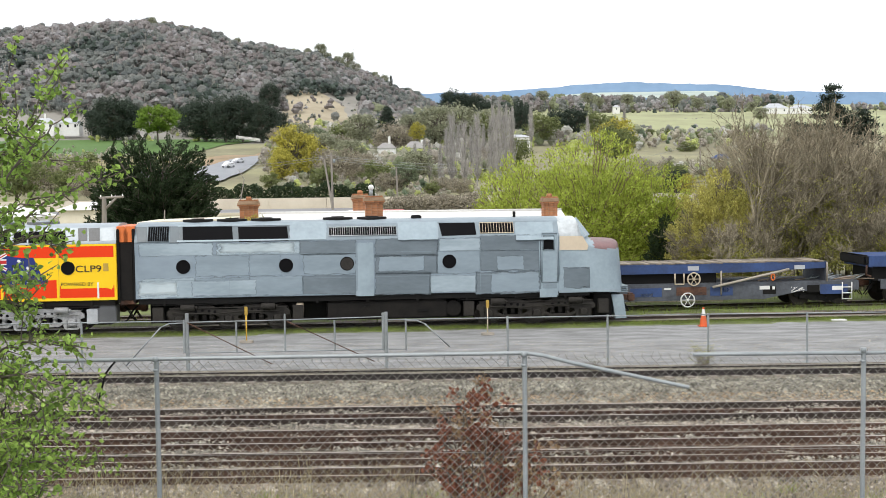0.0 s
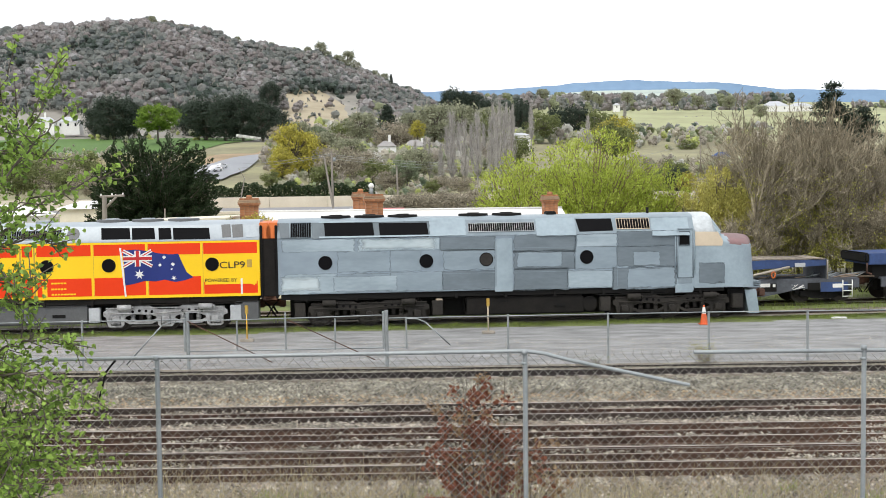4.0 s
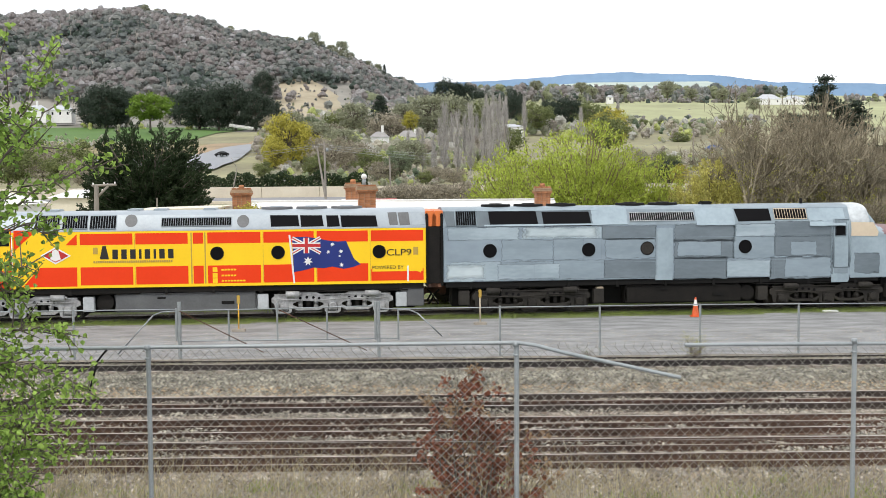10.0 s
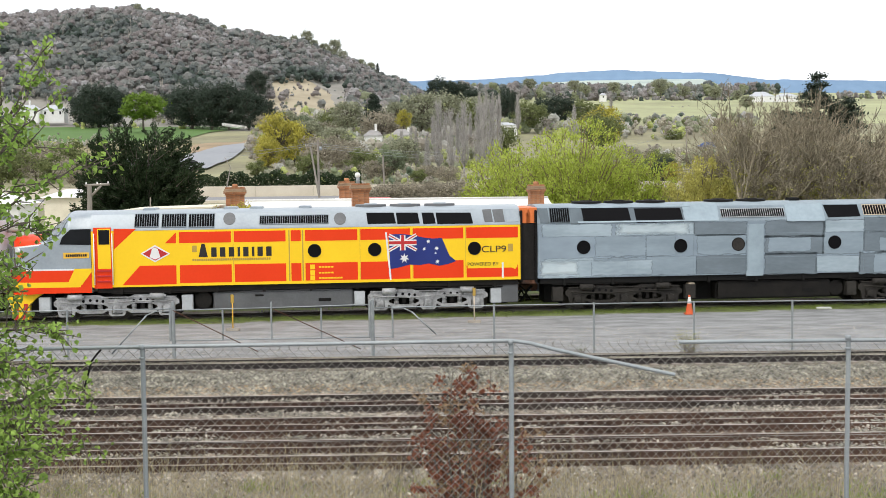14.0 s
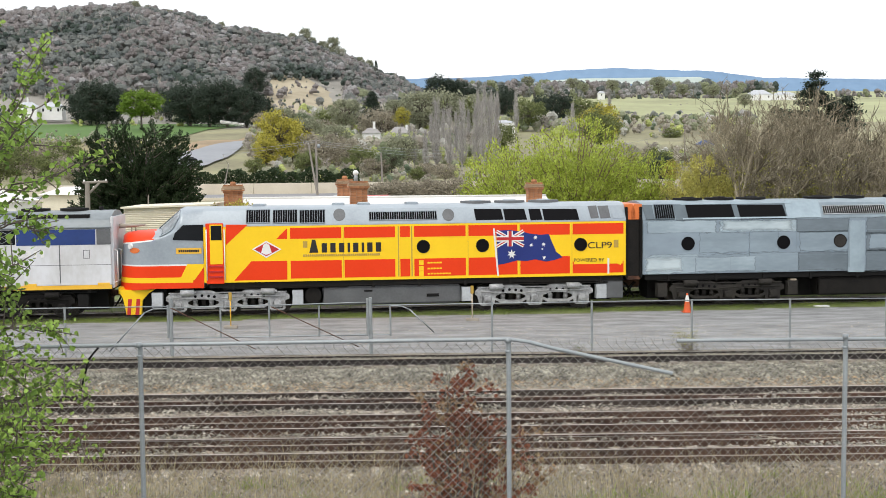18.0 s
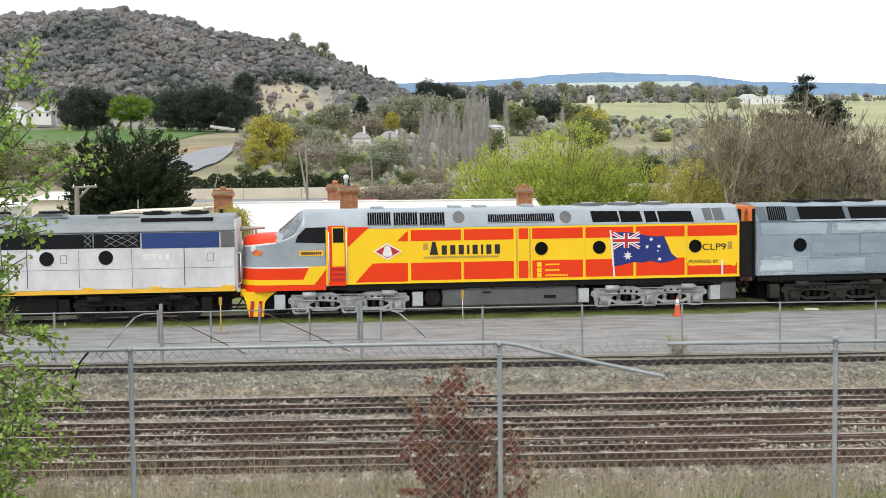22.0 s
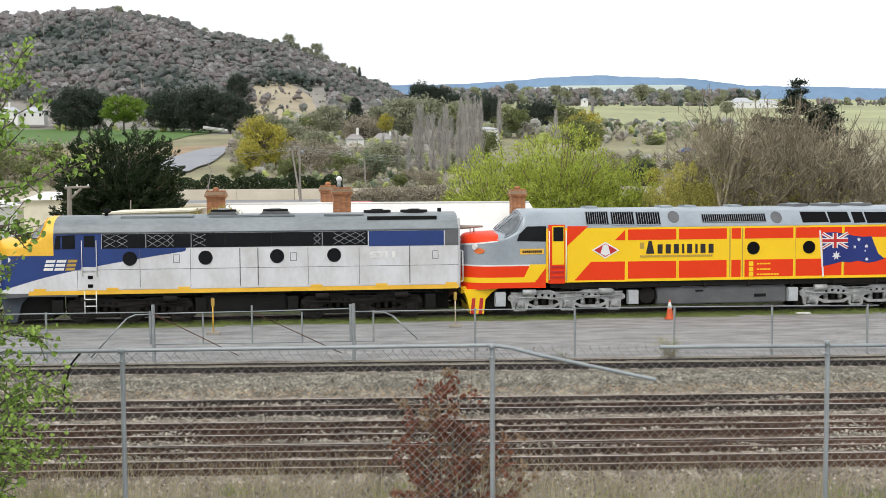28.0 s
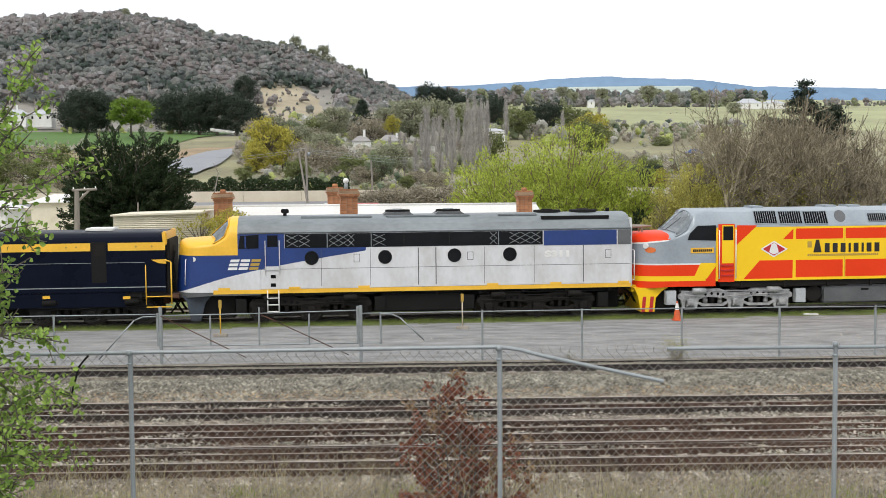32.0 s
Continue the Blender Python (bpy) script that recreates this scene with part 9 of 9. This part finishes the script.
def flat_wagon(x0, x1, z_deck, label, sill_mat, ladder=True, bog=True):
    w = thing("flat_wagon", label, "wagon", pose(0, SIDING, 0, 0, 0, TURN), "standing wagons")
    bm = B()
    prism(bm, [(x0, z_deck), (x1, z_deck), (x1, z_deck - 0.34), (x1 - 2.6, z_deck - 0.36), (x1 - 4.2, z_deck - 0.66), (x0 + 3.6, z_deck - 0.66), (x0 + 2.0, z_deck - 0.36), (x0, z_deck - 0.34)], -1.32, -1.22)
    part("side_sill", bm, sill_mat, w)
    bm = B()
    prism(bm, [(x0, z_deck), (x1, z_deck), (x1, z_deck - 0.34), (x0, z_deck - 0.34)], 1.22, 1.32)
    part("side_sill", bm, sill_mat, w)
    bm = B()
    box(bm, x0, x1, -1.30, 1.30, z_deck - 0.02, z_deck + 0.07, 0, 0.01)
    part("deck", bm, M_wgrey, w)
    bm = B()
    box(bm, x0 + 0.3, x1 - 0.3, -0.25, 0.25, z_deck - 0.6, z_deck - 0.05)
    part("centre_sill", bm, M_under, w)
    if bog:
        for xc in (x0 + 1.7, x1 - 1.55):
            two_axle_bogie(w, xc, M_black)
    for s, x in ((-1, x0), (1, x1)):
        coupler(w, x, s)
    if ladder:
        for x in (x1 - 0.75,):
            bm = B()
            for a in (x, x + 0.42):
                tube(bm, [(a, -1.36, z_deck), (a, -1.36, 0.30)], 0.024, 6)
            for z in (0.33, 0.58, 0.83):
                tube(bm, [(x, -1.36, z), (x + 0.42, -1.36, z)], 0.024, 6)
            part("ladder", bm, M_white, w, "white foot ladder")
    return w


def wagon_mark(w, name, a, c, mat, lift=0.012, label=""):
    part(name, prism(B(), rect(a, c), -1.32 - lift, -1.30), mat, w, label)


xr = (17.995, 0.782)[0]
w1 = flat_wagon(xr - 18.5, xr, (12.064, 1.048)[1], "long grey and blue flat wagon with patchy paint", M_wgrey)
for a, c, mt in (((7.909, 0.945), (9.276, 0.569), M_wblue), ((8.358, 0.717), (8.891, 0.585), M_galv), ((9.310, 0.957), (9.868, 0.581), M_wgrey), ((9.384, 0.939), (9.688, 0.868), M_white), ((9.919, 0.961), (11.237, 0.609), M_rust), ((11.402, 0.947), (12.396, 0.569), M_wblue), ((11.857, 0.938), (12.246, 0.719), M_tinl), ((12.395, 0.960), (13.641, 0.584), M_wgrey), ((13.724, 0.949), (14.308, 0.595), M_under), ((13.574, 0.952), (14.024, 0.797), M_white), ((14.140, 0.925), (14.257, 0.792), M_white), ((15.685, 0.951), (16.231, 0.637), M_black), ((16.271, 0.964), (17.491, 0.546), M_wblue), ((16.800, 0.888), (17.255, 0.715), M_white)):
    wagon_mark(w1, "paint_patch", a, c, mt, 0.012 if mt is not M_white else 0.02)
for k in range(9):
    x, z = (15.267, 0.771)
    a = k * 0.7
    bm = B()
    tube(bm, [(x + 0.3 * math.cos(a), -1.335, z + 0.10 * math.sin(a * 2)), (x - 0.28 * math.cos(a * 1.7), -1.335, z - 0.12 * math.cos(a))], 0.014, 4)
    part("white_scrawl", bm, M_white, w1)
hand_wheel(w1, *(10.387, 0.416), 0.30, M_white)
# flat rack stacked on it
M_plank = shade("grey_brown_planks", (0.25, 0.215, 0.17), 0.9, 0, (0.12, 0.10, 0.08), 2, 14, 0.8, 0.3, obj=0.3, stretch=(1, 0.2, 1))
w2 = thing("flat_rack", "blue flat rack with bleached timber deck stacked on the wagon", "flat rack", pose(0, SIDING, 0, 0, 0, TURN))
ra, rb = (16.527, 1.793)[0] - 16.5, (16.527, 1.793)[0]
bm = B()
zt, zb = (12.064, 1.941)[1], (12.064, 1.551)[1]
prism(bm, [(ra, zt), (rb, zt), (rb, zb + 0.14), (rb - 3.4, zb), (ra, zb)], -1.30, -1.20)
part("side_beam", bm, M_wblue, w2)
bm = B()
prism(bm, [(ra, zt), (rb, zt), (rb, zb), (ra, zb)], 1.2, 1.3)
part("side_beam", bm, M_wblue, w2)
for k in range(62):
    if "PLANK" not in BRICK_ME:
        b = B()
        box(b, -0.125, 0.125, -1.3, 0.5, 0, 0.05)
        BRICK_ME["PLANK"] = mesh_of(b, "plank", M_plank)
    o = new("plank", BRICK_ME["PLANK"])
    o.parent = w2
    o.matrix_basis = pose(ra + 0.15 + k * 0.265, random.uniform(-0.04, 0.04), zt + random.uniform(0, 0.03), 0, random.uniform(-1, 1), random.uniform(-0.6, 0.6))
bm = B()
box(bm, ra, (11.733, 1.233)[0], -1.1, 1.1, (11.733, 1.006)[1], zb)
part("underside_gear", bm, M_black, w2)
for a, c in (((10.430, 1.858), (10.908, 1.671)), ((15.122, 1.819), (15.590, 1.647))):
    part("plate", prism(B(), rect(a, c), -1.312, -1.29), M_tinl, w2, "pale data plate")
hand_wheel(w2, *(10.660, 1.311), 0.27, M_cream)
bm = B()
tube(bm, [((9.854, 1.553)[0], -1.34, zb), ((9.854, 1.553)[0], -1.34, (9.853, 1.092)[1]), ((10.248, 1.084)[0], -1.34, (9.853, 1.092)[1]), ((10.248, 1.084)[0], -1.34, zb)], 0.03, 6)
part("step", bm, M_cream, w2)
bm = B()
box(bm, rb - 0.03, rb + 0.06, -1.3, 1.3, (16.530, 1.098)[1], zt + 0.03, 0, 0.01)
part("end_post", bm, M_wgrey, w2)
for x in (577, 1138):
    bm = B()
    tube(bm, [(Q("v",x,150)[0], -1.36, zt - 0.3 if x == 577 else zt), (Q("v",x,280)[0], -1.36, (11.874, 0.596)[1] if x == 577 else (16.547, 1.097)[1])], 0.035, 6)
    part("stake", bm, M_wood, w2)
bm = B()
a, c = (11.485, 0.945), (14.847, 1.661)
tube(bm, [(a[0], -1.42, a[1]), (c[0], -1.42, c[1])], 0.055, 8)
solo("timber_pole", bm, M_wood, "long bleached timber pole leaning on the wagon", "pole", m=pose(0, SIDING, 0, 0, 0, TURN))
bm = B()
q = (14.123, 1.333)
for k in range(12):
    t0, t1 = k * math.tau / 12, (k + 1) * math.tau / 12
    cyl(bm, (q[0] + 0.08 * math.cos(t0), -1.45, q[1] + 0.14 * math.sin(t0)), (q[0] + 0.08 * math.cos(t1), -1.45, q[1] + 0.14 * math.sin(t1)), 0.03, seg=6)
solo("orange_hook", bm, M_orange, "orange lashing hook hanging from the pole", "hook", m=pose(0, SIDING, 0, 0, 0, TURN))
for k in range(26):
    x = (11.733, 1.030)[0] + RNG.uniform(0, 6.3)
    b = B()
    cyl(b, (x, RNG.uniform(-1.1, -0.2), w1 and (12.064, 1.048)[1] + 0.1), (x + RNG.uniform(0.4, 1.2), RNG.uniform(-1.1, 0), (12.064, 1.048)[1] + RNG.uniform(0.1, 0.3)), 0.03, 0.02, 5)
    solo("scrap_rod", b, M_galv if k % 3 else M_mortar, "loose rusty rod on the wagon deck", "scrap", group="scrap on the wagon", m=pose(0, SIDING, 0, 0, 0, TURN))
# next wagon
flat_wagon(xr + 1.0, xr + 16, (18.753, 1.054)[1], "dark flat wagon with blue rack end", M_wgrey, False)
w4 = thing("flat_rack", "blue flat rack stacked on the dark wagon", "flat rack", pose(0, SIDING, 0, 0, 0, TURN))
xa = (18.426, 1.921)[0]
bm = B()
box(bm, xa, xa + 14, -1.3, 1.3, (18.748, 1.669)[1], (18.744, 2.161)[1], 0, 0.03)
part("beam", bm, M_wblue, w4)
bm = B()
box(bm, xa - 0.18, xa + 0.02, -1.34, 1.34, (18.747, 1.768)[1], (18.744, 2.194)[1], 0, 0.06)
part("end_roller", bm, M_black, w4)
bm = B()
box(bm, xa + 0.3, xa + 12, -1.0, 1.0, (18.753, 1.054)[1], (18.748, 1.669)[1])
part("underside_gear", bm, M_black, w4)
bm = B()
tube(bm, [(xa - 0.1, -1.36, (18.747, 1.751)[1]), (xa - 0.12, -1.36, (18.286, 1.350)[1]), (xa + 0.1, -1.36, (18.287, 1.268)[1])], 0.04, 6)
part("bracket", bm, M_rust, w4)
# pale platform edge beyond
bm = B()
box(bm, 7.5, 12.8, SIDING + 2.9, SIDING + 4.6, -0.3, 0.12)
solo("platform_edge", bm, M_wallc, "pale concrete platform edge beside the siding", "platform", "structure", m=pose(0, 0, 0, 0, 0, 0) @ Matrix.Rotation(0, 4, "Z"))


# ---- cars ----
M_carw = shade("white_car_paint", (0.74, 0.75, 0.77), 0.22, 0, (0.70, 0.71, 0.73), 0.5, 6, 0.4, 0.0, spec=0.6)
MOVERS = []


def car(label, kind, roof_z, length, width, mat, truck=False):
    """A passenger car in parts, front to +x, standing at z = 0."""
    t = thing(kind, label, "car")
    h, hw = roof_z, width / 2
    L0, L1 = -length / 2, length / 2
    bm = B()
    low = [(L0, 0.35), (L1, 0.35), (L1 + 0.02, 0.62), (L1 - 0.25, 0.80), (L1 - 1.15, 0.98), (L0 + 0.1, 1.0), (L0, 0.7)]
    prism(bm, low, -hw, hw)
    bmesh.ops.bevel(bm, geom=list(bm.edges), offset=0.05, segments=2, affect="EDGES")
    part("body", bm, mat, t, smooth=40)
    rings = []
    if truck:
        keys = [(L1 - 1.25, 0.96, 0.0), (L1 - 1.85, h - 0.32, 0.20), (L1 - 2.15, h - 0.13, 0.28), (L1 - 2.6, h - 0.03, 0.31), (L1 - 3.2, h, 0.32), (L1 - 3.7, h - 0.02, 0.32), (L1 - 4.0, h - 0.07, 0.30), (L1 - 4.1, 0.98, 0.02)]
    else:
        keys = [(L1 - 0.85, 0.97, 0.0), (L1 - 1.2, h - 0.33, 0.12), (L1 - 1.55, h - 0.17, 0.24), (L1 - 1.95, h - 0.06, 0.32), (L1 - 2.4, h - 0.01, 0.36), (L1 - 2.8, h, 0.37), (L1 - 3.2, h - 0.02, 0.36), (L1 - 3.6, h - 0.10, 0.32), (L1 - 3.9, h - 0.26, 0.2), (L0 + 0.08, 0.98, 0.0)]
    for x, z, tuck in keys:
        w = hw - 0.02
        tuck *= 1 if truck else 1.27
        wt = w - tuck - 0.06
        r = [(x, -w, 0.94), (x, -(w - tuck * 0.7), 0.94 + (z - 0.94) * 0.55), (x, -wt, 0.94 + (z - 0.94) * 0.86), (x, -wt * 0.86, 0.94 + (z - 0.94) * 0.965), (x, -wt * 0.4, z), (x, wt * 0.4, z), (x, wt * 0.86, 0.94 + (z - 0.94) * 0.965), (x, wt, 0.94 + (z - 0.94) * 0.86), (x, w - tuck * 0.7, 0.94 + (z - 0.94) * 0.55), (x, w, 0.94)]
        rings.append(r)
    part("cabin", loft(B(), rings), mat, t, smooth=60)
    xa, xb = keys[1][0] - 0.15, keys[-2][0] + 0.2
    for s in (-1, 1):
        spans = [(xb, xa)] if not truck else [(xa - 1.0, xa - 0.1), (xb + 0.05, xa - 1.15)]
        for p, q in spans:
            tk = 0.52 if not truck else 0.31
            o, c = s * (hw - 0.03), s * (hw - 0.02 - tk - 0.02)
            zt = 0.94 + (h - 0.94) * (0.92 if truck else 0.90)
            arch = 0.035 if not truck else 0.01
            drop = 0.13 if not truck else 0.03
            if not truck:
                arc = [(x, c + (o - c) * (0.9 - 0.9 * (z - 0.99) / (zt - 0.99)) if z < zt else c, z) for x, z in ((q - (q - p) * j / 12, 0.99 + (zt - 0.99) * math.sin(math.pi * (0.06 + 0.88 * j / 12)) ** 0.55) for j in range(13))]
                edge = [(p + 0.02, o, 0.99), (q - 0.02, o, 0.99)] + arc
            else:
                edge = [(p + 0.02, o, 0.99), (q + 0.25, o, 0.99), (q - 0.12, c, zt - drop), (q - 0.45, c, zt), ((p + q) / 2, c - s * 0.0, zt + arch), (p + 0.45, c, zt - drop * 0.5), (p + 0.12, c, zt - drop)]
            bm = B()
            f = [bm.verts.new(v) for v in edge]
            k = [bm.verts.new((x, y - s * 0.03, z - 0.02)) for x, y, z in edge]
            bm.faces.new(f), bm.faces.new(k)
            for i in range(len(f)):
                bm.faces.new((f[i], f[(i + 1) % len(f)], k[(i + 1) % len(f)], k[i]))
            wn_ = part("side_window", bm, M_pane, t)
            fr = B()
            tube(fr, edge[1:] + edge[:1], 0.014, 5)
            part("seal", fr, M_black, wn_)
    for s in (-1, 1):
        for x in (L0 + 0.85, L1 - 0.85):
            bm = B()
            cyl(bm, (x, s * (hw - 0.2), 0.33), (x, s * (hw + 0.01), 0.33), 0.33, 0.33, 24)
            w = part("wheel", bm, M_rubber, t)
            bm = B()
            cyl(bm, (x, s * (hw + 0.0), 0.33), (x, s * (hw + 0.02), 0.33), 0.2, 0.19, 16)
            part("hub_cap", bm, M_galv, w)
    if truck:
        xt = keys[-1][0]
        for s in (-1, 1):
            bm = B()
            tube(bm, [(xt - 0.12, s * (hw - 0.15), 1.0), (xt - 0.16, s * (hw - 0.18), h - 0.10), (xt - 0.55, s * (hw - 0.2), h - 0.28), (xt - 1.2, s * (hw - 0.16), 1.02)], 0.055, 8)
            part("sports_bar_leg", bm, M_rubber, t, "black tubular sports bar behind the cab")
        bm = B()
        tube(bm, [(xt - 0.16, -hw + 0.18, h - 0.10), (xt - 0.16, hw - 0.18, h - 0.10)], 0.055, 8)
        part("sports_bar_hoop", bm, M_rubber, t)
        bm = B()
        box(bm, keys[5][0] - 0.05, keys[5][0] + 0.25, -0.25, 0.25, h - 0.02, h + 0.05, 0, 0.02)
        part("roof_fin", bm, mat, t)
    for s in (-1, 1):
        bm = B()
        box(bm, L1 - 0.2, L1 + 0.01, min(s * (hw - 0.45), s * (hw - 0.06)), max(s * (hw - 0.45), s * (hw - 0.06)), 0.6, 0.75, 0, 0.03)
        part("headlight", bm, M_screen, t)
        bm = B()
        box(bm, L0 - 0.01, L0 + 0.1, min(s * (hw - 0.35), s * (hw - 0.04)), max(s * (hw - 0.35), s * (hw - 0.04)), 0.65, 0.9, 0, 0.02)
        part("tail_light", bm, M_redv, t)
    return t


ROAD_Z = 2.39
hatch = car("white hatchback with dark windows passing on the near road", "hatchback", 1.52, 4.3, 1.74, M_carw)
MOVERS.append((hatch, [(t, pose(-1.71 + 17.56 * (t - 25.0), 7.2, ROAD_Z)) for t in range(0, 33)]))
ute = car("white dual-cab utility with black sports bar on the near road", "utility", 1.79, 5.2, 1.82, M_carw, True)
MOVERS.append((ute, [(t, pose(-0.23 - 16.9 * (t - 28.4), 6.35 - min(1.2, max(0.0, (abs(16.9 * (t - 28.4)) - 14) * 0.04)), ROAD_Z, 0, 0, 180)) for t in range(0, 33)]))
# cars far off on the highway
for nm, lab, mt, path in (
    ("van", "white van far off on the highway", M_carw, ((0, 404, 300, 180), (1, 400, 302, 177), (2, 395, 304, 174), (3, 390, 306, 171), (4, 380, 310, 168), (6, 330, 322, 160), (32, 100, 340, 150))),
    ("sedan", "white car far off on the highway", M_carw, ((0, 421, 292, 200), (1, 416, 295, 194), (2, 408, 298, 188), (3, 398, 301, 182), (4, 390, 304, 176), (6, 350, 318, 162), (32, 110, 340, 150))),
    ("sedan", "dark car far off on the highway", M_black, ((0, 470, 276, 290), (6, 470, 277, 280), (7, 455, 280, 255), (8, 441, 287, 225), (9, 425, 293, 200), (10, 405, 301, 182), (12, 360, 318, 162), (32, 110, 340, 150))),
    ("sedan", "dark car far off on the highway", M_black, ((0, 360, 320, 160), (22, 365, 318, 162), (23, 400, 303, 180), (24, 432, 290, 215), (25, 452, 281, 250), (26, 466, 277, 275), (32, 475, 275, 300))),
):
    c = car(lab, nm, 1.9 if nm == "van" else 1.5, 4.5, 1.8, mt, nm == "van" and False)
    rows = []
    for (t, px, py, d) in path:
        p = onto(px, py)
        p.z = ground_z(p.x, p.y) + 0.5
        rows.append((t, pose(p.x, p.y, p.z, 0, 0, 245 if nm else 0)))
    MOVERS.append((c, rows))


# ---- what moves ----
COURSE = (9.59218e-08, -1.08886e-06, -6.37705e-05, 0.00108879, 0.0189687, 1.0546, 1.19115)


def gone(t):
    """How far the train has come along the track at t seconds."""
    s = 0.0
    for c in COURSE:
        s = s * (t - 16) + c
    return s


def motions():
    steps = [k * 0.5 for k in range(65)]
    for e, x0 in TRAIN:
        walk(e, [(t, on_track(x0 + gone(t))) for t in steps])
    for e, rows in MOVERS:
        walk(e, rows)
    for e, wheels in WHEELS:
        for w, x in wheels:
            walk(w, [(t, pose(x, 0, 0.5, 0, math.degrees(gone(t) / 0.5), 0)) for t in steps])


motions()
